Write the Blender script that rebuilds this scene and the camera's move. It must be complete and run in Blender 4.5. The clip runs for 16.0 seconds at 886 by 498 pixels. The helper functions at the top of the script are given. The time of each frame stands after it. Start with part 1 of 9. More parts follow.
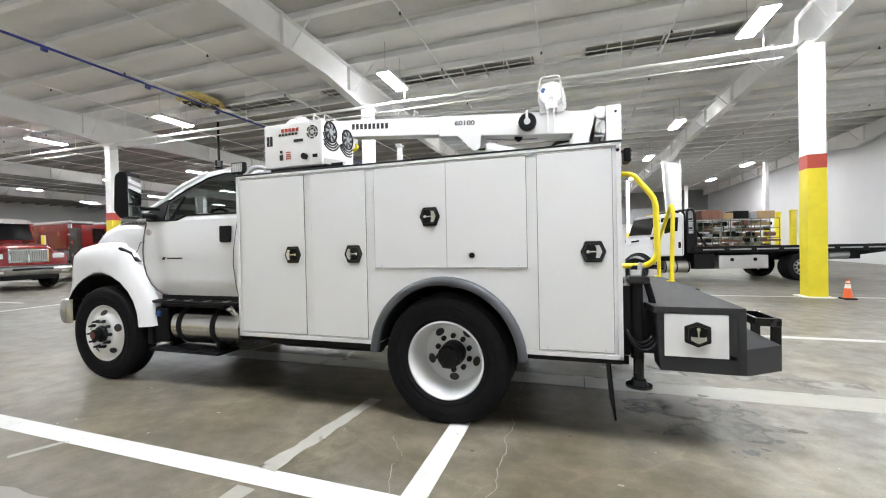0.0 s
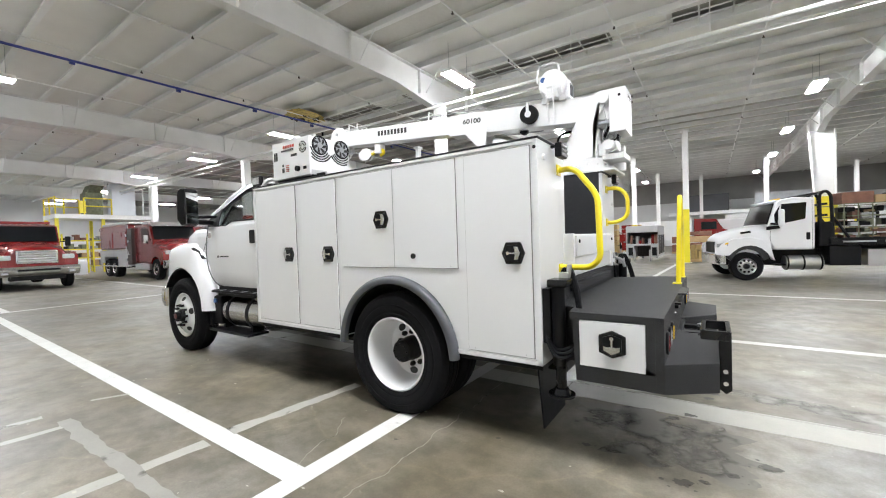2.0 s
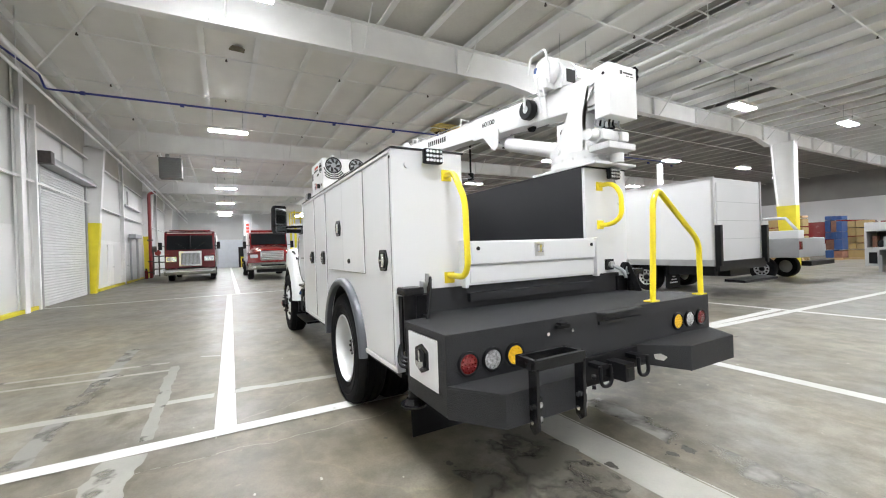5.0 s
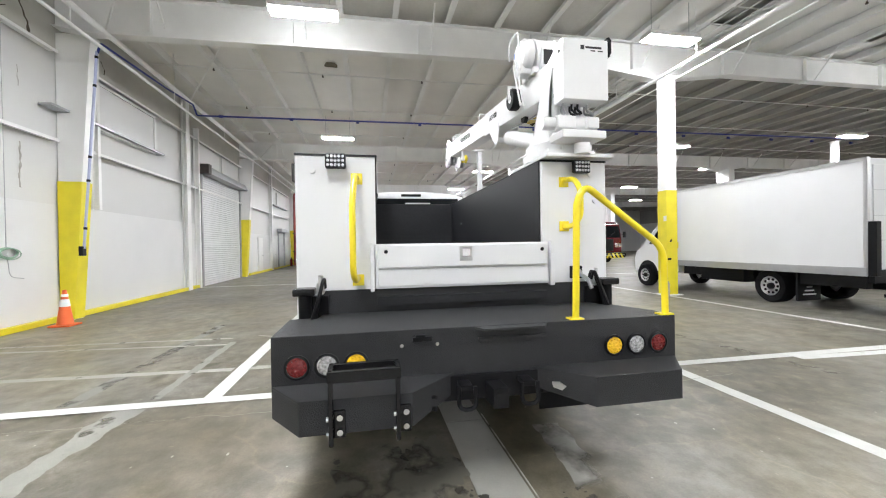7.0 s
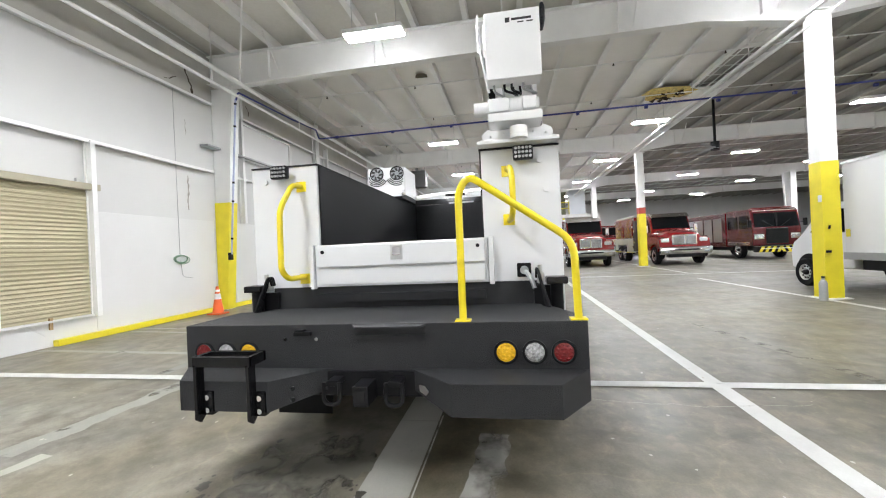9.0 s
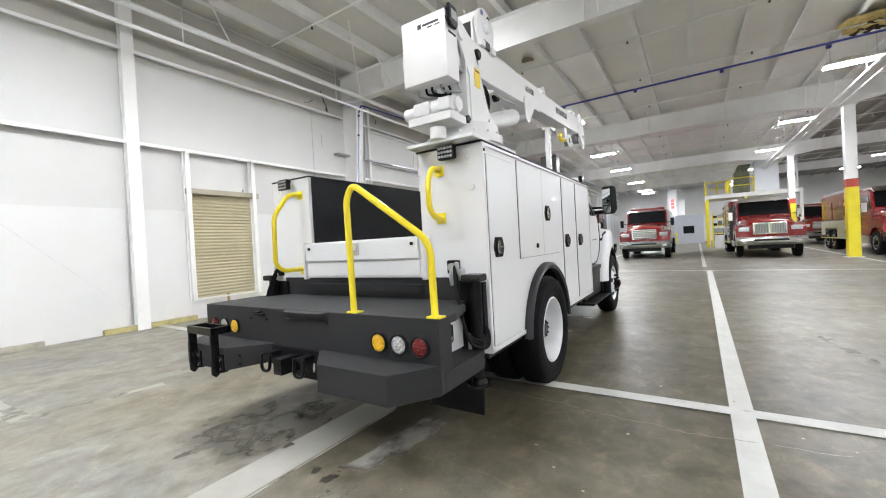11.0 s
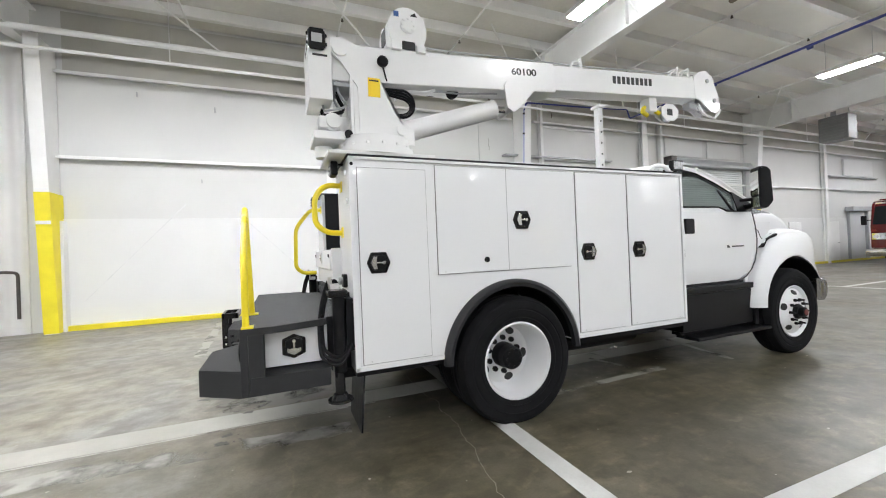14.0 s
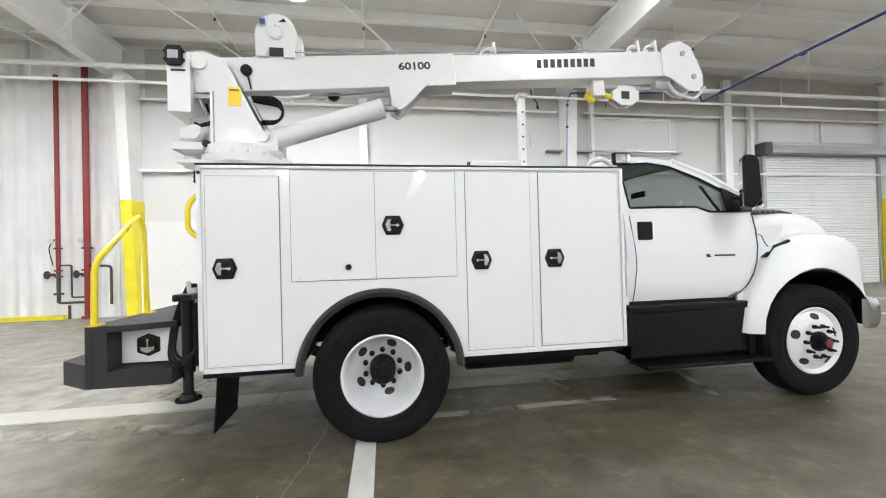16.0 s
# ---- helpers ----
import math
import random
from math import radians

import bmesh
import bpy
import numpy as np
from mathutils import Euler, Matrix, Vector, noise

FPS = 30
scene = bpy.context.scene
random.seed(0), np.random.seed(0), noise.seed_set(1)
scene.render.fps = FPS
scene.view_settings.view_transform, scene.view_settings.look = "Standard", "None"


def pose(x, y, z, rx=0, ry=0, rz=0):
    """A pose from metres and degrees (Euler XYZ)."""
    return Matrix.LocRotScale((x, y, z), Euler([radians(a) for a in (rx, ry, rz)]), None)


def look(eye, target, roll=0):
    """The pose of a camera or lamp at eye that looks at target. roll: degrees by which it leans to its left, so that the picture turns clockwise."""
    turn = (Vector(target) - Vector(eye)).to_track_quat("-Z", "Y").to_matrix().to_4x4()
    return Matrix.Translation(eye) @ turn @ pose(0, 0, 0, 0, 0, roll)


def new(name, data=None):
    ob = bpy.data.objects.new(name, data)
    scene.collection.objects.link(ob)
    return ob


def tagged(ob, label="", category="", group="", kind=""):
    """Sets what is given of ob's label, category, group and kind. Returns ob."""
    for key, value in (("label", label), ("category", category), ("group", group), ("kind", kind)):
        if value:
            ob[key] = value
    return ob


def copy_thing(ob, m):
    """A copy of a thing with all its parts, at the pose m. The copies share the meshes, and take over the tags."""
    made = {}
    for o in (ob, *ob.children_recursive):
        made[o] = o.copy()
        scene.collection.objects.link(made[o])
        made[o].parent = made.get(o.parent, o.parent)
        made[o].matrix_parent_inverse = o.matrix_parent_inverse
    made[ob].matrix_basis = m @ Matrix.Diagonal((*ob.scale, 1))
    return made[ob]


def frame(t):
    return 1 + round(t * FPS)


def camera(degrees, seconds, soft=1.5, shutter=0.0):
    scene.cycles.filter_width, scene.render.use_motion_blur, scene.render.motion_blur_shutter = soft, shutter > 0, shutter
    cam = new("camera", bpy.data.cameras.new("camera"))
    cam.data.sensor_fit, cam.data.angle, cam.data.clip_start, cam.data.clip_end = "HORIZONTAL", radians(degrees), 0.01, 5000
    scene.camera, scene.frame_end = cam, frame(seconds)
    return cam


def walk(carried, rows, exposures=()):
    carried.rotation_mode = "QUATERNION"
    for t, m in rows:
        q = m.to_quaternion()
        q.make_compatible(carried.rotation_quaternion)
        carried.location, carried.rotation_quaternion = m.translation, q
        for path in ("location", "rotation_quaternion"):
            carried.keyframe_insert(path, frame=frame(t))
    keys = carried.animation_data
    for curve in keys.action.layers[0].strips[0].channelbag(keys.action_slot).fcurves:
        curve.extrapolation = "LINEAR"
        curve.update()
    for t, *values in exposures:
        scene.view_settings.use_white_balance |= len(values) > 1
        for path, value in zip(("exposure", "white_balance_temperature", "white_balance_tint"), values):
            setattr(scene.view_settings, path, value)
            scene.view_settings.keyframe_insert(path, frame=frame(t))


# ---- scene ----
cam = camera(96.7, 16.0, soft=1.1)
PATH = [
    (0, (-0.299, -4.129, 1.41), (-0.918, -2.227, 1.387), -1.2),
    (0.5, (-0.005, -4.051, 1.442), (-0.762, -2.2, 1.402), -1.3),
    (1, (0.328, -3.977, 1.431), (-0.553, -2.182, 1.394), -1.4),
    (1.5, (0.642, -3.811, 1.446), (-0.356, -2.078, 1.407), -1.6),
    (2, (0.958, -3.672, 1.442), (-0.169, -2.02, 1.397), -1.9),
    (2.5, (1.29, -3.529, 1.442), (0.055, -1.956, 1.399), -2.3),
    (3, (1.562, -3.288, 1.445), (0.216, -1.809, 1.401), -2.6),
    (3.5, (1.834, -3.074, 1.437), (0.375, -1.706, 1.402), -2.7),
    (4, (2.113, -2.839, 1.433), (0.557, -1.582, 1.405), -2.8),
    (4.5, (2.296, -2.504, 1.432), (0.65, -1.367, 1.431), -2.4),
    (5, (2.469, -2.179, 1.411), (0.723, -1.205, 1.406), -1.9),
    (5.2, (2.545, -2.036, 1.417), (0.771, -1.111, 1.41), -1.7),
    (7.3, (2.938, -0.479, 1.437), (0.959, -0.193, 1.416), -1.3),
    (7.5, (2.939, -0.326, 1.429), (0.952, -0.099, 1.406), -1.6),
    (8, (2.947, 0.04, 1.402), (0.948, 0.089, 1.388), -1.9),
    (8.5, (2.93, 0.421, 1.407), (0.935, 0.293, 1.392), -2.5),
    (8.7, (2.931, 0.58, 1.387), (0.942, 0.37, 1.378), -2.6),
    (10.8, (2.587, 2.249, 1.38), (0.849, 1.258, 1.363), -2.8),
    (11, (2.53, 2.411, 1.382), (0.841, 1.34, 1.357), -3.1),
    (11.5, (2.3, 2.765, 1.377), (0.738, 1.516, 1.359), -3.3),
    (12, (1.999, 3.088, 1.395), (0.579, 1.68, 1.386), -3.4),
    (12.5, (1.688, 3.387, 1.388), (0.456, 1.812, 1.38), -3.2),
    (13, (1.287, 3.573, 1.389), (0.212, 1.887, 1.392), -2.8),
    (13.5, (0.882, 3.773, 1.398), (-0.027, 1.992, 1.41), -2.4),
    (14, (0.491, 3.934, 1.404), (-0.277, 2.088, 1.413), -2.3),
    (14.5, (0.053, 4.047, 1.418), (-0.584, 2.152, 1.421), -2.1),
    (15, (-0.382, 4.163, 1.406), (-0.889, 2.228, 1.407), -1.9),
    (15.5, (-0.811, 4.211, 1.399), (-1.214, 2.252, 1.41), -1.7),
    (16, (-1.258, 4.238, 1.409), (-1.572, 2.263, 1.43), -1.5),
]
walk(cam, [(t, look(eye, target, roll)) for t, eye, target, roll in PATH],
     exposures=[(0, -0.05), (5, 0.0), (8, 0.0), (11, -0.08), (12.5, -0.12), (14, -0.1), (15, 0.03), (16, 0.1)])

# ---- world and light ----
world = bpy.data.worlds.new("world")
scene.world = world
world.use_nodes = True
world.node_tree.nodes["Background"].inputs[0].default_value = (0.9, 0.95, 1.0, 1)
world.node_tree.nodes["Background"].inputs[1].default_value = 0.05
LAMP = 240.0


# ---- materials ----
def mat(name, color, rough=0.5, metal=0.0, vary=0.06, scale=3.0, bump=0.0, fine=60.0, coat=0.0, spec=0.5, rvary=0.08):
    """A surface with variation at two scales, a little relief and uneven gloss."""
    m = bpy.data.materials.new(name)
    m.use_nodes = True
    nt = m.node_tree
    p = nt.nodes["Principled BSDF"]
    tc = nt.nodes.new("ShaderNodeTexCoord")
    n1 = nt.nodes.new("ShaderNodeTexNoise")
    n1.inputs["Scale"].default_value, n1.inputs["Detail"].default_value = scale, 5
    n2 = nt.nodes.new("ShaderNodeTexNoise")
    n2.inputs["Scale"].default_value, n2.inputs["Detail"].default_value = fine, 3
    add = nt.nodes.new("ShaderNodeMath")
    add.operation = "MULTIPLY_ADD"
    add.inputs[1].default_value = 0.35
    ramp = nt.nodes.new("ShaderNodeMapRange")
    ramp.inputs["From Min"].default_value, ramp.inputs["From Max"].default_value = 0.35, 0.95
    mix = nt.nodes.new("ShaderNodeMix")
    mix.data_type = "RGBA"
    lo = [max(0, c * (1 - vary)) for c in color]
    hi = [min(1, c * (1 + vary)) for c in color]
    mix.inputs[6].default_value, mix.inputs[7].default_value = (*lo, 1), (*hi, 1)
    link = nt.links.new
    link(tc.outputs["Object"], n1.inputs["Vector"])
    link(tc.outputs["Object"], n2.inputs["Vector"])
    link(n2.outputs["Fac"], add.inputs[0])
    link(n1.outputs["Fac"], add.inputs[2])
    link(add.outputs[0], ramp.inputs["Value"])
    link(ramp.outputs[0], mix.inputs[0])
    link(mix.outputs[2], p.inputs["Base Color"])
    rr = nt.nodes.new("ShaderNodeMapRange")
    rr.inputs["To Min"].default_value, rr.inputs["To Max"].default_value = max(0.02, rough - rvary), min(1, rough + rvary)
    link(n1.outputs["Fac"], rr.inputs["Value"])
    link(rr.outputs[0], p.inputs["Roughness"])
    p.inputs["Metallic"].default_value = metal
    p.inputs["Coat Weight"].default_value = coat
    p.inputs["Coat Roughness"].default_value = 0.06
    p.inputs["Specular IOR Level"].default_value = spec
    if bump:
        b = nt.nodes.new("ShaderNodeBump")
        b.inputs["Strength"].default_value, b.inputs["Distance"].default_value = bump, 0.01
        link(n2.outputs["Fac"], b.inputs["Height"])
        link(b.outputs[0], p.inputs["Normal"])
    return m


def glow(name, color, strength):
    m = bpy.data.materials.new(name)
    m.use_nodes = True
    p = m.node_tree.nodes["Principled BSDF"]
    p.inputs["Base Color"].default_value = (*color, 1)
    p.inputs["Emission Color"].default_value = (*color, 1)
    p.inputs["Emission Strength"].default_value = strength
    return m


def glass(name, color, rough=0.02):
    m = bpy.data.materials.new(name)
    m.use_nodes = True
    p = m.node_tree.nodes["Principled BSDF"]
    p.inputs["Base Color"].default_value = (*color, 1)
    p.inputs["Transmission Weight"].default_value = 1.0
    p.inputs["Roughness"].default_value = rough
    p.inputs["IOR"].default_value = 1.1
    return m


def concrete_floor():
    """Sealed, worn grey-brown concrete with stains, tyre smears and hairline cracks."""
    m = bpy.data.materials.new("sealed_concrete")
    m.use_nodes = True
    nt = m.node_tree
    link = nt.links.new
    p = nt.nodes["Principled BSDF"]
    tc = nt.nodes.new("ShaderNodeTexCoord")

    def noise_node(s, d=6, dist=0.0, stretch=None):
        n = nt.nodes.new("ShaderNodeTexNoise")
        n.inputs["Scale"].default_value, n.inputs["Detail"].default_value, n.inputs["Distortion"].default_value = s, d, dist
        if stretch:
            mp = nt.nodes.new("ShaderNodeMapping")
            mp.inputs["Scale"].default_value = stretch
            link(tc.outputs["Object"], mp.inputs["Vector"])
            link(mp.outputs[0], n.inputs["Vector"])
        else:
            link(tc.outputs["Object"], n.inputs["Vector"])
        return n

    def ramp(src, stops):
        r = nt.nodes.new("ShaderNodeValToRGB")
        e = r.color_ramp.elements
        e[0].position, e[0].color = stops[0][0], (*stops[0][1], 1)
        e[1].position, e[1].color = stops[-1][0], (*stops[-1][1], 1)
        for pos, col in stops[1:-1]:
            e.new(pos).color = (*col, 1)
        link(src, r.inputs[0])
        return r

    def blend(kind, a, b, fac):
        x = nt.nodes.new("ShaderNodeMix")
        x.data_type, x.blend_type = "RGBA", kind
        if isinstance(fac, float):
            x.inputs[0].default_value = fac
        else:
            link(fac, x.inputs[0])
        link(a, x.inputs[6])
        link(b, x.inputs[7])
        return x.outputs[2]

    def rough_noise(s, d=8, dist=0.0, stretch=None, r=0.62):
        n = noise_node(s, d, dist, stretch)
        n.inputs["Roughness"].default_value = r
        return n.outputs["Fac"]

    base = ramp(rough_noise(0.8), [(0.36, (0.198, 0.172, 0.118)), (0.5, (0.192, 0.172, 0.127)), (0.64, (0.2, 0.186, 0.15))]).outputs[0]
    for src, lo, hi, dark, pale, amount in (
            (rough_noise(0.55), 0.36, 0.62, (0.64, 0.625, 0.56), (1.25, 1.25, 1.25), 0.6),
            (rough_noise(1.5, 9, 0.4, (0.85, 1.2, 1)), 0.38, 0.6, (0.68, 0.665, 0.6), (1.18, 1.18, 1.18), 0.52),
            (rough_noise(4.2, 8), 0.38, 0.6, (0.72, 0.71, 0.66), (1.2, 1.2, 1.19), 0.85),
            (rough_noise(6.0, 6), 0.25, 0.42, (0.75, 0.73, 0.68), (1, 1, 1), 0.5),
            (rough_noise(11.0, 8, 0.8), 0.66, 0.72, (1, 1, 1), (1.7, 1.7, 1.72), 0.7),
            (rough_noise(70, 4), 0.3, 0.7, (0.82, 0.82, 0.83), (1.12, 1.12, 1.15), 0.7)):
        base = blend("MULTIPLY", base, ramp(src, [(lo, dark), (hi, pale)]).outputs[0], amount)
    col = base
    vor = nt.nodes.new("ShaderNodeTexVoronoi")
    vor.feature = "DISTANCE_TO_EDGE"
    vor.inputs["Scale"].default_value = 0.33
    warp = nt.nodes.new("ShaderNodeVectorMath")
    warp.operation = "MULTIPLY_ADD"
    warp.inputs[1].default_value = (0.5, 0.5, 0)
    wn = noise_node(1.7, 6)
    link(wn.outputs["Color"], warp.inputs[0])
    link(tc.outputs["Object"], warp.inputs[2])
    link(warp.outputs[0], vor.inputs["Vector"])
    crack = ramp(vor.outputs["Distance"], [(0.0, (1.35, 1.33, 1.25)), (0.005, (1, 1, 1))])
    col = blend("MULTIPLY", col, crack.outputs[0], 0.6)
    # paler aisle beside the wall and behind the truck, darker slab beyond
    sep = nt.nodes.new("ShaderNodeSeparateXYZ")
    wob = nt.nodes.new("ShaderNodeVectorMath")
    wob.operation = "MULTIPLY_ADD"
    wob.inputs[1].default_value = (1.2, 1.2, 0)
    link(noise_node(0.9, 7).outputs["Color"], wob.inputs[0])
    link(tc.outputs["Object"], wob.inputs[2])
    link(wob.outputs[0], sep.inputs[0])

    def fade(src, lo, hi):
        r = nt.nodes.new("ShaderNodeMapRange")
        r.inputs["From Min"].default_value, r.inputs["From Max"].default_value = lo, hi
        link(src, r.inputs["Value"])
        return r.outputs[0]

    def both(kind, a, b):
        x = nt.nodes.new("ShaderNodeMath")
        x.operation = kind
        link(a, x.inputs[0])
        link(b, x.inputs[1])
        return x.outputs[0]

    def tint(src, fac, by):
        x = nt.nodes.new("ShaderNodeMix")
        x.data_type, x.blend_type = "RGBA", "MULTIPLY"
        x.inputs[7].default_value = (*by, 1)
        link(fac, x.inputs[0])
        link(src, x.inputs[6])
        return x.outputs[2]

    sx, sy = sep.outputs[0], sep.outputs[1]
    # aisle tint: pale dust plus floor sheen and lamp light painted in
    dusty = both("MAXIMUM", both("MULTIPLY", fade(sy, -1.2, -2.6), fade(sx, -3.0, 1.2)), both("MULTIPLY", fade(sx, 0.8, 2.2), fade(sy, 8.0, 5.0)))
    # damp slab tint, deepened with shade the truck throws on it
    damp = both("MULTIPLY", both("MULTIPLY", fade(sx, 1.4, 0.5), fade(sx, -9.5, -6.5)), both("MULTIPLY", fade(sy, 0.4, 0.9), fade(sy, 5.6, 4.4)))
    # streaky stains and contact shade painted together into the slab under the truck
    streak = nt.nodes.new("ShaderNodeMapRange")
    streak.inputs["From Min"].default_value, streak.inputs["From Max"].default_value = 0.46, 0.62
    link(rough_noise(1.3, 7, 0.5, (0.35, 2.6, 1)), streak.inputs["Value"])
    under_shade = both("MULTIPLY", both("MULTIPLY", fade(sx, -5.2, -4.4), fade(sx, 0.9, 0.2)), both("MULTIPLY", fade(sy, -0.9, -0.3), fade(sy, 2.6, 1.9)))
    col = tint(col, both("MULTIPLY", streak.outputs[0], under_shade), (0.6, 0.59, 0.57))
    # far floor greyer, and darkened to offset too bright a grazing reflection
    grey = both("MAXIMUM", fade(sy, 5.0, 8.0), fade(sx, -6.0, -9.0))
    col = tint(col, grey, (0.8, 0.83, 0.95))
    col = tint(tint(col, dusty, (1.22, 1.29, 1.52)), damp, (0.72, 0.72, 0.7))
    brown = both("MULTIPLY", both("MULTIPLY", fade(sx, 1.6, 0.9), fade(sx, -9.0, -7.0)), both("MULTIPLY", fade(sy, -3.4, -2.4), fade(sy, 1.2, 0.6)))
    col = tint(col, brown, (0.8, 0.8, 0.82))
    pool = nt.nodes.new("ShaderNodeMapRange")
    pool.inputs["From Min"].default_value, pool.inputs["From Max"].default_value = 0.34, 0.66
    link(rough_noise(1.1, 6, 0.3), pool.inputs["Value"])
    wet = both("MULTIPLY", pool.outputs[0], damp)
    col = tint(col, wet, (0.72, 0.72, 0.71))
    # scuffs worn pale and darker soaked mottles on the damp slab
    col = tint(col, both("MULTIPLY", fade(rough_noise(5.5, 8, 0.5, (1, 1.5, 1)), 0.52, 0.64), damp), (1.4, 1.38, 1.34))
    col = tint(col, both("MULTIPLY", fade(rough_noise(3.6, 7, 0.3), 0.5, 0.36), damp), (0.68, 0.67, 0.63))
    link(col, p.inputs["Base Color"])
    p.inputs["Specular IOR Level"].default_value = 0.55
    rg = nt.nodes.new("ShaderNodeMapRange")
    rg.inputs["From Min"].default_value, rg.inputs["From Max"].default_value = 0.3, 0.7
    rg.inputs["To Min"].default_value, rg.inputs["To Max"].default_value = 0.38, 0.54
    link(noise_node(1.1, 6).outputs["Fac"], rg.inputs["Value"])
    gloss = nt.nodes.new("ShaderNodeMath")
    gloss.operation = "MULTIPLY_ADD"
    gloss.inputs[1].default_value = -0.12
    link(wet, gloss.inputs[0])
    link(rg.outputs[0], gloss.inputs[2])
    link(gloss.outputs[0], p.inputs["Roughness"])
    b = nt.nodes.new("ShaderNodeBump")
    b.inputs["Strength"].default_value, b.inputs["Distance"].default_value = 0.12, 0.006
    link(noise_node(9, 8).outputs["Fac"], b.inputs["Height"])
    link(b.outputs[0], p.inputs["Normal"])
    return m


def worn_paint(name, color, wear, scale=4.0, rough=0.5):
    """Floor paint that is scuffed through in places: fully clear where it has gone."""
    m = mat(name, color, rough, vary=0.1, scale=5)
    nt = m.node_tree
    p = nt.nodes["Principled BSDF"]
    tc = nt.nodes.new("ShaderNodeTexCoord")
    n = nt.nodes.new("ShaderNodeTexNoise")
    n.inputs["Scale"].default_value, n.inputs["Detail"].default_value = scale, 10
    r = nt.nodes.new("ShaderNodeMapRange")
    r.inputs["From Min"].default_value, r.inputs["From Max"].default_value = wear - 0.06, wear + 0.06
    nt.links.new(tc.outputs["Object"], n.inputs["Vector"])
    nt.links.new(n.outputs["Fac"], r.inputs["Value"])
    nt.links.new(r.outputs[0], p.inputs["Alpha"])
    return m


def louvred(name, color, pitch, rough=0.45, depth=0.5, axis=2):
    """Sheet metal with fine horizontal ribs."""
    m = mat(name, color, rough, vary=0.08, scale=1.5)
    nt = m.node_tree
    tc = nt.nodes.new("ShaderNodeTexCoord")
    sx = nt.nodes.new("ShaderNodeSeparateXYZ")
    mul = nt.nodes.new("ShaderNodeMath")
    mul.operation = "MULTIPLY"
    mul.inputs[1].default_value = 2 * math.pi / pitch
    sn = nt.nodes.new("ShaderNodeMath")
    sn.operation = "SINE"
    b = nt.nodes.new("ShaderNodeBump")
    b.inputs["Strength"].default_value, b.inputs["Distance"].default_value = depth, 0.02
    nt.links.new(tc.outputs["Object"], sx.inputs[0])
    nt.links.new(sx.outputs[axis], mul.inputs[0])
    nt.links.new(mul.outputs[0], sn.inputs[0])
    nt.links.new(sn.outputs[0], b.inputs["Height"])
    nt.links.new(b.outputs[0], nt.nodes["Principled BSDF"].inputs["Normal"])
    return m


CONCRETE = concrete_floor()
TRENCH = worn_paint("pale_concrete", (0.4, 0.393, 0.355), 0.31, 1.7)
LINE = worn_paint("white_line_paint", (0.6, 0.6, 0.58), 0.27, rough=0.75)
FADED = worn_paint("faded_line_paint", (0.36, 0.35, 0.315), 0.33, 5.0, 0.65)
WALL = mat("white_wall_paint", (0.7, 0.7, 0.695), 0.45, vary=0.04, scale=0.8, bump=0.03)
WALL_UP = mat("white_liner_sheet", (0.63, 0.63, 0.62), 0.5, vary=0.05, scale=0.5)
CEIL = mat("white_insulation_facing", (0.62, 0.605, 0.565), 0.6, vary=0.14, scale=0.5, bump=0.1, fine=14)
STEEL = mat("white_painted_steel", (0.82, 0.82, 0.81), 0.45, vary=0.08, scale=1.2)
GREYWALL = mat("grey_wall_paint", (0.46, 0.49, 0.54), 0.5, vary=0.06)
YEL = mat("yellow_safety_paint", (0.78, 0.66, 0.03), 0.4, vary=0.1, scale=3)
YELT = mat("yellow_powder_coat", (0.82, 0.66, 0.02), 0.3, vary=0.04, coat=0.3)
REDP = mat("red_band_paint", (0.42, 0.06, 0.04), 0.5, vary=0.12)
WHITE = mat("white_truck_paint", (0.765, 0.77, 0.785), 0.38, vary=0.015, scale=1.0, coat=0.4, rvary=0.04)
WHITE2 = mat("white_crane_paint", (0.77, 0.77, 0.77), 0.33, vary=0.03, scale=4.0, coat=0.2)
LINER = mat("black_bed_liner", (0.012, 0.0125, 0.015), 0.5, spec=0.35, vary=0.3, scale=30, bump=0.5, fine=220)
DECK = mat("charcoal_textured_coating", (0.019, 0.0195, 0.0215), 0.58, spec=0.36, vary=0.2, scale=12, bump=0.6, fine=180)
BLACK = mat("black_plastic", (0.006, 0.006, 0.007), 0.42, vary=0.2, scale=15, spec=0.18)
GLOSSBLK = mat("gloss_black_paint", (0.007, 0.007, 0.008), 0.25, vary=0.1, scale=8, spec=0.35)
RUBBER = mat("tyre_rubber", (0.009, 0.009, 0.01), 0.75, vary=0.3, scale=9, bump=0.2, fine=120, spec=0.1)
FLAREBLK = mat("black_rubber_trim", (0.022, 0.023, 0.026), 0.38, vary=0.15, scale=4)
HAIRLINE = mat("panel_gap_shade", (0.06, 0.06, 0.062), 0.7)
FLARE = mat("grey_rubber_trim", (0.07, 0.075, 0.085), 0.4, vary=0.15, scale=4)
CHROME = mat("chrome", (0.85, 0.85, 0.86), 0.07, 1.0, vary=0.02, rvary=0.03)
ALU = mat("brushed_aluminium", (0.62, 0.62, 0.62), 0.3, 1.0, vary=0.02, scale=8, rvary=0.03)
SATIN = mat("satin_steel", (0.62, 0.62, 0.6), 0.25, 1.0, vary=0.06, scale=12)
GALV = mat("galvanised_steel", (0.42, 0.43, 0.44), 0.42, 0.7, vary=0.08, scale=5, rvary=0.04)
GASKET = mat("grey_rubber_gasket", (0.16, 0.16, 0.16), 0.6, vary=0.1)
# near-black that stands in for the shade inside holes, slots and gaps
SEAM = mat("hole_and_gap_shade", (0.02, 0.02, 0.02), 0.7)
TINT = glass("tinted_glass", (0.6, 0.64, 0.63))
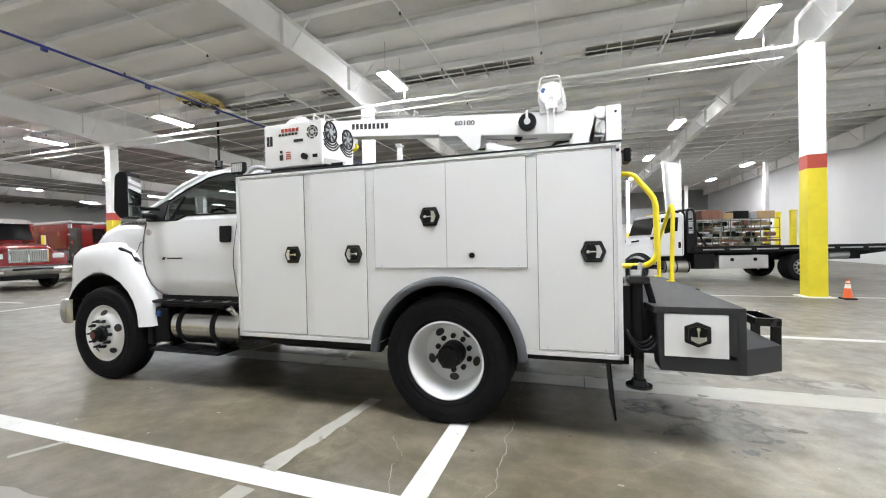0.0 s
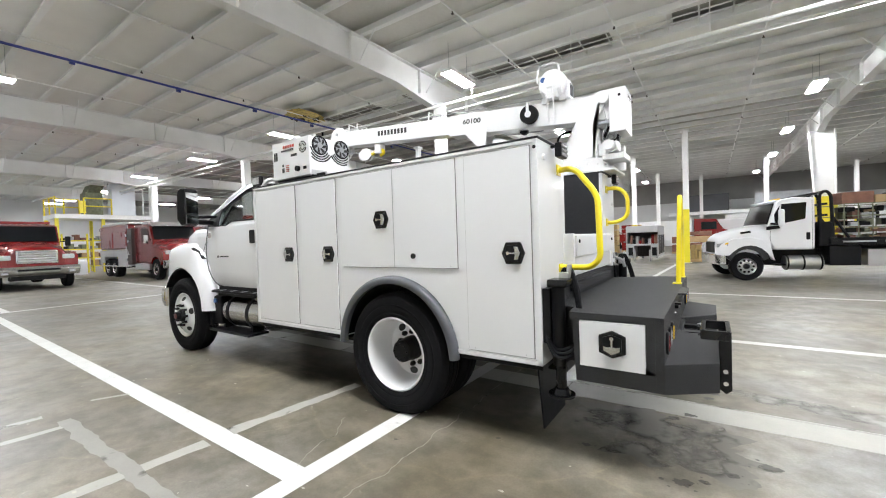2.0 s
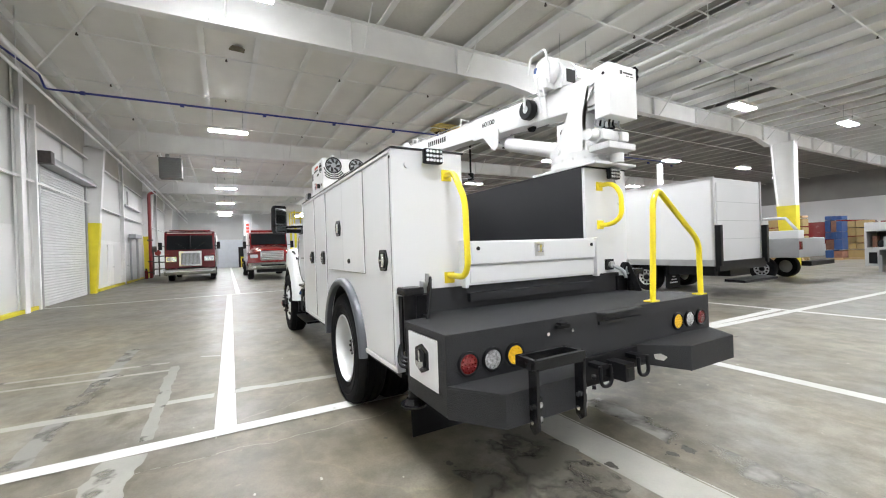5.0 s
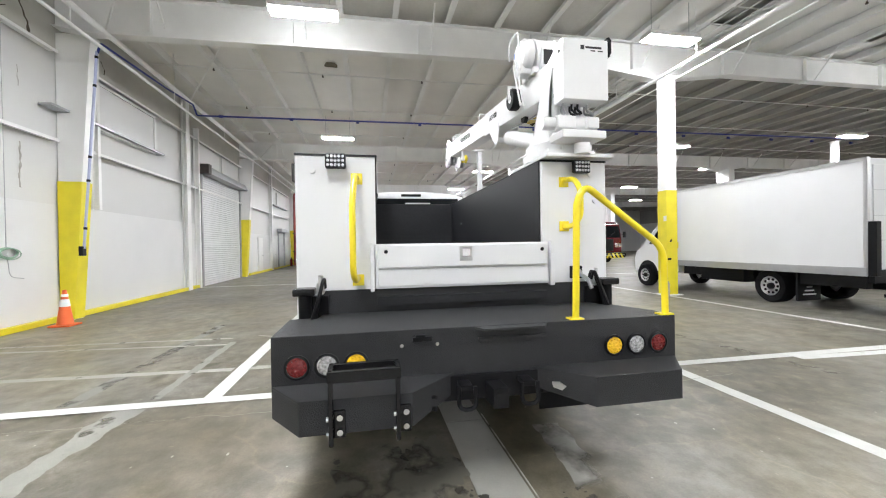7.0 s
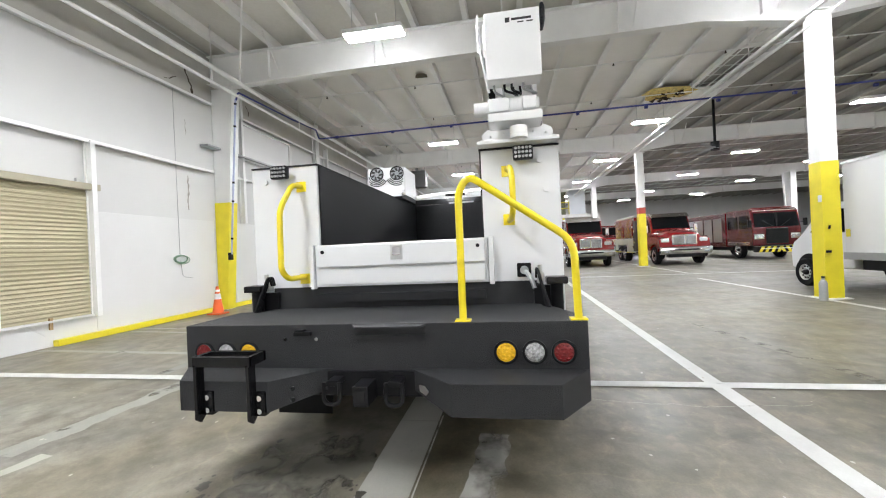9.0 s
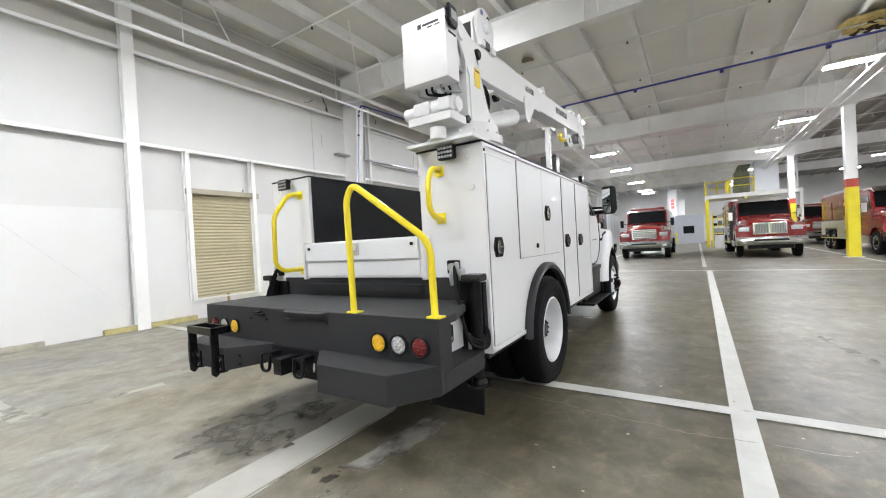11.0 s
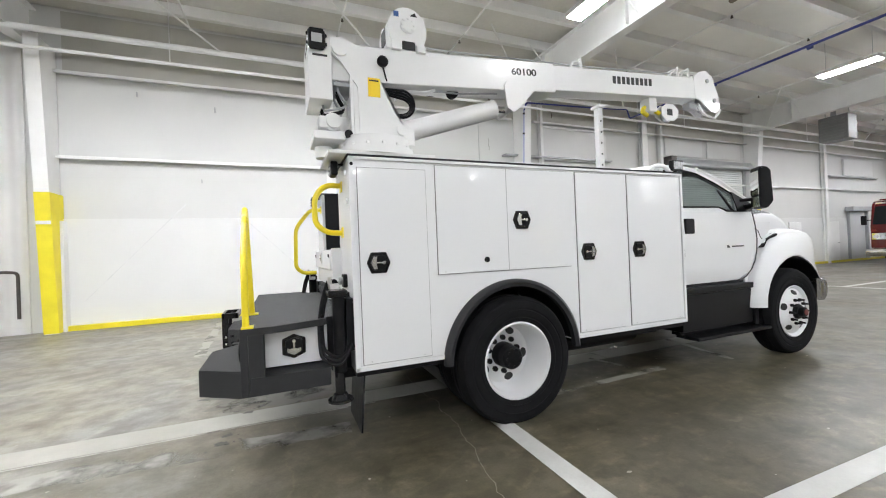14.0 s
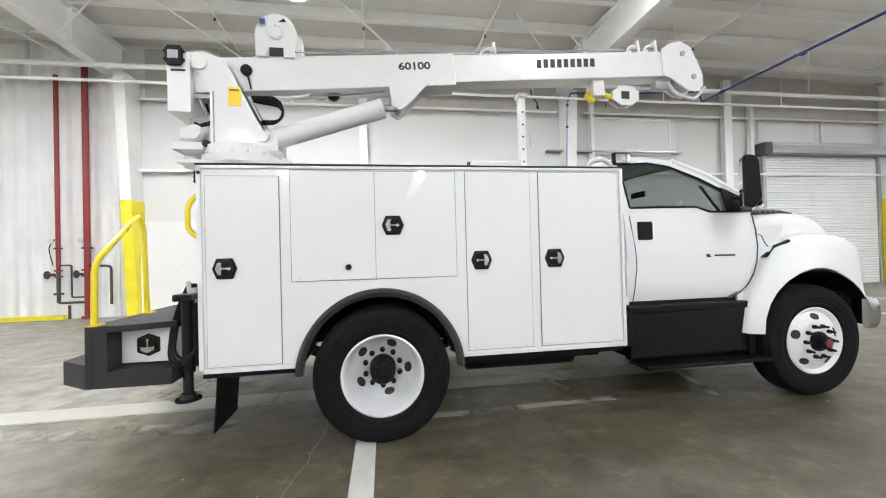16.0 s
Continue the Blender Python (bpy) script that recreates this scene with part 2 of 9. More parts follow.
DARKGLASS = mat("dark_glass", (0.008, 0.009, 0.01), 0.06, vary=0.05, spec=0.2)
MIRROR = mat("mirror_glass", (0.75, 0.77, 0.78), 0.02, 1.0, vary=0.0, rvary=0.0)
REDLENS = mat("red_lens", (0.16, 0.012, 0.012), 0.25, vary=0.35, scale=60, coat=0.6)
AMBER = mat("amber_lens", (0.85, 0.5, 0.02), 0.25, vary=0.2, scale=60, coat=0.6)
CLEARL = mat("clear_lens", (0.5, 0.5, 0.5), 0.2, 0.4, vary=0.6, scale=60, coat=0.6)
YLABEL = mat("yellow_label", (0.85, 0.6, 0.02), 0.4, vary=0.05)
INK = mat("black_ink", (0.02, 0.02, 0.02), 0.5)
REDINK = mat("red_ink", (0.5, 0.06, 0.04), 0.5)
FIRE = mat("fire_red_paint", (0.17, 0.0085, 0.009), 0.25, vary=0.08, scale=1.5, coat=0.5)
LOCKER = mat("satin_locker_metal", (0.55, 0.555, 0.57), 0.3, 0.6, vary=0.05, scale=3, rvary=0.03)
ORANGE = mat("orange_cone_plastic", (0.75, 0.13, 0.03), 0.45, vary=0.1)
CONEW = mat("reflective_white_band", (0.75, 0.75, 0.75), 0.35)
BLUE = mat("blue_pipe_paint", (0.022, 0.034, 0.2), 0.4, vary=0.15)
BLUEP = mat("blue_plastic", (0.02, 0.07, 0.22), 0.4, vary=0.15)
MESH = mat("grey_wire_mesh", (0.3, 0.3, 0.29), 0.45, 0.6, vary=0.2, scale=20)
MAROON = mat("deep_maroon_paint", (0.09, 0.006, 0.009), 0.25, vary=0.08, scale=1.5, coat=0.5)
REDPIPE = mat("red_sprinkler_pipe", (0.23, 0.022, 0.022), 0.4, vary=0.15, scale=6)
DARKPIPE = mat("dark_iron_pipe", (0.07, 0.06, 0.055), 0.55, 0.3, vary=0.3, scale=12)
BEIGE = louvred("beige_shutter_slats", (0.5, 0.45, 0.3), 0.075, 0.5, 0.6)
SHUT = louvred("white_shutter_slats", (0.72, 0.73, 0.74), 0.09, 0.4, 0.6)
RIBBED = louvred("white_ribbed_sheet", (0.76, 0.76, 0.75), 0.3, 0.45, 1.0, 0)
FOIL = mat("yellow_insulation_wool", (0.55, 0.42, 0.14), 0.9, vary=0.5, scale=9, bump=1.0, fine=40)
CARD = mat("cardboard", (0.42, 0.29, 0.15), 0.8, vary=0.15, scale=3)
OLIVE = mat("olive_equipment", (0.16, 0.17, 0.11), 0.6, vary=0.4, scale=6)
BROWN = mat("brown_crates", (0.2, 0.09, 0.06), 0.65, vary=0.4, scale=5)
GREYM = mat("grey_machine_paint", (0.34, 0.35, 0.36), 0.4, vary=0.1)
DIFF = glow("lamp_diffuser", (0.945, 0.965, 1.0), LAMP)
HEAD = mat("headlamp_glass", (0.7, 0.72, 0.74), 0.08, 0.5, vary=0.25, scale=30, coat=0.8)


# ---- mesh helpers ----
def V(*a):
    return Vector(a)


def box(bm, x0, x1, y0, y1, z0, z1, bevel=0.0, seg=2):
    r = bmesh.ops.create_cube(bm, size=1)
    vs = r["verts"]
    bmesh.ops.scale(bm, verts=vs, vec=(abs(x1 - x0), abs(y1 - y0), abs(z1 - z0)))
    bmesh.ops.translate(bm, verts=vs, vec=((x0 + x1) / 2, (y0 + y1) / 2, (z0 + z1) / 2))
    if bevel:
        es = list({e for v in vs for e in v.link_edges})
        bmesh.ops.bevel(bm, geom=es, offset=bevel, segments=seg, profile=0.5, affect="EDGES")
    return bm


def turned(bm, p0, p1, r0, r1=None, seg=20, caps=True):
    """A round bar or cone from p0 to p1."""
    p0, p1 = Vector(p0), Vector(p1)
    r1 = r0 if r1 is None else r1
    q = (p1 - p0).to_track_quat("Z", "Y")
    rings = []
    for p, r in ((p0, r0), (p1, r1)):
        rings.append([bm.verts.new(p + q @ V(r * math.cos(2 * math.pi * i / seg), r * math.sin(2 * math.pi * i / seg), 0)) for i in range(seg)])
    for i in range(seg):
        j = (i + 1) % seg
        bm.faces.new((rings[0][i], rings[0][j], rings[1][j], rings[1][i]))
    if caps:
        bm.faces.new(rings[0][::-1])
        bm.faces.new(rings[1])
    return bm


def lathe(bm, prof, centre, seg=48, closed=True, side=1):
    """Turns (radius, offset) pairs round a line along y through centre."""
    cx, cy, cz = centre
    rings = [[bm.verts.new((cx + r * math.cos(2 * math.pi * i / seg), cy + side * o, cz + r * math.sin(2 * math.pi * i / seg))) for i in range(seg)] for r, o in prof]
    n = len(rings)
    for k in range(n if closed else n - 1):
        a, b = rings[k], rings[(k + 1) % n]
        for i in range(seg):
            j = (i + 1) % seg
            bm.faces.new((a[i], a[j], b[j], b[i]))
    if not closed:
        for ring in (rings[0], rings[-1]):
            if (ring[0].co - ring[seg // 2].co).length > 1e-4:
                bm.faces.new(ring)
    return bm


def lathe_up(prof, at, seg=20):
    """Turns (radius, height) pairs round an upright line."""
    bm = bmesh.new()
    rings = [[bm.verts.new((at[0] + r * math.cos(2 * math.pi * i / seg), at[1] + r * math.sin(2 * math.pi * i / seg), z)) for i in range(seg)] for r, z in prof]
    for a, b in zip(rings, rings[1:]):
        for i in range(seg):
            j = (i + 1) % seg
            bm.faces.new((a[i], a[j], b[j], b[i]))
    return bm


def prism(bm, pts, vec, bevel=0.0, seg=2):
    """A flat polygon of 3D points pushed along vec."""
    vec = Vector(vec)
    a = [bm.verts.new(p) for p in pts]
    b = [bm.verts.new(Vector(p) + vec) for p in pts]
    n = len(a)
    f = [bm.faces.new(a[::-1]), bm.faces.new(b)]
    f += [bm.faces.new((a[i], a[(i + 1) % n], b[(i + 1) % n], b[i])) for i in range(n)]
    if bevel:
        es = list({e for x in f for e in x.edges})
        bmesh.ops.bevel(bm, geom=es, offset=bevel, segments=seg, profile=0.5, affect="EDGES")
    return bm


def bend(pts, rad=0.06, steps=5):
    """Rounds the corners of a line of points."""
    pts = [Vector(p) for p in pts]
    out = [pts[0]]
    for a, b, c in zip(pts, pts[1:], pts[2:]):
        r = min(rad, (a - b).length * 0.48, (c - b).length * 0.48)
        p, q = b + (a - b).normalized() * r, b + (c - b).normalized() * r
        out += [(1 - t) ** 2 * p + 2 * t * (1 - t) * b + t * t * q for t in [i / steps for i in range(steps + 1)]]
    return out + [pts[-1]]


def tube(bm, pts, r, seg=10):
    pts = [Vector(p) for p in pts]
    rings, up = [], None
    for i, p in enumerate(pts):
        d = (pts[min(i + 1, len(pts) - 1)] - pts[max(i - 1, 0)]).normalized()
        if up is None:
            up = d.orthogonal().normalized()
        up = (up - d * up.dot(d)).normalized()
        side = d.cross(up)
        rings.append([bm.verts.new(p + r * (math.cos(2 * math.pi * k / seg) * up + math.sin(2 * math.pi * k / seg) * side)) for k in range(seg)])
    for a, b in zip(rings, rings[1:]):
        for k in range(seg):
            j = (k + 1) % seg
            bm.faces.new((a[k], a[j], b[j], b[k]))
    bm.faces.new(rings[0][::-1])
    bm.faces.new(rings[-1])
    return bm


def loft(bm, rings, caps=True):
    """Joins closed rings of equal length."""
    vs = [[bm.verts.new(p) for p in ring] for ring in rings]
    n = len(vs[0])
    for a, b in zip(vs, vs[1:]):
        for k in range(n):
            j = (k + 1) % n
            bm.faces.new((a[k], a[j], b[j], b[k]))
    if caps:
        bm.faces.new(vs[0][::-1])
        bm.faces.new(vs[-1])
    return bm


def origin(ob):
    o = V(0, 0, 0)
    while ob:
        o += ob.location
        ob = ob.parent
    return o


def flatten_panels(me, limit):
    """Corner normals weighted by face area, so that bevelled panels stay flat to their rounded edges."""
    if not 6 < len(me.polygons) < 1500:
        return
    faces = [(f.normal.copy(), f.area) for f in me.polygons]
    at = {}
    for f in me.polygons:
        for v in f.vertices:
            at.setdefault(v, []).append(f.index)
    out = []
    for f in me.polygons:
        n0 = faces[f.index][0]
        for v in f.vertices:
            s = V(0, 0, 0)
            for g in at[v]:
                n, a = faces[g]
                if n0.dot(n) > limit:
                    s += n * a
            out.append(s.normalized() if s.length > 1e-12 else n0)
    me.normals_split_custom_set(out)


def part(name, bm, material, parent=None, label="", sharp=38, second=None):
    """Links a bmesh, built in world places, as one mesh object."""
    bmesh.ops.recalc_face_normals(bm, faces=bm.faces[:])
    o = origin(parent)
    bmesh.ops.translate(bm, verts=bm.verts[:], vec=-o)
    me = bpy.data.meshes.new(name)
    bm.to_mesh(me)
    bm.free()
    me.materials.append(material)
    if second:
        me.materials.append(second)
    me.shade_smooth()
    me.set_sharp_from_angle(angle=radians(sharp))
    flatten_panels(me, math.cos(radians(sharp)))
    ob = new(name, me)
    if parent:
        ob.parent = parent
    if label:
        ob["label"] = label
    return ob


def thing(name, at, label, category, group="", kind=""):
    e = new(name)
    e.location = at
    e.empty_display_size = 0.2
    return tagged(e, label, category, group, kind)


def setting(name, bm, material, label, category="", second=None):
    return tagged(part(name, bm, material, second=second), label, category or name.split("_")[0], kind="structure")


def B():
    return bmesh.new()


def bx(*a, **k):
    return box(B(), *a, **k)


def writing(text, size, place, turn, material, parent, name="lettering", squeeze=1.0):
    """Built-in font as a thin mesh, middle at place, turned by Euler degrees."""
    cu = bpy.data.curves.new(name, "FONT")
    cu.body, cu.size, cu.align_x, cu.align_y, cu.extrude = text, size, "CENTER", "CENTER", 0.001
    cu.offset = 0.025 * size
    tmp = bpy.data.objects.new(name, cu)
    scene.collection.objects.link(tmp)
    me = bpy.data.meshes.new_from_object(tmp.evaluated_get(bpy.context.evaluated_depsgraph_get()))
    bpy.data.objects.remove(tmp)
    bm = B()
    bm.from_mesh(me)
    bmesh.ops.transform(bm, matrix=pose(*place, *turn) @ Matrix.Diagonal((squeeze, 1, 1, 1)), verts=bm.verts[:])
    return part(name, bm, material, parent)


# ---- the hall ----
GREYLT = mat("dull_white_wall_paint", (0.66, 0.66, 0.67), 0.5, vary=0.05, scale=0.6)
XW, XE, YS, YN = -58.0, 14.0, -7.1, 46.0

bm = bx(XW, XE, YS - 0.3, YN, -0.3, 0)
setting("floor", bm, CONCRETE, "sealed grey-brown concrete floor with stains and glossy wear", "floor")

# pale trench cover strip behind the truck, set into the floor
bm = B()
for x0, x1 in ((-6.0, -3.2), (-3.19, -0.2), (-0.19, 2.6), (2.61, 5.4), (5.41, 9.0)):
    box(bm, x0, x1, -0.11, 0.2, -0.05, 0.003)
setting("trench_cover", bm, TRENCH, "pale concrete trench strip set into the floor", "floor strip")
bm = bx(-0.3, 9.0, 0.215, 0.224, -0.05, 0.003)
setting("floor_joint", bm, worn_paint("joint_sealant", (0.5, 0.49, 0.45), 0.42, 2.2), "thin pale sealed joint in the concrete floor", "floor joint")


def floor_line(name, p, q, width, material, label, z=0.004, wob=0.0):
    p, q = V(*p, 0), V(*q, 0)
    d = (q - p).normalized()
    s = V(-d.y, d.x, 0) * width / 2
    bm = B()
    n = max(1, int((q - p).length / 0.035)) if wob else 1
    rows = []
    for i in range(n + 1):
        c = p.lerp(q, i / n)
        w1, w2 = (1 + wob * (0.7 * noise.noise(V(c.x * 3, c.y * 3, k)) + 0.35 * noise.noise(V(c.x * 9, c.y * 9, k)) + 0.12 * noise.noise(V(c.x * 27, c.y * 27, k)) * 0.4) for k in (1, 9))
        rows.append((bm.verts.new(c + s * w1 + V(0, 0, z)), bm.verts.new(c - s * w2 + V(0, 0, z))))
    for a, b in zip(rows, rows[1:]):
        bm.faces.new((a[0], a[1], b[1], b[0]))
    return setting(name, bm, material, label, "floor marking")


floor_line("floor_line_1", (-13.35, -2.03), (-1.19, -2.205), 0.16, LINE, "white painted bay line on the concrete floor")
floor_line("floor_line_2", (-1.21, -7.0), (-1.05, 7.2), 0.15, LINE, "white painted cross line under the rear wheels", 0.007)
floor_line("floor_line_3", (-13.35, 2.85), (9.5, 2.52), 0.15, LINE, "white painted bay line beside the truck")
floor_line("floor_line_4", (-13.5, -7.0), (-13.5, 12.0), 0.16, LINE, "white painted cross line across the aisle", 0.007)
floor_line("floor_line_5", (-11.6, 7.1), (13.5, 7.35), 0.14, LINE, "white painted aisle line along the columns")
floor_line("floor_line_6", (-60.0, -1.4), (-13.6, -1.75), 0.15, LINE, "white painted aisle line running to the far end")
floor_line("floor_line_7", (-0.95, 4.4), (-0.3, 18.0), 0.14, LINE, "white painted line running across the aisle", 0.007)
floor_line("floor_line_8", (-57.0, 3.1), (-15.0, 2.75), 0.13, LINE, "white painted line between parked vehicles")
floor_line("floor_line_9", (-45.0, 8.6), (-14.0, 7.7), 0.13, LINE, "white painted line along the parked vehicles")
SCRAPE = worn_paint("scraped_line_paint", (0.275, 0.268, 0.24), 0.33, 4.0, 0.65)
DIM = worn_paint("nearly_gone_line_paint", (0.2, 0.185, 0.15), 0.5, 2.5)
FAINT = worn_paint("faint_line_paint", (0.34, 0.33, 0.29), 0.44, 1.8)
OLD = "faded old floor line worn into the concrete"
floor_line("faded_line_1", (-4.03, -2.5), (-3.9, -2.24), 0.05, FADED, OLD, 0.0045, 0.4)
floor_line("faded_line_2", (-3.9, -6.9), (-3.49, -2.8), 0.08, FADED, OLD, 0.0045, 0.4)
floor_line("faded_line_14", (-4.2, -6.9), (-3.92, -2.85), 0.08, FADED, OLD, 0.0045, 0.5)
floor_line("faded_line_3", (-2.42, -6.9), (-2.15, -2.3), 0.12, FADED, OLD, 0.0045, 0.5)
floor_line("faded_line_4", (-2.16, -2.12), (-2.03, -0.9), 0.11, FADED, OLD, 0.0045, 1.0)
floor_line("faded_line_5", (-3.66, -2.77), (-1.31, -2.74), 0.1, SCRAPE, "scraped pale strip of old floor line", 0.005, 1.1)
floor_line("faded_line_6", (-1.08, -2.82), (0.6, -2.95), 0.22, SCRAPE, "scraped pale strip of old floor line", 0.005, 0.85)
floor_line("faded_line_7", (0.55, -2.6), (1.66, -2.75), 0.12, FAINT, OLD, 0.0045, 0.5)
floor_line("faded_line_8", (1.62, -2.7), (1.74, -6.2), 0.14, FAINT, OLD, 0.005, 0.6)
floor_line("faded_line_9", (-4.0, 3.7), (-0.4, 4.2), 0.12, DIM, OLD, 0.0045, 0.5)
floor_line("faded_line_10", (-3.4, 0.8), (-1.6, 0.84), 0.1, FAINT, OLD, 0.0045, 0.5)
floor_line("faded_line_11", (-3.0, 0.1), (-3.12, 0.6), 0.06, FAINT, OLD, 0.0048, 0.6)
floor_line("faded_line_12", (0.0, 0.66), (2.3, 0.5), 0.22, worn_paint("scuffed_dust", (0.34, 0.33, 0.3), 0.5, 1.6, 0.7), "pale dusty wheel track beside the trench strip", 0.004, 0.8)
floor_line("faded_line_13", (-4.6, -0.1), (-4.35, 0.95), 0.08, FAINT, OLD, 0.0045, 0.7)
SMEAR = worn_paint("grey_tyre_smear", (0.235, 0.23, 0.21), 0.47, 2.2, 0.55)
floor_line("tyre_smear_1", (-1.3, -3.48), (-5.2, -3.42), 0.16, SMEAR, "grey tyre smear across the concrete", 0.004, 0.4)


def crack_line(name, pts, width):
    """Hairline crack with pale chipped lips."""
    bm = B()
    rows = []
    for (x0, y0), (x1, y1) in zip(pts, pts[1:]):
        n = max(2, int(math.hypot(x1 - x0, y1 - y0) / 0.04))
        for i in range(n):
            x, y = x0 + (x1 - x0) * i / n, y0 + (y1 - y0) * i / n
            j = 0.05 * noise.noise(V(x * 5, y * 5, 3)) + 0.02 * noise.noise(V(x * 22, y * 22, 6))
            w = width * (0.5 + 0.9 * abs(noise.noise(V(x * 9, y * 9, 8))))
            if abs(x1 - x0) > abs(y1 - y0):
                rows.append((bm.verts.new((x, y + j - w, 0.0042)), bm.verts.new((x, y + j + w, 0.0042))))
            else:
                rows.append((bm.verts.new((x + j - w, y, 0.0042)), bm.verts.new((x + j + w, y, 0.0042))))
    for a, b in zip(rows, rows[1:]):
        bm.faces.new((a[0], a[1], b[1], b[0]))
    setting(name, bm, CRACK, "pale chipped hairline crack across the concrete floor", "floor crack")


CRACK = worn_paint("chipped_concrete_lips", (0.3, 0.285, 0.24), 0.38, 6.0)
crack_line("floor_crack_1", [(-0.78, -4.6), (-0.77, -2.0), (-0.75, -1.2), (-0.8, 0.4), (-0.77, 1.1), (-0.7, 1.47), (-0.65, 1.81), (-0.59, 2.34), (-0.66, 3.2)], 0.005)
crack_line("floor_crack_3", [(-1.31, -2.14), (-1.42, -1.73), (-1.57, -1.45)], 0.004)
crack_line("floor_crack_4", [(2.0, -0.2), (3.4, -0.5), (6.5, -0.4)], 0.005)

def ragged(bm, cx, cy, rx, ry, z, seed, n=72, rough=0.5):
    """A flat patch with an uneven outline."""
    ring = []
    for k in range(n):
        a = 2 * math.pi * k / n
        d = V(math.cos(a), math.sin(a), seed)
        r = 1 + rough * (noise.noise(d * 1.4) + 0.55 * noise.noise(d * 3.3) + 0.3 * noise.noise(d * 8.0))
        ring.append(bm.verts.new((cx + rx * r * d.x, cy + ry * r * d.y, z)))
    bm.faces.new(ring)


# oil spots on the slab
bm = B()
rng = random.Random(4)
for cx, cy, r in ((0.8, -1.08, 0.055), (0.7, -0.2, 0.04), (-0.33, -1.16, 0.018), (0.23, -0.93, 0.03), (0.92, 0.36, 0.04), (1.04, -0.86, 0.04), (0.94, 0.51, 0.055), (0.9, -1.02, 0.03), (0.8, -0.08, 0.045), (0.93, -0.36, 0.04), (1.23, -0.66, 0.05), (-4.6, 1.14, 0.04), (-0.96, -1.55, 0.014)):
    ragged(bm, cx, cy, r, r * 0.7, 0.0075, cx * 7 + cy * 3)
    for k in range(3):
        ragged(bm, cx + rng.uniform(-2.2, 2.2) * r, cy + rng.uniform(-1.8, 1.8) * r, r * rng.uniform(0.1, 0.25), r * rng.uniform(0.1, 0.25), 0.0075, k + cx, 20)
tagged(part("oil_spots", bm, worn_paint("dried_oil", (0.05, 0.044, 0.034), 0.36, 30.0, 0.3)), "small dark dried oil spots on the concrete floor", "oil spots", kind="stuff")
# chips and flecks of pale grit
bm = B()
for k in range(150):
    x, y = rng.uniform(-6, 3.2), rng.choice((rng.uniform(-3.9, -0.9), rng.uniform(0.4, 4.4)))
    r = rng.uniform(0.004, 0.011)
    ragged(bm, x, y, r * rng.uniform(0.8, 2.2), r, 0.0082, k, 9)
tagged(part("floor_grit", bm, mat("pale_grit", (0.42, 0.4, 0.35), 0.8, vary=0.3, scale=9)), "pale chips and flecks of grit on the concrete", "grit", kind="stuff")

# damp stains round the trench strip
DAMP = worn_paint("damp_dark_stain", (0.155, 0.146, 0.122), 0.5, 2.4, 0.4)
for k, (cx, cy, rx, ry) in enumerate(((0.75, -0.62, 0.55, 0.34), (0.35, -0.35, 0.35, 0.2))):
    bm = B()
    ragged(bm, cx, cy, rx, ry, 0.0052 + 0.0004 * k, 3.0 * k, 120, 0.6)
    setting("damp_stain_%d" % (k + 1), bm, DAMP, "dark damp stain with crisp edges on the concrete", "floor stain")

# walls
bm = bx(XW - 0.3, XE + 0.3, YS - 0.3, YS, -0.3, 7.4)
setting("wall_south", bm, WALL_UP, "white painted sheet wall with girts and roller doors", "wall")
setting("wall_west", bx(XW - 0.3, XW, YS, YN, -0.3, 7.4), WALL, "far white end wall of the hall", "wall")
setting("wall_east", bx(XE, XE + 0.3, YS, YN, -0.3, 7.4), GREYLT, "plain white side wall of the hall", "wall")
setting("wall_north", bx(XW - 0.3, XE + 0.3, YN, YN + 0.3, -0.3, 7.4), WALL, "far white wall of the hall", "wall")
# far wall drawn darker above 4.6 m
setting("wall_upper_north", bx(XW, XE, YN - 0.05, YN, 4.6, 7.2), mat("dark_upper_band", (0.3, 0.295, 0.28), 0.7, vary=0.2, scale=0.5), "dark upper cladding of the far wall", "wall cladding")

# lower wall boarding, proud of the sheet above, between the openings
for i, (x0, x1, zt) in enumerate(((5.36, 14.0, 0.0), (-0.72, 4.86, 2.42), (-1.86, -0.98, 2.42), (-6.62, -3.46, 2.42), (-13.62, -7.42, 2.42), (-31.2, -19.9, 2.3), (-43.0, -31.9, 2.3))):
    if zt:
        setting("wall_boarding_%d" % (i + 1), bx(x0, x1, YS, YS + 0.05, 0.0, zt, bevel=0.006), WALL, "smooth white lower wall boarding", "wall boarding")
setting("wall_boarding_8", bx(-3.46, -1.86, YS, YS + 0.05, 0.0, 0.42, bevel=0.006), WALL, "smooth white boarding below the shutter", "wall boarding")
setting("boarding_return", bx(4.7, 4.755, YS, -6.86, 0.0, 2.36, bevel=0.006), WALL, "white boarding return beside the column", "wall boarding")
setting("ribbed_wall", bx(5.36, 13.95, YS + 0.002, YS + 0.03, 0.0, 6.9), RIBBED, "white ribbed metal wall sheet behind the red pipes", "wall sheet")
for i, (x0, x1) in enumerate(((1.19, 4.74), (-13.6, -2.7), (6.55, 13.9), (-31.0, -20.0))):
    setting("kerb_%d" % (i + 1), bx(x0, x1, YS + 0.05, YS + 0.17, 0.0, 0.11, bevel=0.01), YEL, "yellow painted kerb along the foot of the wall", "kerb")
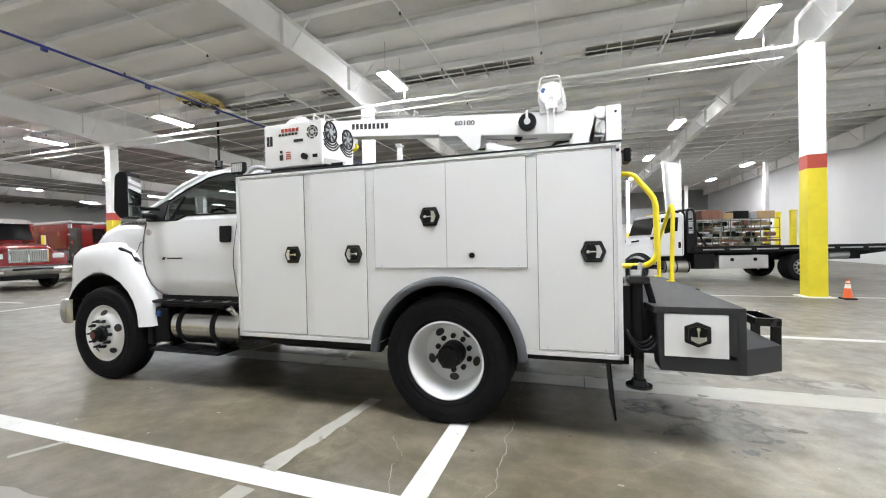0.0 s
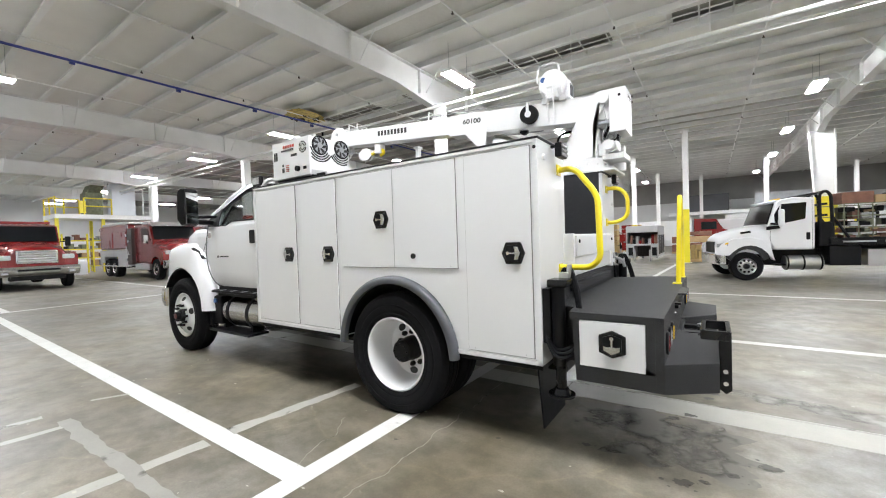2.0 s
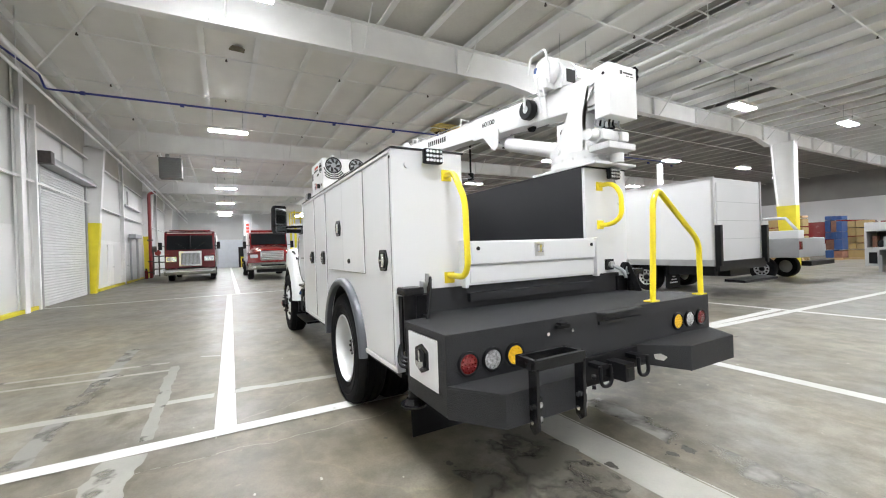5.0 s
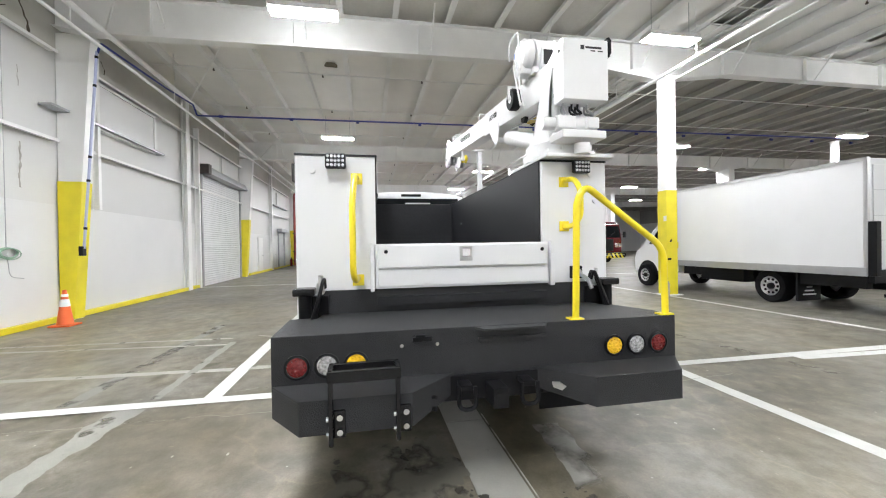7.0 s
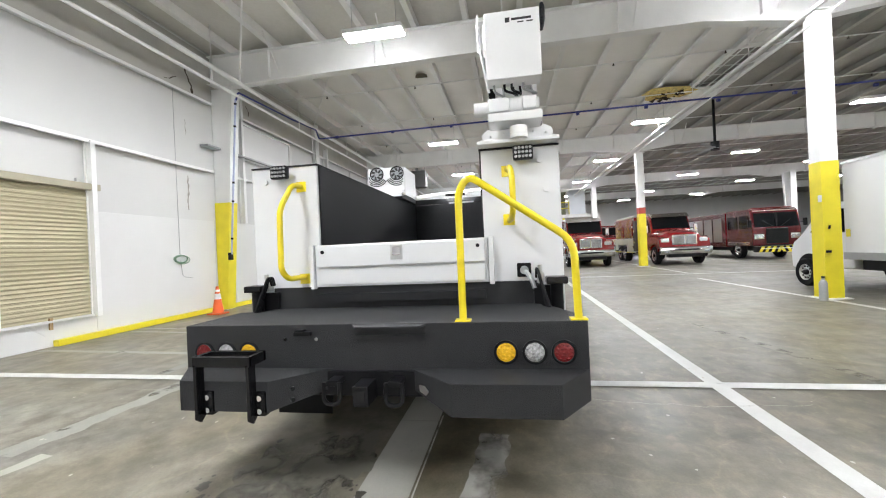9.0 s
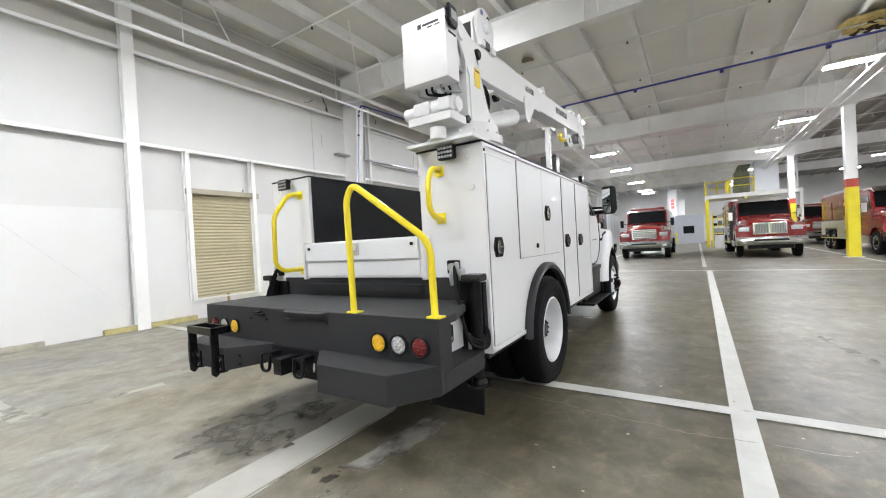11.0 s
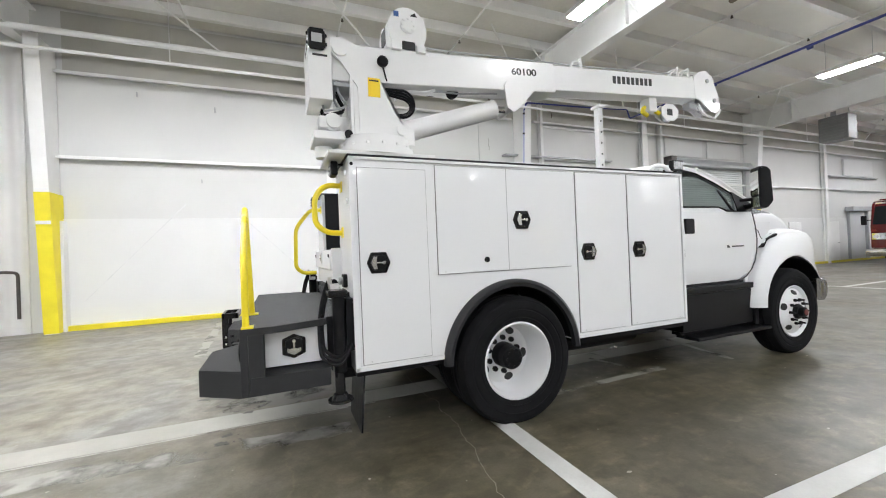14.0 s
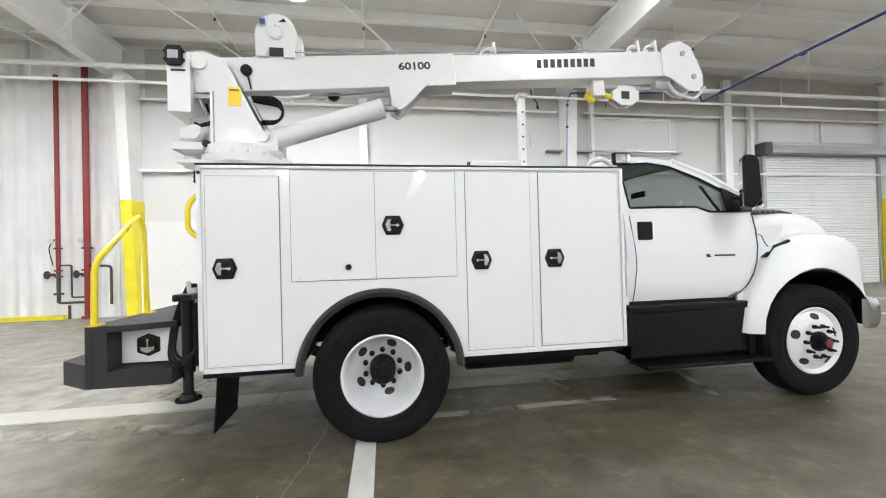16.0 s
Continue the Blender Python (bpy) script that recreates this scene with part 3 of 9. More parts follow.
for i, (x0, x1) in enumerate(((0.55, 1.17), (-1.9, -0.25))):
    setting("bare_kerb_%d" % (i + 1), bx(x0, x1, YS + 0.05, YS + 0.17, 0.0, 0.1, bevel=0.012), mat("dusty_worn_kerb", (0.42, 0.37, 0.17) if i else (0.4, 0.38, 0.31), 0.8, vary=0.3, scale=8, bump=0.3), "kerb with its yellow paint worn away", "kerb")
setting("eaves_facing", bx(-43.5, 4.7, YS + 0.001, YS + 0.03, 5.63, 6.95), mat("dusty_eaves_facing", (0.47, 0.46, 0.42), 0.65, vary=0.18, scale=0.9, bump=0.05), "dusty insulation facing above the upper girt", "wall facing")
# girts
for i, z in enumerate((3.78, 5.62)):
    for j, (x0, x1) in enumerate(((-6.62, 4.86), (-18.9, -7.5), (-31.2, -19.9), (-43.5, -31.9))):
        bm = bx(x0, x1, YS, YS + 0.16, z - 0.03, z, bevel=0.004)
        box(bm, x0, x1, YS + 0.15, YS + 0.17, z - 0.07, z - 0.02)
        setting("girt_%d_%d" % (i, j), bm, STEEL, "white painted horizontal wall girt", "girt")
# mid-bay posts
for i, (x, w, z0, z1) in enumerate(((-0.87, 0.22, 0, 6.9), (-1.85, 0.09, 0.42, 3.75), (-3.38, 0.09, 0.42, 3.75), (-7.75, 0.1, 2.42, 6.2), (-12.5, 0.28, 0, 6.8), (-13.4, 0.12, 0.0, 6.0), (-25.0, 0.22, 0, 6.9), (-37.5, 0.22, 0, 6.9))):
    bm = bx(x - w / 2, x + w / 2, YS + 0.05, YS + 0.09, z0, z1)
    box(bm, x - 0.02, x + 0.02, YS + 0.09, YS + 0.2, z0, z1)
    box(bm, x - w / 2, x + w / 2, YS + 0.2, YS + 0.225, z0, z1)
    setting("wall_post_%d" % (i + 1), bm, STEEL, "white steel wall post between the girts", "wall post")

# long pipes and strut under the eaves
for i, (y, z, r) in enumerate(((-6.0, 5.63, 0.035), (-6.0, 6.0, 0.06))):
    bm = turned(B(), (XW + 1, y, z), (XE - 0.5, y, z), r, seg=12)
    for x in range(-50, 13, 4):
        turned(bm, (x + 0.5, y, z), (x + 0.5, y, 7.0), 0.012, seg=6)
    setting("eaves_pipe_%d" % (i + 1), bm, STEEL, "long white pipe hung under the eaves", "pipe")
bm = B()
for k in range(-14, 3):
    x = k * 4.0 + 1.5
    tube(bm, [(x, -6.0, 6.0), (x + 2, -4.4, 6.9)], 0.02, 8)
setting("eaves_bracing", bm, STEEL, "white diagonal steel bracing under the eaves", "bracing")

# frames: tapered wall columns, haunched beams, inner columns
FX = (5.0, -6.87, -18.9, -32.2, -44.2)


def rafter(x, i):
    bm = B()
    prof = [(-7.0, 6.1), (-6.4, 6.0), (5.2, 6.1), (7.2, 5.86), (9.4, 6.15), (20.0, 6.2), (21.5, 5.9), (23.5, 6.2), (34.0, 6.2), (45.9, 6.2)]
    top = [(45.9, 6.86), (-7.0, 6.84)]
    prism(bm, [(x - 0.012, y, z) for y, z in prof + top], (0.024, 0, 0))
    for (a, b), (c, d) in zip(prof, prof[1:]):
        prism(bm, [(x - 0.13, a, b), (x + 0.13, a, b), (x + 0.13, c, d), (x - 0.13, c, d)], (0, 0, 0.018))
    box(bm, x - 0.13, x + 0.13, -7.0, 45.9, 6.84, 6.86)
    for k in range(18):
        y = -5.2 + k * 2.9
        box(bm, x - 0.11, x + 0.11, y, y + 0.012, 6.13, 6.84)
        for s in (-1, 1):
            tube(bm, [(x + s * 0.1, y + 0.3, 6.2), (x + s * 0.75, y + 0.3, 6.95)], 0.018, 6)
    return setting("roof_beam_%d" % i, bm, STEEL, "white painted steel roof beam with haunches", "roof beam")


for i, x in enumerate(FX):
    rafter(x + 0.2, i + 1)
rafter(14.0 - 0.4, 6)


def wall_column(x, i, h=0.15, d=0.1):
    bm = B()
    for s in (-1, 1):
        prism(bm, [(x + s * h * 0.62, -7.08, 0), (x + s * h * 0.62, -6.72 - d, 0), (x + s * h * 0.62, -6.3 - d, 6.05), (x + s * h * 0.62, -7.08, 6.05)], (0.012, 0, 0))
    prism(bm, [(x - h, -6.74 - d, 0), (x + h, -6.74 - d, 0), (x + h, -6.32 - d, 6.05), (x - h, -6.32 - d, 6.05)], (0, 0.02, 0))
    ob = setting("wall_column_%d" % i, bm, STEEL, "tapered white steel wall column with yellow lower part", "column")
    bm = prism(B(), [(x - h - 0.005, -6.755 - d, 0.01), (x + h + 0.005, -6.755 - d, 0.01), (x + h + 0.005, -6.552 - d, 2.92), (x - h - 0.005, -6.552 - d, 2.92)], (0, 0.041, 0))
    for s in (-1, 1):
        prism(bm, [(x + s * h, -7.07, 0.01), (x + s * h, -6.74 - d, 0.01), (x + s * h, -6.54 - d, 2.92), (x + s * h, -7.07, 2.92)], (s * 0.006, 0, 0))
    part("yellow_guard_paint", bm, YEL, ob, "yellow safety paint")
    if i == 1:
        part("sign_strip", bx(x - h, x + h, -6.58, -6.545, 2.27, 2.34), WALL, ob, "small white sign strip")


for i, x in enumerate(FX):
    wall_column(*((4.885, 1, 0.12, 0.0) if i == 0 else (x, i + 1)))


def inner_column(x, y, w, i, band, yel=2.83, top=5.95):
    bm = bx(x - w / 2, x + w / 2, y - w / 2, y + w / 2, 0, top, bevel=0.01)
    box(bm, x - w * 0.8, x + w * 0.8, y - w * 0.8, y + w * 0.8, 0, 0.02)
    box(bm, x - w * 0.7, x + w * 0.7, y - w * 0.7, y + w * 0.7, top - 0.02, top)
    ob = setting("column_%d" % i, bm, STEEL, "square white steel column, yellow at the foot" + (" with a red band" if band else ""), "column")
    h = w / 2 + 0.004
    part("yellow_paint", bx(x - h, x + h, y - h, y + h, 0.022, yel), YEL, ob, "yellow safety paint")
    if band:
        part("red_band", bx(x - h, x + h, y - h, y + h, yel, yel + 0.32), REDP, ob, "red painted band")
    return ob


c1 = inner_column(-6.5, 7.36, 0.32, 1, False)
part("label_plate", bx(-6.44, -6.34, 7.19, 7.196, 2.0, 2.14), WALL, c1, "small white label")
part("hook", tube(B(), bend([(-6.34, 7.3, 1.45), (-6.22, 7.22, 1.45), (-6.18, 7.2, 1.5)], 0.03), 0.018, 6), BLACK, c1, "small black hook")
part("hook", bx(-6.34, -6.3, 7.22, 7.3, 0.95, 1.0), BLACK, c1)
inner_column(5.11, 7.36, 0.36, 2, True, 2.99)
inner_column(-19.2, 7.75, 0.34, 3, True, 2.75)
inner_column(-31.6, 8.0, 0.32, 4, True, 2.8)


def haunch_column(x, y, i):
    """Column with one upright flange and a web that widens towards the roof."""
    def left(z):
        return x - 0.15 - 0.065 * z
    bm = prism(B(), [(left(0), y - 0.06, 0), (x + 0.32, y - 0.06, 0), (x + 0.32, y - 0.06, 6.0), (left(6), y - 0.06, 6.0)], (0, 0.12, 0), bevel=0.006)
    box(bm, x + 0.322, x + 0.37, y - 0.2, y + 0.2, 0, 6.0, bevel=0.006)
    prism(bm, [(left(0) - 0.002, y - 0.2, 0), (left(6) - 0.002, y - 0.2, 6.0), (left(6) - 0.04, y - 0.2, 6.0), (left(0) - 0.04, y - 0.2, 0)], (0, 0.4, 0))
    ob = setting("tapered_column_%d" % i, bm, STEEL, "tapered white steel column, yellow at the foot", "column")
    bm = prism(B(), [(left(0) - 0.046, y - 0.206, 0.01), (x + 0.376, y - 0.206, 0.01), (x + 0.376, y - 0.206, 2.9), (left(2.9) - 0.046, y - 0.206, 2.9)], (0, 0.412, 0))
    part("yellow_paint", bm, YEL, ob, "yellow safety paint")


for i, (x, y) in enumerate(((-6.05, 21.8), (5.4, 21.8), (-18.3, 21.8), (-30.5, 21.8))):
    haunch_column(x, y, i + 1)
for i, (x, y) in enumerate(((0.0, 18.0), (-12.2, 21.5), (4.0, 30.0), (-3.0, 23.6), (-2.5, 32.0), (-9.0, 30.0), (-15.0, 33.0), (-24.0, 30.0), (0.3, 36.0), (9.5, 36.0), (11.5, 26.0))):
    inner_column(x, y, 0.24, 11 + i, False, 2.5 if i < 2 else 2.0, 6.15)

# roof: sagging white facing, purlins, thin sprinkler pipes; one ceiling
bm = B()
ys = []
k = -6
while 0.1 + 1.27 * k < YN + 1.3:
    ys.append(0.1 + 1.27 * k)
    k += 1
cross = []
for a, b in zip(ys, ys[1:]):
    cross += [(a, 7.1), (a + 0.2 * (b - a), 7.05), ((a + b) / 2, 7.02), (a + 0.8 * (b - a), 7.05)]
cross.append((ys[-1], 7.1))
xs = [XW - 0.3 + 1.5 * i for i in range(int((XE - XW + 0.6) / 1.5) + 2)]
grid = [[bm.verts.new((x, y, z + (0.025 * noise.noise(V(x * 0.7, y * 0.9, 3)) if z < 7.09 else 0))) for y, z in cross] for x in xs]
for a, b in zip(grid, grid[1:]):
    for j in range(len(cross) - 1):
        # facing missing along one bay beside the columns and in a few other places
        y, x = (cross[j][0] + cross[j + 1][0]) / 2, a[j].co.x
        bare = (7.9 < y < 8.8 and -16 < x < 3.5 and noise.noise(V(x * 0.9, 0, 5)) > -0.22) or (12.7 < y < 13.6 and -7 < x < -4) or (15.3 < y < 16.2 and -7.5 < x < -5.5)
        if not bare:
            bm.faces.new((a[j], a[j + 1], b[j + 1], b[j]))
n_face = len(bm.faces)
far = []
# purlins over the dimmer far hall, their shade put into a greyer steel
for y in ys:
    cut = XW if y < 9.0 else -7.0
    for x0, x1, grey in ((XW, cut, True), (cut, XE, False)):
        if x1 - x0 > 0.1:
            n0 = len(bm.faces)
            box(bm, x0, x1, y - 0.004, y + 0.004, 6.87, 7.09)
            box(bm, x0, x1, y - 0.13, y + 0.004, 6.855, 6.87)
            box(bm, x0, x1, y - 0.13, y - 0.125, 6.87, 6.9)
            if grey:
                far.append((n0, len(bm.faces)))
for k in range(27):
    x = -15.8 + 0.72 * k
    box(bm, x, x + 0.04, 7.73, 8.98, 6.995, 7.01)
for y in (8.05, 8.4, 8.7):
    box(bm, -16, 3.5, y, y + 0.03, 7.01, 7.04)
bm.faces.ensure_lookup_table()
for f in bm.faces[n_face:]:
    f.material_index = 1
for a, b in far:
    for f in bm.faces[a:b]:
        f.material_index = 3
# facing copies by region: the hall's dim and bright stretches put into colour
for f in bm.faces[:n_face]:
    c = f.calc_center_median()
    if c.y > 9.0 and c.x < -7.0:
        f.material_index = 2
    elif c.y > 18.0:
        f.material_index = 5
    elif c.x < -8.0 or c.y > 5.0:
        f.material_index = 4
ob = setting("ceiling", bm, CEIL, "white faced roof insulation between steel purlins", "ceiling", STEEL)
ob.data.materials.append(mat("shaded_far_facing", (0.31, 0.3, 0.275), 0.7, vary=0.25, scale=0.6, bump=0.1, fine=14))
ob.data.materials.append(mat("shaded_far_steel", (0.4, 0.39, 0.365), 0.6, vary=0.15, scale=1.0))
ob.data.materials.append(mat("brighter_facing", (0.82, 0.81, 0.78), 0.6, vary=0.1, scale=0.5))
ob.data.materials.append(mat("half_shaded_facing", (0.47, 0.455, 0.42), 0.65, vary=0.2, scale=0.6, bump=0.1, fine=14))
setting("roof_deck", bx(XW - 0.3, XE + 0.3, YS - 0.3, YN + 0.3, 7.25, 7.4), mat("dark_roof_deck", (0.4, 0.39, 0.36), 0.7, vary=0.3, scale=2), "metal roof deck over the hall", "roof")

for i, x in enumerate((11.2, 8.0, 2.2, -1.0, -3.9, -9.6, -12.8, -16.2, -22.5, -25.6, -28.5, -34.5, -38, -41)):
    bm = turned(B(), (x, -6.6, 6.72), (x, YN - 0.5, 6.72), 0.02, seg=8)
    n_face = len(bm.faces)
    for k in range(17):
        y = -5.0 + 3.05 * k
        turned(bm, (x, y, 6.66), (x, y, 6.72), 0.016, seg=6)
        turned(bm, (x, y, 6.635), (x, y, 6.66), 0.03, seg=8)
    bm.faces.ensure_lookup_table()
    for f in bm.faces[n_face:]:
        f.material_index = 1
    setting("sprinkler_line_%d" % (i + 1), bm, STEEL, "thin white sprinkler pipe with dark heads under the purlins", "sprinkler pipe", DARKPIPE)
bm = B()
for y in (6.9, 7.0):
    turned(bm, (-45, y, 5.75 if y < 6.95 else 5.55), (4.4, y, 5.75 if y < 6.95 else 5.55), 0.045 if y < 6.95 else 0.018, seg=10)
for x in range(-44, 5, 3):
    turned(bm, (x, 6.9, 5.75), (x, 6.9, 6.9), 0.01, seg=6)
tube(bm, bend([(4.4, 6.9, 5.75), (4.62, 6.9, 5.75), (4.62, 6.9, 6.3), (4.62, 5.2, 6.6), (4.62, 3.0, 6.65)], 0.12), 0.045, 10)
setting("main_pipe", bm, STEEL, "white sprinkler main along the column line", "pipe")
# blue line
bm = turned(B(), (-10.6, -5.4, 5.62), (-10.3, 20.0, 5.7), 0.028, seg=10)
for k in range(13):
    y = -5.2 + 2.1 * k
    turned(bm, (-10.6, y, 5.62), (-10.6, y + 0.09, 5.62), 0.05, seg=10)
tube(bm, bend([(-10.6, -5.4, 5.62), (-10.6, -5.85, 5.62), (-10.6, -5.95, 5.95), (-9.2, -6.1, 5.92), (-6.7, -6.2, 5.86), (-6.62, -6.22, 5.62)], 0.06), 0.024, 8)
setting("blue_pipe", bm, BLUE, "thin blue compressed-air pipe under the roof", "pipe")
bm = turned(B(), (-6.62, -6.55, 1.5), (-6.62, -6.23, 5.65), 0.026, seg=10)
dp = setting("blue_drop_pipe", bm, mat("pale_blue_pipe", (0.4, 0.44, 0.62), 0.4), "pale blue air drop pipe on the wall column", "pipe")
for z in (1.9, 2.9, 3.4, 4.9, 5.5):
    y = -6.55 + 0.32 * (z - 1.5) / 4.15
    part("pipe_tie", turned(B(), (-6.62, y, z), (-6.62, y + 0.004, z + 0.05), 0.034, seg=10), BLACK, dp, "black pipe tie")
bm = bx(-6.68, -6.56, -6.62, -6.54, 1.35, 1.55, bevel=0.01)
setting("air_regulator", bm, BLACK, "small black air outlet on the drop pipe", "air outlet")

# hole in the roof facing with hanging wool
bm = B()
rng = random.Random(7)
ring = [bm.verts.new((-13.0 + 0.75 * rng.uniform(0.75, 1.2) * math.cos(a), 6.9 + 0.95 * rng.uniform(0.75, 1.2) * math.sin(a), 6.84 - 0.05 * rng.random())) for a in [k * math.pi / 8 for k in range(16)]]
mid = bm.verts.new((-13.0, 6.9, 6.7))
for k in range(16):
    bm.faces.new((ring[k], ring[(k + 1) % 16], mid))
setting("torn_insulation", bm, FOIL, "torn patch of yellow insulation in the roof", "insulation")
bm = B()
for k in range(26):
    c = V(-13.0 + rng.uniform(-0.35, 0.35), 6.9 + rng.uniform(-0.45, 0.45), 6.75 + rng.uniform(-0.06, 0.06))
    d = V(rng.uniform(-1, 1), rng.uniform(-1, 1), rng.uniform(-0.3, 0.1)) * 0.2
    prism(bm, [c, c + d, c + d + V(0.06, 0.1, -0.08)], (0.0, 0.01, 0.02))
setting("torn_facing", bm, mat("dark_torn_felt", (0.05, 0.035, 0.02), 0.9, vary=0.4), "dark torn shreds of roof felt", "insulation")

# torn felt and rust runs on the wall, blanked opening between the girts
FELT = mat("torn_wall_felt", (0.07, 0.055, 0.04), 0.9, vary=0.4, scale=12)
RUN = mat("grey_wall_run", (0.33, 0.32, 0.29), 0.7, vary=0.3, scale=9)
for k, (m, w, pts) in enumerate(((FELT, 0.04, [(-5.86, 6.28), (-5.92, 6.1), (-6.05, 5.9), (-6.1, 5.66)]), (FELT, 0.02, [(-5.24, 5.76), (-5.42, 5.8), (-5.6, 5.95)]), (RUN, 0.028, [(-5.81, 3.52), (-5.83, 3.2), (-5.79, 2.9), (-5.81, 2.62)]), (RUN, 0.015, [(-5.8, 4.95), (-5.82, 4.5)]), (FELT, 0.02, [(-8.2, 6.1), (-8.35, 5.95), (-8.3, 5.8)]))):
    bm = B()
    rows = []
    for (xa, za), (xb, zb) in zip(pts, pts[1:]):
        for i in range(8):
            x, z = xa + (xb - xa) * i / 8, za + (zb - za) * i / 8
            ww = w * (0.45 + 1.3 * abs(noise.noise(V(x * 7, z * 7, k))))
            dx = 0.03 * noise.noise(V(z * 9, x * 9, k + 4))
            rows.append((bm.verts.new((x + dx - ww, YS + 0.034, z)), bm.verts.new((x + dx + ww, YS + 0.034 + 0.01 * abs(noise.noise(V(z * 11, k, 2))), z + 0.3 * ww))))
    for a, b in zip(rows, rows[1:]):
        bm.faces.new((a[0], a[1], b[1], b[0]))
    setting("wall_tear_%d" % (k + 1), bm, m, "dark torn felt hanging on the wall" if m is FELT else "grey run stain down the wall sheet", "wall wear")
bp_ = setting("blank_panel", bx(-10.4, -7.8, YS + 0.03, YS + 0.12, 4.42, 5.42, bevel=0.008), WALL, "blanked white opening in a steel frame", "wall panel")
for x0, x1, z0, z1 in ((-10.46, -7.74, 5.42, 5.48), (-10.46, -7.74, 4.34, 4.42), (-10.46, -10.4, 4.42, 5.42), (-7.8, -7.74, 4.42, 5.42)):
    part("panel_frame", bx(x0, x1, YS + 0.03, YS + 0.16, z0, z1, bevel=0.004), STEEL, bp_)

# creases of the wall bracing telegraphing through the white boarding, scuffs and a hook
CREASE = mat("greyed_board_joint", (0.66, 0.66, 0.66), 0.6, vary=0.1, scale=6)
for k, (xa, za, xb, zb) in enumerate(((4.45, 0.6, 2.5, 2.75), (1.3, 2.45, -0.8, 0.3), (-1.9, 0.78, -2.6, 0.2))):
    d = V(xb - xa, 0, zb - za).normalized()
    n = V(-d.z, 0, d.x) * 0.012
    setting("wall_crease_%d" % (k + 1), prism(B(), [V(xa, YS + 0.05, za) - n, V(xb, YS + 0.05, zb) - n, V(xb, YS + 0.05, zb) + n, V(xa, YS + 0.05, za) + n], (0, 0.003, 0)), CREASE, "faint diagonal crease in the white wall boarding", "wall crease")
for k, (x, z, r) in enumerate(((2.15, 3.33, 0.03), (3.38, 5.3, 0.035), (1.82, 5.1, 0.04), (-3.2, 3.0, 0.02))):
    bm = bx(x - r * 0.4, x + r * 0.4, YS + 0.005, YS + 0.05, z - r * 2, z + r, bevel=0.004)
    setting("wall_stub_%d" % (k + 1), bm, GALV, "small dark bolt stub left in the wall", "wall stub")

# lamps: linear high bays
def lamp():
    e = thing("ceiling_lamp", (0, 0, 6.2), "white linear high-bay lamp, switched on, hung under the roof", "ceiling lamp", "hall lamps")
    bm = bx(-0.19, 0.19, -0.66, 0.66, 6.14, 6.24, bevel=0.015)
    box(bm, -0.05, 0.05, -0.3, 0.3, 6.24, 6.3)
    for s in (-1, 1):
        box(bm, s * 0.172, s * 0.188, -0.66, 0.66, 6.13, 6.15)
        box(bm, -0.188, 0.188, s * 0.642, s * 0.658, 6.13, 6.15)
    part("housing", bm, STEEL, e)
    part("diffuser", bx(-0.17, 0.17, -0.64, 0.64, 6.108, 6.138), DIFF, e, "glowing white diffuser")
    for y in (-0.5, 0.5):
        part("hanger", turned(B(), (0, y, 6.24), (0, y, 7.06), 0.006, seg=6), GALV, e)
    return e


first = lamp()
# lamps at x 12.4 and -50.6 added to brighten truck rear and end wall
spots = [(0.2, -2.6), (4.2, -1.9), (12.4, -1.9), (12.4, 6.3), (12.4, 14.3)] + [(x, -1.87) for x in (-5.35, -14.6, -22.4, -29.3, -38.5, -47, -50.6)]
spots += [(x, 6.3 + (0.35 if x < -10 else 0)) for x in (3.65, -5.1, -14.1, -21.4, -29.2, -38.5, -47, -50.6)]
spots += [(x, 14.3) for x in (3.9, -4.6, -14, -22, -29.3, -38.5, -46)]
spots += [(x, 21.2) for x in (4, -3.7, -11.3, -19, -27, -35, -44)] + [(x, 28.6) for x in (4.2, -3.6, -10.8, -19, -27, -36)]
spots += [(10.5, 26.0), (10.4, 32.5), (4, 37), (-4, 37), (-12, 37), (-22, 37), (-34, 37)]
first.matrix_basis = Matrix.Translation((*spots[0], 6.2))
for x, y in spots[1:]:
    copy_thing(first, Matrix.Translation((x, y, 6.2)))


# ---- the service truck ----
WH = 1.195
TRUCK = thing("service_truck", (-2.6, 0, 0), "white service truck with tool cabinets, parked on floor lines", "truck")


def arc(cx, cz, r, a0, a1, n):
    return [(cx + r * math.cos(radians(a0 + (a1 - a0) * i / n)), cz + r * math.sin(radians(a0 + (a1 - a0) * i / n))) for i in range(n + 1)]


def hexagon(bm, c, w, h, y0, y1, pointed_up, corner=0.22):
    """A six-sided plate in the xz plane from y0 to y1."""
    x, z = c
    if pointed_up:
        pts = [(x, z + h / 2), (x + w / 2, z + h / 4 + 0.01), (x + w / 2, z - h / 4 - 0.01), (x, z - h / 2), (x - w / 2, z - h / 4 - 0.01), (x - w / 2, z + h / 4 + 0.01)]
    else:
        pts = [(x - w / 2, z), (x - w / 4 - 0.012, z + h / 2), (x + w / 4 + 0.012, z + h / 2), (x + w / 2, z), (x + w / 4 + 0.012, z - h / 2), (x - w / 4 - 0.012, z - h / 2)]
    return prism(bm, [(a, y0, b) for a, b in pts], (0, y1 - y0, 0), bevel=0.006)


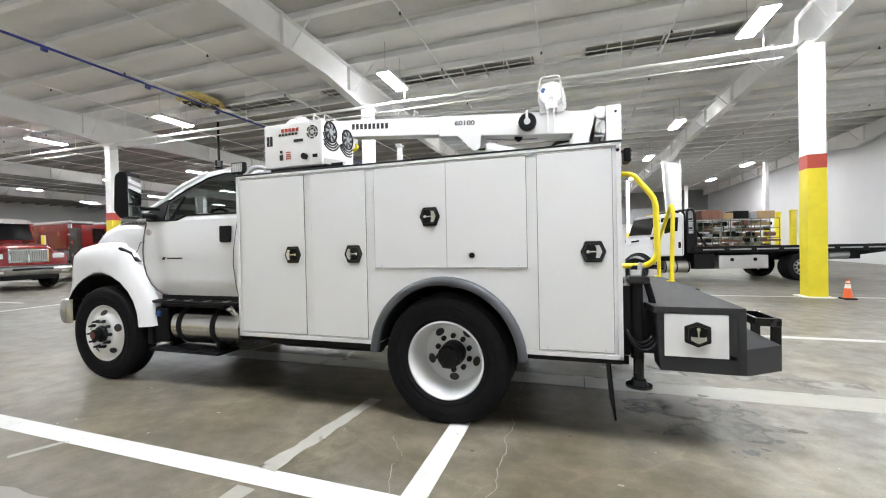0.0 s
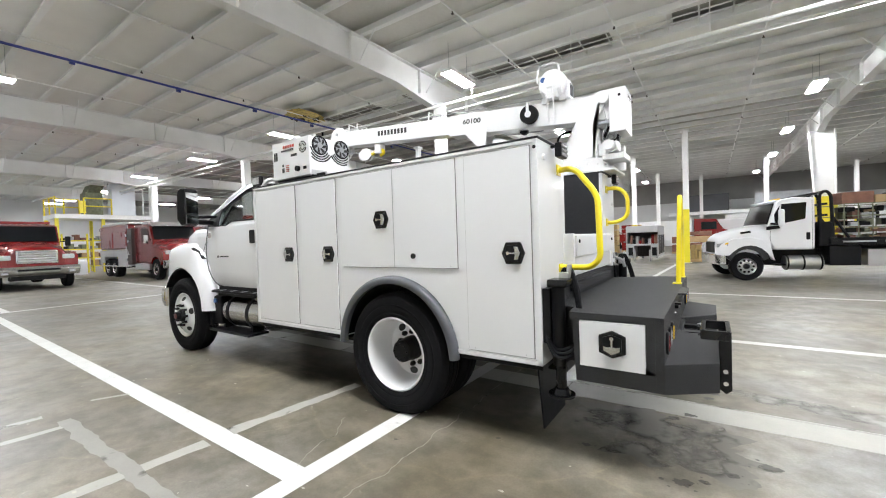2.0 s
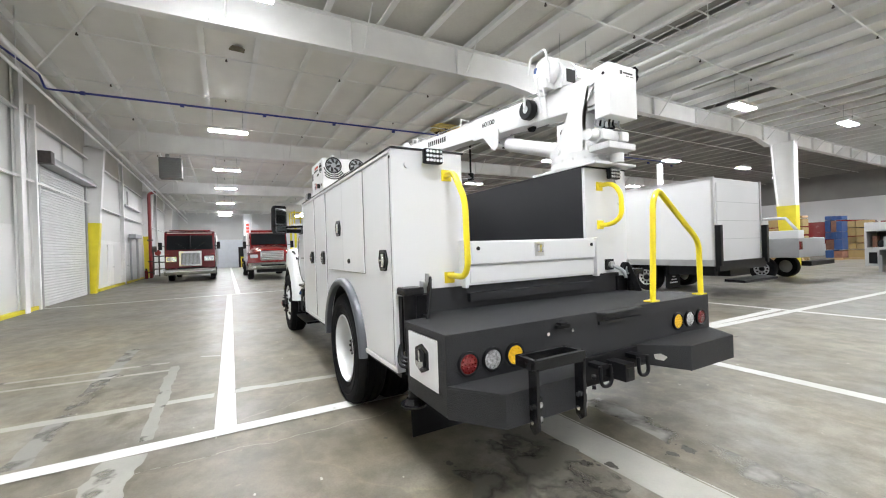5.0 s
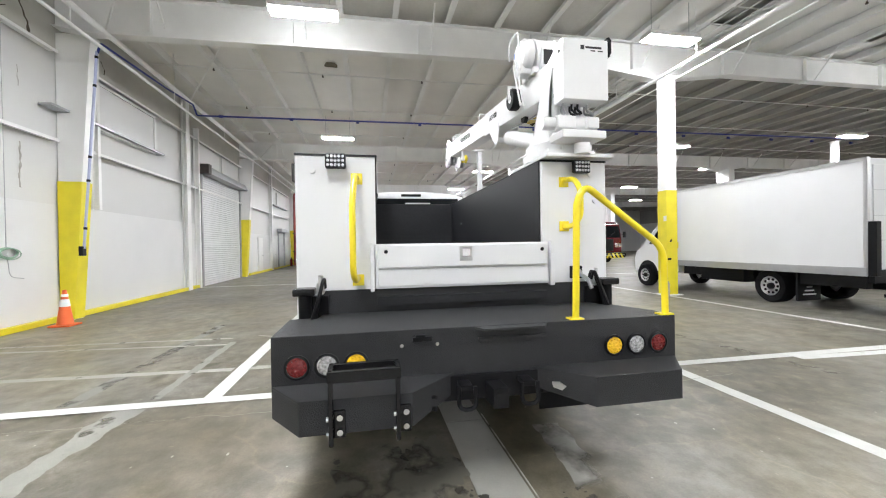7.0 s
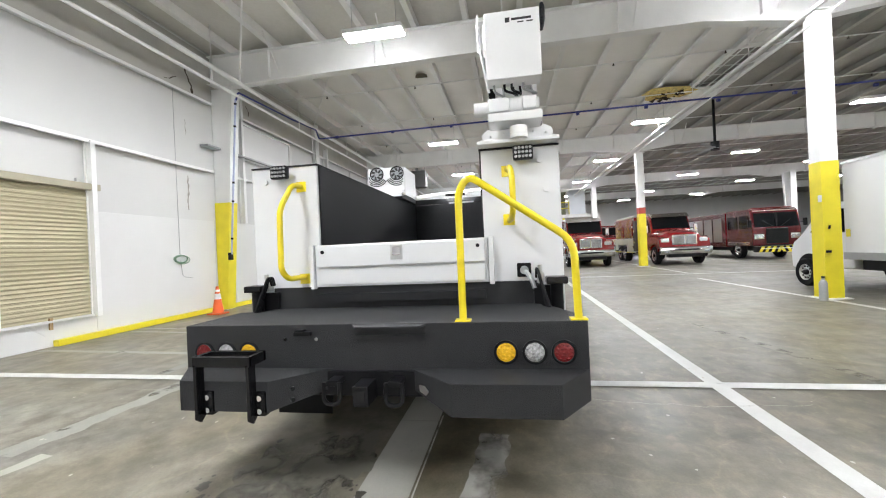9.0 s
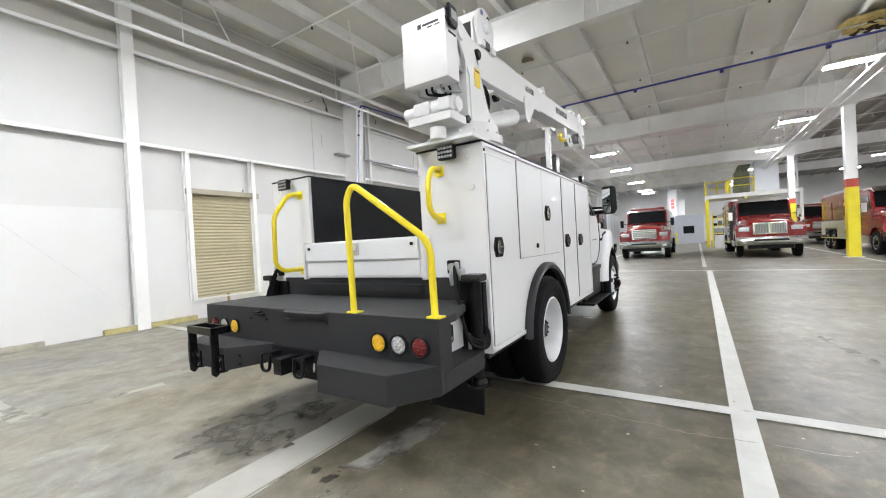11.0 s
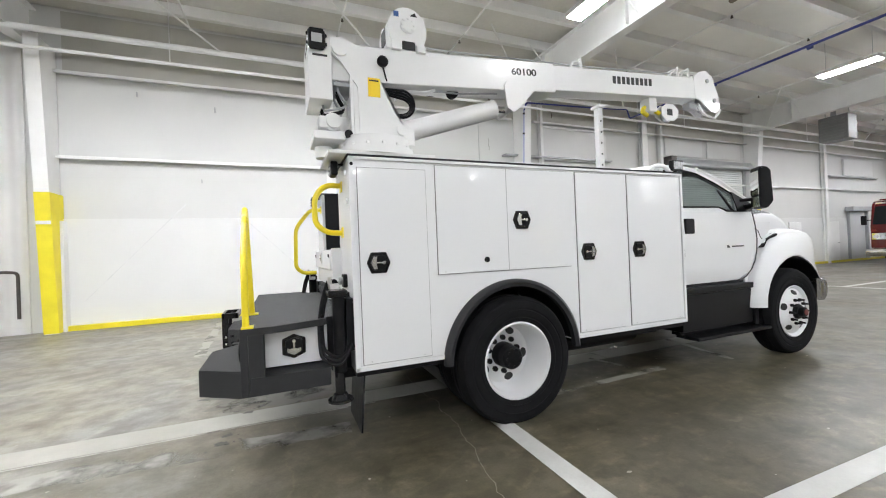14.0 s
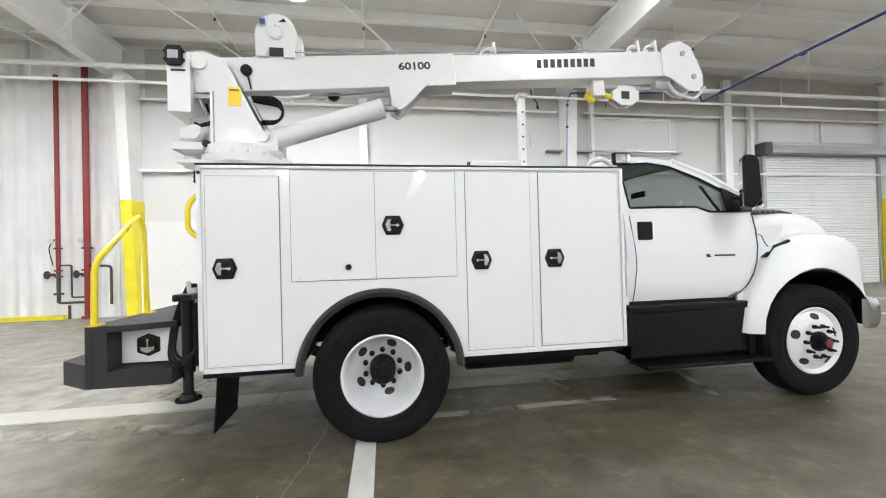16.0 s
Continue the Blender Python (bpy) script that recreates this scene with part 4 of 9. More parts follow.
def latch(parent, c, side, pointed_up=False, y=WH, turn=1):
    """Black six-sided paddle latch with a chrome T handle."""
    w, h = (0.15, 0.165) if pointed_up else (0.17, 0.148)
    s = side
    ob = part("latch", hexagon(B(), c, w, h, s * (y - 0.004), s * (y + 0.014), pointed_up), GLOSSBLK, parent, "black six-sided latch bezel")
    bm = hexagon(B(), c, w * 0.72, h * 0.72, s * (y + 0.013), s * (y + 0.0165), pointed_up)
    part("recess", bm, BLACK, ob)
    x, z = c
    bm = B()
    if pointed_up:
        pts = [(x - 0.045, z - 0.005), (x - 0.045, z - 0.035), (x, z - 0.058), (x + 0.045, z - 0.035), (x + 0.045, z - 0.005), (x + 0.018, z - 0.018), (x - 0.018, z - 0.018)]
        prism(bm, [(a, s * (y + 0.017), b) for a, b in pts], (0, s * 0.012, 0), bevel=0.003)
        box(bm, x - 0.006, x + 0.006, s * (y + 0.017), s * (y + 0.026), z - 0.03, z + 0.03, bevel=0.003)
        turned(bm, (x, s * (y + 0.016), z + 0.036), (x, s * (y + 0.025), z + 0.036), 0.012, seg=12)
    else:
        k = turn
        pts = [(x + k * 0.01, z - 0.045), (x + k * 0.04, z - 0.045), (x + k * 0.058, z), (x + k * 0.04, z + 0.045), (x + k * 0.01, z + 0.045), (x + k * 0.022, z + 0.018), (x + k * 0.022, z - 0.018)]
        prism(bm, [(a, s * (y + 0.017), b) for a, b in pts], (0, s * 0.012, 0), bevel=0.003)
        box(bm, x - 0.028, x + 0.03, s * (y + 0.017), s * (y + 0.026), z - 0.006, z + 0.006, bevel=0.003)
        turned(bm, (x - k * 0.035, s * (y + 0.016), z), (x - k * 0.035, s * (y + 0.025), z), 0.012, seg=12)
    part("t_handle", bm, SATIN, ob, "satin steel T handle")
    return ob


def cabinet(side):
    s = side
    nm = "side_cabinet"
    st = [(-3.29, 0.59), (-1.85, 0.59)] + arc(-1.255, 0.52, 0.595, 173.2, 6.8, 28) + [(-0.66, 0.59), (0.03, 0.59)]
    rings = [[(x, s * 0.645, z), (x, s * (WH - 0.012), z), (x, s * (WH - 0.012), 2.085), (x, s * 0.645, 2.085)] for x, z in st]
    bm = loft(B(), rings)
    cab = part(nm, bm, WHITE, TRUCK, "white steel side cabinet", sharp=30)
    # raised lips round the side
    bm = B()
    for a in ((-3.29, 0.03, 2.062, 2.085), (-3.29, -1.86, 0.59, 0.622), (-0.655, 0.03, 0.59, 0.622)):
        box(bm, a[0], a[1], s * (WH - 0.013), s * (WH + 0.002), a[2], a[3], bevel=0.004)
    for a in ((0.0, 0.032), (-3.292, -3.262)):
        box(bm, a[0], a[1], s * (WH - 0.013), s * (WH + 0.002), 0.59, 2.085, bevel=0.004)
    part("face_trim", bm, WHITE, cab, "white folded edge trim")
    # top cap: black non-slip sheet
    part("top_sheet", bx(-3.3, 0.04, s * 0.63, s * (WH + 0.004), 2.085, 2.1, bevel=0.005), LINER, cab, "black ribbed top sheet")
    part("inner_liner", bx(-3.27, 0.0, s * 0.632, s * 0.645, 1.08, 2.085), LINER, cab, "black bed liner")
    doors = (((-3.248, -2.538), (0.634, 2.05)), ((-2.468, -1.928), (0.634, 2.05)), ((-1.852, -0.605), (1.224, 2.05)), ((-0.532, -0.022), (0.63, 2.05 if s < 0 else 2.01)))
    for i, ((x0, x1), (z0, z1)) in enumerate(doors):
        d = part("door", bx(x0 + 0.0038, x1 - 0.0038, s * (WH - 0.02), s * WH, z0 + 0.0038, z1 - 0.0038, bevel=0.002), WHITE, cab, "white cabinet door")
        part("gasket", bx(x0, x1, s * (WH - 0.03), s * (WH - 0.006), z0, z1), GASKET, d, "grey rubber gasket")
        if i == 2:
            part("centre_seam", bx(-1.226, -1.22, s * (WH - 0.01), s * (WH + 0.0006), z0 + 0.008, z1 - 0.008), GALV, d, "fine seam between two leaves")
            latch(d, (-1.357, 1.632), s, turn=1)
            bm = turned(B(), (-1.02, s * (WH - 0.002), 1.322), (-1.02, s * (WH + 0.012), 1.322), 0.022, seg=16)
            turned(bm, (-1.02, s * (WH + 0.01), 1.322), (-1.02, s * (WH + 0.016), 1.322), 0.014, seg=16)
            part("lock", bm, BLACK, d, "small round black lock")
        else:
            latch(d, ((-2.662, 1.346), (-2.048, 1.346), None, (-0.153, 1.338))[i], s, turn=-1 if i < 2 else 1)
        for x in (x0 + 0.06, x1 - 0.06):
            part("rivet", turned(B(), (x, s * (WH - 0.012), z0 + 0.02), (x, s * (WH + 0.001), z0 + 0.02), 0.004, seg=8), GALV, d)
    # corner bolt
    part("corner_bolt", turned(B(), (0.012, s * (WH - 0.01), 2.03), (0.012, s * (WH + 0.006), 2.03), 0.012, seg=12), BLACK, cab)
    # wheel arch flare
    a = arc(-1.255, 0.52, 0.64 if s < 0 else 0.635, 178, 2, 30)
    b = arc(-1.255, 0.52, 0.575, 178, 2, 30)
    bm = B()
    w = 0.055
    rings = []
    for (x0, z0), (x1, z1) in zip(a, b):
        rings.append([(x0, s * (WH - 0.01), z0), (x0 * 0.97 + x1 * 0.03, s * (WH + w * 0.6), z0 * 0.97 + z1 * 0.03), ((x0 + x1) / 2, s * (WH + w), (z0 + z1) / 2), (x1, s * (WH + w * 0.75), z1), (x1, s * (WH - 0.01), z1)])
    loft(bm, rings)
    part("wheel_arch_flare", bm, FLARE if s < 0 else FLAREBLK, cab, "dark rubber wheel arch trim", sharp=60)
    # dark wheel well
    well = [(x, z) for x, z in arc(-1.255, 0.52, 0.592, 172, 8, 24)]
    bm = B()
    loft(bm, [[(x, s * (WH - 0.02), z), (x, s * 0.66, z), (x * 0.99 - 0.0125, s * 0.66, z + 0.01), (x * 0.99 - 0.0125, s * (WH - 0.02), z + 0.01)] for x, z in well])
    part("wheel_well", bm, BLACK, cab, "black wheel well")
    return cab


cab_l, cab_r = cabinet(-1), cabinet(1)

# bed between the cabinets
part("bed_floor", bx(-3.28, 0.1, -0.645, 0.645, 1.02, 1.08), LINER, TRUCK, "black bed floor")
part("front_bulkhead", bx(-3.3, -3.26, -0.645, 0.645, 0.7, 2.1, bevel=0.005), LINER, TRUCK, "black front bulkhead of the bed")
bm = B()
for z in (1.45, 1.75):
    turned(bm, (-2.6, 0.633, z), (-2.6, 0.62, z), 0.012, seg=8)
part("bed_bolt", bm, GALV, TRUCK)

# tailgate
tg = part("tailgate", bx(0.03, 0.085, -0.655, 0.67, 1.135, 1.455, bevel=0.006), WHITE, TRUCK, "white two-step tailgate")
part("upper_step", bx(0.08, 0.118, -0.635, 0.65, 1.285, 1.445, bevel=0.008), WHITE, tg)
part("lower_step", bx(0.08, 0.095, -0.635, 0.65, 1.15, 1.275, bevel=0.006), WHITE, tg)
part("side_post", bx(0.02, 0.11, -0.69, -0.66, 1.12, 1.46, bevel=0.006), WHITE, tg)
part("side_post", bx(0.02, 0.11, 0.675, 0.71, 1.12, 1.46, bevel=0.006), WHITE, tg)
part("latch_plate", bx(0.118, 0.126, -0.045, 0.05, 1.325, 1.435, bevel=0.004), ALU, tg, "stainless paddle latch")
part("latch_paddle", bx(0.126, 0.137, -0.028, 0.033, 1.355, 1.415, bevel=0.005), CHROME, tg)
for y in (-0.58, 0.6):
    part("gate_bolt", turned(B(), (0.115, y, 1.4), (0.126, y, 1.4), 0.014, seg=12), BLACK, tg)

# work deck behind the bed
deck_plan = [(0.04, -1.02), (0.2, -1.03), (0.215, -1.215), (0.735, -1.215), (0.735, 1.215), (0.54, 1.215), (0.215, 1.1), (0.2, 1.03), (0.04, 1.02)]
deck = part("work_deck", prism(B(), [(x, y, 0.925) for x, y in deck_plan], (0, 0, 0.045), bevel=0.004), DECK, TRUCK, "charcoal textured work deck")
bm = bx(0.69, 0.735, -1.215, 1.215, 0.549, 0.93, bevel=0.003)
part("rear_panel", bm, DECK, deck, "charcoal rear bumper panel")
part("kick_panel", bx(0.03, 0.06, -1.03, 1.03, 0.93, 1.132, bevel=0.003), DECK, deck)
bm = prism(B(), [(x, -1.213, z) for x, z in ((0.252, 0.548), (0.7, 0.548), (0.7, 0.64), (0.272, 0.64), (0.272, 0.928), (0.235, 0.93), (0.24, 0.75))], (0, 0.2, 0))
bmesh.ops.triangulate(bm, faces=[f for f in bm.faces if len(f.verts) > 4])
part("side_panel", bm, DECK, deck)
part("side_panel", bx(0.643, 0.7, -1.213, -1.0, 0.642, 0.93), DECK, deck)
part("under_box", bx(0.1, 0.7, -1.0, 0.97, 0.6, 0.926), DECK, deck)
dr = part("drawer", bx(0.276, 0.64, -1.216, -1.0, 0.645, 0.922, bevel=0.003), WHITE, deck, "white drawer front")
latch(dr, (0.466, 0.795), -1, True, 1.216)
# far side: recessed drawer over a step
part("side_step", prism(B(), [(0.2, 0.95, 0.545), (0.2, 1.214, 0.545), (0.688, 1.215, 0.545), (0.688, 0.95, 0.545)], (0, 0, 0.115), bevel=0.004), DECK, deck, "charcoal side step")
part("corner_post", bx(0.6, 0.689, 0.98, 1.213, 0.66, 0.926, bevel=0.003), DECK, deck)
dr = part("drawer", bx(0.2, 0.6, 1.02, 1.06, 0.675, 0.92, bevel=0.003), WHITE, deck, "white recessed drawer front")
latch(dr, (0.42, 0.8), 1, True, 1.06)
# step wings
for s in (-1, 1):
    bm = prism(B(), [(0.73, s * 0.23, 0.695), (0.73, s * 1.214, 0.695), (0.985, s * 1.04, 0.695), (0.985, s * 0.5, 0.695)], (0, 0, 0.016), bevel=0.003)
    w = part("step_wing", bm, DECK, deck, "charcoal chamfered bumper step")
    pl = [(0.73, s * 0.23), (0.985, s * 0.5), (0.985, s * 1.04), (0.735, s * 1.214)]
    for (a, b), (c, d) in zip(pl, pl[1:]):
        q = [(a, b, 0.7), (c, d, 0.7), (c, d, 0.545), (a, b, 0.6 if b == pl[0][1] else 0.545)]
        n = (Vector(q[1]) - Vector(q[0])).cross(V(0, 0, 1)).normalized() * 0.012
        part("skirt_panel", prism(B(), q, n if n.x < 0 else -n), DECK, w)
    bm = B()
    prism(bm, [(0.5, s * 0.3, 0.545), (0.98, s * 0.5, 0.545), (0.98, s * 1.035, 0.545), (0.73, s * 1.21, 0.545), (0.5, s * 1.21, 0.545)], (0, 0, 0.012))
    part("bottom_plate", bm, DECK, w)
for z in (0.6, 0.66):
    part("wing_bolt", turned(B(), (0.93, -0.39, z), (0.945, -0.375, z), 0.012, seg=10), BLACK, deck)
bm = prism(B(), [(0.872, 0.343, z0) for z0 in (0.66,)] + [(0.9, 0.372, 0.64), (0.885, 0.356, 0.615), (0.85, 0.318, 0.625), (0.845, 0.313, 0.655)], (0.006, -0.006, 0))
part("badge", bm, ALU, deck, "small bright maker's badge")
# lamps
for s in (-1, 1):
    for y, m, lab in ((1.085, REDLENS, "red round tail lamp"), (0.932, CLEARL, "clear round reversing lamp"), (0.778, AMBER, "amber round indicator lamp")):
        e = part("tail_lamp", lathe(B(), [(0.066, 0.0), (0.066, 0.012), (0.058, 0.016), (0.052, 0.012), (0.052, 0.0)], (0, 0, 0), seg=28), BLACK, None)
        e.data.transform(pose(0.735, s * y, 0.805, 0, 0, -90))
        e.data.transform(Matrix.Translation(-origin(TRUCK)))
        e.parent = deck
        e["label"] = lab
        ln = lathe(B(), [(0.052, 0.0), (0.052, 0.009), (0.035, 0.013), (0.0005, 0.015)], (0, 0, 0), seg=28, closed=False)
        for k in range(19):
            r, a = ((0, 0), *[(0.02, i * 60) for i in range(6)], *[(0.04, i * 30) for i in range(12)])[k]
            c = V(r * math.cos(radians(a)), 0.012, r * math.sin(radians(a)))
            turned(ln, c, c + V(0, 0.006, 0), 0.007, 0.003, seg=6)
        bmesh.ops.transform(ln, matrix=pose(0.735, s * y, 0.805, 0, 0, -90), verts=ln.verts[:])
        part("lens", ln, m, e)
# pull handle, coupler, bolts on the rear panel
bm = bx(0.735, 0.75, -0.09, 0.33, 0.885, 0.905)
prism(bm, [(0.73, -0.11, 0.955), (0.79, -0.07, 0.95), (0.79, 0.3, 0.95), (0.73, 0.34, 0.955)], (0, 0, 0.012))
part("deck_lip", bm, DECK, deck, "folded step lip over a slot")
bm = bx(0.735, 0.76, -0.47, -0.36, 0.905, 0.93, bevel=0.004)
box(bm, 0.735, 0.775, -0.455, -0.4, 0.93, 0.945, bevel=0.004)
part("lamp_socket", bm, BLACK, deck, "black trailer lamp socket")
for y in (-0.53, -0.33):
    part("bolt", turned(B(), (0.735, y, 0.885), (0.748, y, 0.885), 0.011, seg=10), CHROME, deck)
# tow hitch
h = part("receiver", bx(0.6, 0.9, -0.055, 0.035, 0.55, 0.66, bevel=0.006), BLACK, TRUCK, "black square tow receiver")
part("socket", bx(0.9, 0.904, -0.036, 0.016, 0.575, 0.635), mat("dark_hole", (0.003, 0.003, 0.003), 0.9), h)
for y in (-0.19, 0.17):
    bm = bx(0.74, 0.86, y - 0.035, y + 0.035, 0.645, 0.675, bevel=0.006)
    tube(bm, bend([(0.86, y - 0.045, 0.67), (0.87, y - 0.05, 0.55), (0.87, y + 0.05, 0.55), (0.86, y + 0.045, 0.67)], 0.06), 0.012, 8)
    part("tow_ring", bm, BLACK, h, "black D ring")
part("hitch_bar", bx(0.62, 0.76, -0.32, 0.3, 0.56, 0.7, bevel=0.006), BLACK, h)
# folding step on brackets
fs = part("folding_step", bx(0.9, 1.04, -0.905, -0.88, 0.805, 0.86, bevel=0.004), GLOSSBLK, TRUCK, "black folding step with open tread")
bm = bx(0.9, 1.04, -0.585, -0.56, 0.805, 0.86, bevel=0.004)
box(bm, 1.02, 1.045, -0.905, -0.56, 0.805, 0.86, bevel=0.004)
box(bm, 0.895, 0.92, -0.905, -0.56, 0.805, 0.86, bevel=0.004)
part("tread", bm, GLOSSBLK, fs)
for y in (-0.9, -0.585):
    bm = prism(B(), [(0.985, y, 0.82), (1.045, y, 0.82), (1.045, y, 0.52), (1.015, y, 0.495), (0.985, y, 0.52)], (0, 0.02, 0), bevel=0.004)
    part("arm", bm, GLOSSBLK, fs)
    bm = bx(0.955, 1.0, y + 0.02, y + 0.075, 0.53, 0.66, bevel=0.004)
    part("bracket", bm, GLOSSBLK, fs)
    for z in (0.56, 0.63):
        part("bolt", turned(B(), (1.0, y + 0.05, z), (1.014, y + 0.05, z), 0.015, seg=8), CHROME, fs, "chrome bolt")
        part("bolt", turned(B(), (1.015, y - 0.012, z), (1.015, y, z), 0.013, seg=8), CHROME, fs, "chrome bolt")

# yellow stanchion on the deck and grab rails
R = 0.021
sr = part("deck_handrail", tube(B(), bend([(0.7, 0.545, 0.96), (0.72, 0.55, 1.7), (0.72, 0.61, 1.79), (0.7, 1.165, 1.4), (0.7, 1.175, 0.96)], 0.09), R, 14), YELT, TRUCK, "yellow tubular deck handrail")
for y in (0.545, 1.175):
    part("foot_plate", bx(0.655, 0.725, y - 0.045, y + 0.045, 0.968, 0.98, bevel=0.003), YELT, sr)
gr = part("grab_rail", tube(B(), bend([(0.02, -0.775, 1.925), (0.15, -0.785, 1.93), (0.31, -0.8, 1.72), (0.32, -0.8, 1.28), (0.25, -0.79, 1.215), (0.02, -0.775, 1.215)], 0.07), R, 14), YELT, cab_l, "long yellow grab rail")
for z in (1.2, 1.925):
    part("flange", bx(0.03, 0.04, -0.815, -0.735, z - 0.04, z + 0.04, bevel=0.003), YELT, gr)
gr = part("grab_rail", tube(B(), bend([(0.02, 0.83, 1.935), (0.16, 0.85, 1.935), (0.235, 0.86, 1.84), (0.235, 0.86, 1.64), (0.15, 0.85, 1.575), (0.02, 0.83, 1.57)], 0.06), R, 14), YELT, cab_r, "short yellow grab rail")
for z in (1.575, 1.925):
    part("flange", bx(0.03, 0.04, 0.79, 0.87, z - 0.04, z + 0.04, bevel=0.003), YELT, gr)


def work_light(c, parent, aim):
    x, y, z = c
    k = 1 if aim > 0 else -1
    ob = part("work_light", bx(x, x + k * 0.05, y - 0.07, y + 0.07, z - 0.05, z + 0.052, bevel=0.012), BLACK, parent, "black LED work light")
    bm = B()
    for i in range(5):
        for j in range(3):
            turned(bm, (x + k * 0.05, y - 0.05 + 0.025 * i, z - 0.03 + 0.03 * j), (x + k * 0.055, y - 0.05 + 0.025 * i, z - 0.03 + 0.03 * j), 0.0105, seg=8)
    part("led_lens", bm, CLEARL, ob, "grid of clear LED lenses")
    part("bracket", bx(x - k * 0.07, x + k * 0.02, y - 0.012, y + 0.012, z + 0.03, z + 0.045), BLACK, ob)


work_light((0.075, -0.915, 2.035), cab_l, 1)
work_light((0.075, 0.945, 2.035), cab_r, 1)
for s, c in ((-1, cab_l), (1, cab_r)):
    wl = part("work_light", bx(-3.43, -3.27, s * 1.07, s * 1.12, 2.135, 2.245, bevel=0.012), BLACK, c, "black LED work light with a pale lens")
    part("led_lens", bx(-3.415, -3.285, s * 1.12, s * 1.127, 2.15, 2.23, bevel=0.004), CLEARL, wl, "pale ribbed lens")
    for k in range(4):
        part("lens_rib", bx(-3.39 + 0.027 * k, -3.384 + 0.027 * k, s * 1.127, s * 1.13, 2.155, 2.225), GREYM, wl)
    part("bracket", bx(-3.36, -3.34, s * 1.05, s * 1.1, 2.1, 2.14), BLACK, wl)
    part("cable_guard", tube(B(), bend([(-3.3, s * 1.08, 2.11), (-3.2, s * 1.06, 2.2), (-3.12, s * 1.0, 2.19), (-3.1, s * 0.97, 2.11)], 0.06), 0.022, 10), WHITE2, wl, "white bent tube")
# power inlet with a dangling plug
pi = part("power_inlet", bx(0.03, 0.06, 0.87, 0.97, 1.16, 1.26, bevel=0.008), BLACK, cab_r, "black power inlet with a plug")
bm = turned(B(), (0.06, 0.92, 1.21), (0.085, 0.92, 1.21), 0.03, seg=14)
tube(bm, bend([(0.08, 0.93, 1.2), (0.16, 0.96, 1.16), (0.17, 0.98, 1.09)], 0.03), 0.016, 8)
part("plug", bm, GALV, pi)
for y, z in ((1.06, 1.99), (1.1, 1.78), (-1.08, 1.98)):
    part("anchor_stud", turned(B(), (0.028, y, z), (0.045, y, z), 0.022, seg=12), WHITE, cab_r if y > 0 else cab_l)

# stabiliser legs
for s in (-1, 1):
    jl = part("stabiliser_leg", turned(B(), (0.125, s * 1.13, 0.6), (0.125, s * 1.13, 1.13), 0.043, seg=24), BLACK, TRUCK, "black hydraulic stabiliser leg")
    part("cap", bx(0.07, 0.2, s * 1.06, s * 1.2, 1.115, 1.165, bevel=0.01), GLOSSBLK, jl)
    part("ram", turned(B(), (0.132, s * 1.13, 0.43), (0.132, s * 1.13, 0.65), 0.034, seg=18), GLOSSBLK, jl)
    bm = turned(B(), (0.132, s * 1.13, 0.4), (0.132, s * 1.13, 0.415), 0.085, seg=24)
    turned(bm, (0.132, s * 1.13, 0.415), (0.132, s * 1.13, 0.45), 0.06, 0.045, seg=24)
    part("foot", bm, GLOSSBLK, jl)
    for i in range(3):
        r = 0.012 * i
        part("hose", tube(B(), bend([(0.1 + 0.02 * i, s * 1.0, 1.16), (0.13 + 0.02 * i, s * 1.0, 1.24), (0.2 + r, s * 1.03, 1.1), (0.235 + r, s * (1.06 + r), 0.92), (0.23 + r, s * (1.12 + r), 0.74 - 2 * r), (0.13, s * (1.2 + r), 0.7 - 2 * r), (0.05, s * (1.16 + r), 0.78), (0.06, s * 1.08, 0.88)], 0.09), 0.011, 8), BLACK, jl, "black hydraulic hose")
    part("hose_union", turned(B(), (0.16, s * 1.02, 1.165), (0.17, s * 1.02, 1.25), 0.016, seg=10), ALU, jl)
    bm = bx(0.1, 0.17, s * 1.0, s * 1.05, 1.12, 1.2, bevel=0.01)
    part("valve", bm, ALU, jl)
    part("leg_mount", bx(0.0, 0.08, s * 0.98, s * 1.17, 0.74, 1.1), BLACK, jl)

# mud flaps
for s in (-1, 1):
    bm = prism(B(), [(-0.06, s * 0.62, 0.62), (-0.06, s * 1.08, 0.62), (-0.02, s * 1.08, 0.12), (-0.02, s * 0.62, 0.12)], (0.012, 0, 0))
    part("mud_flap", bm, BLACK, TRUCK, "black rubber mud flap")


# wheels
def tyre(bm, c, s, w=0.27, r=0.517):
    h = w / 2
    prof = [(0.3, -h + 0.03), (0.34, -h + 0.005), (0.42, -h), (0.485, -h + 0.015), (r - 0.006, -h + 0.045), (r, -h + 0.07)]
    for g in (-0.06, 0.0, 0.06):
        prof += [(r, g - 0.008), (r - 0.012, g - 0.006), (r - 0.012, g + 0.006), (r, g + 0.008)]
    prof += [(r, h - 0.07), (r - 0.006, h - 0.045), (0.492, h - 0.018), (0.489, h - 0.012), (0.478, h - 0.009), (0.475, h - 0.005), (0.455, h - 0.001), (0.424, h), (0.42, h - 0.004), (0.412, h - 0.004), (0.408, h), (0.362, h - 0.003), (0.357, h - 0.007), (0.35, h - 0.007), (0.345, h - 0.003), (0.325, h - 0.008), (0.3, h - 0.03)]
    lathe(bm, prof, c, 72, True, s)
    # the loaded tyre stands flat on the floor
    for v in bm.verts:
        v.co.z = max(v.co.z, 0.004)
    return bm


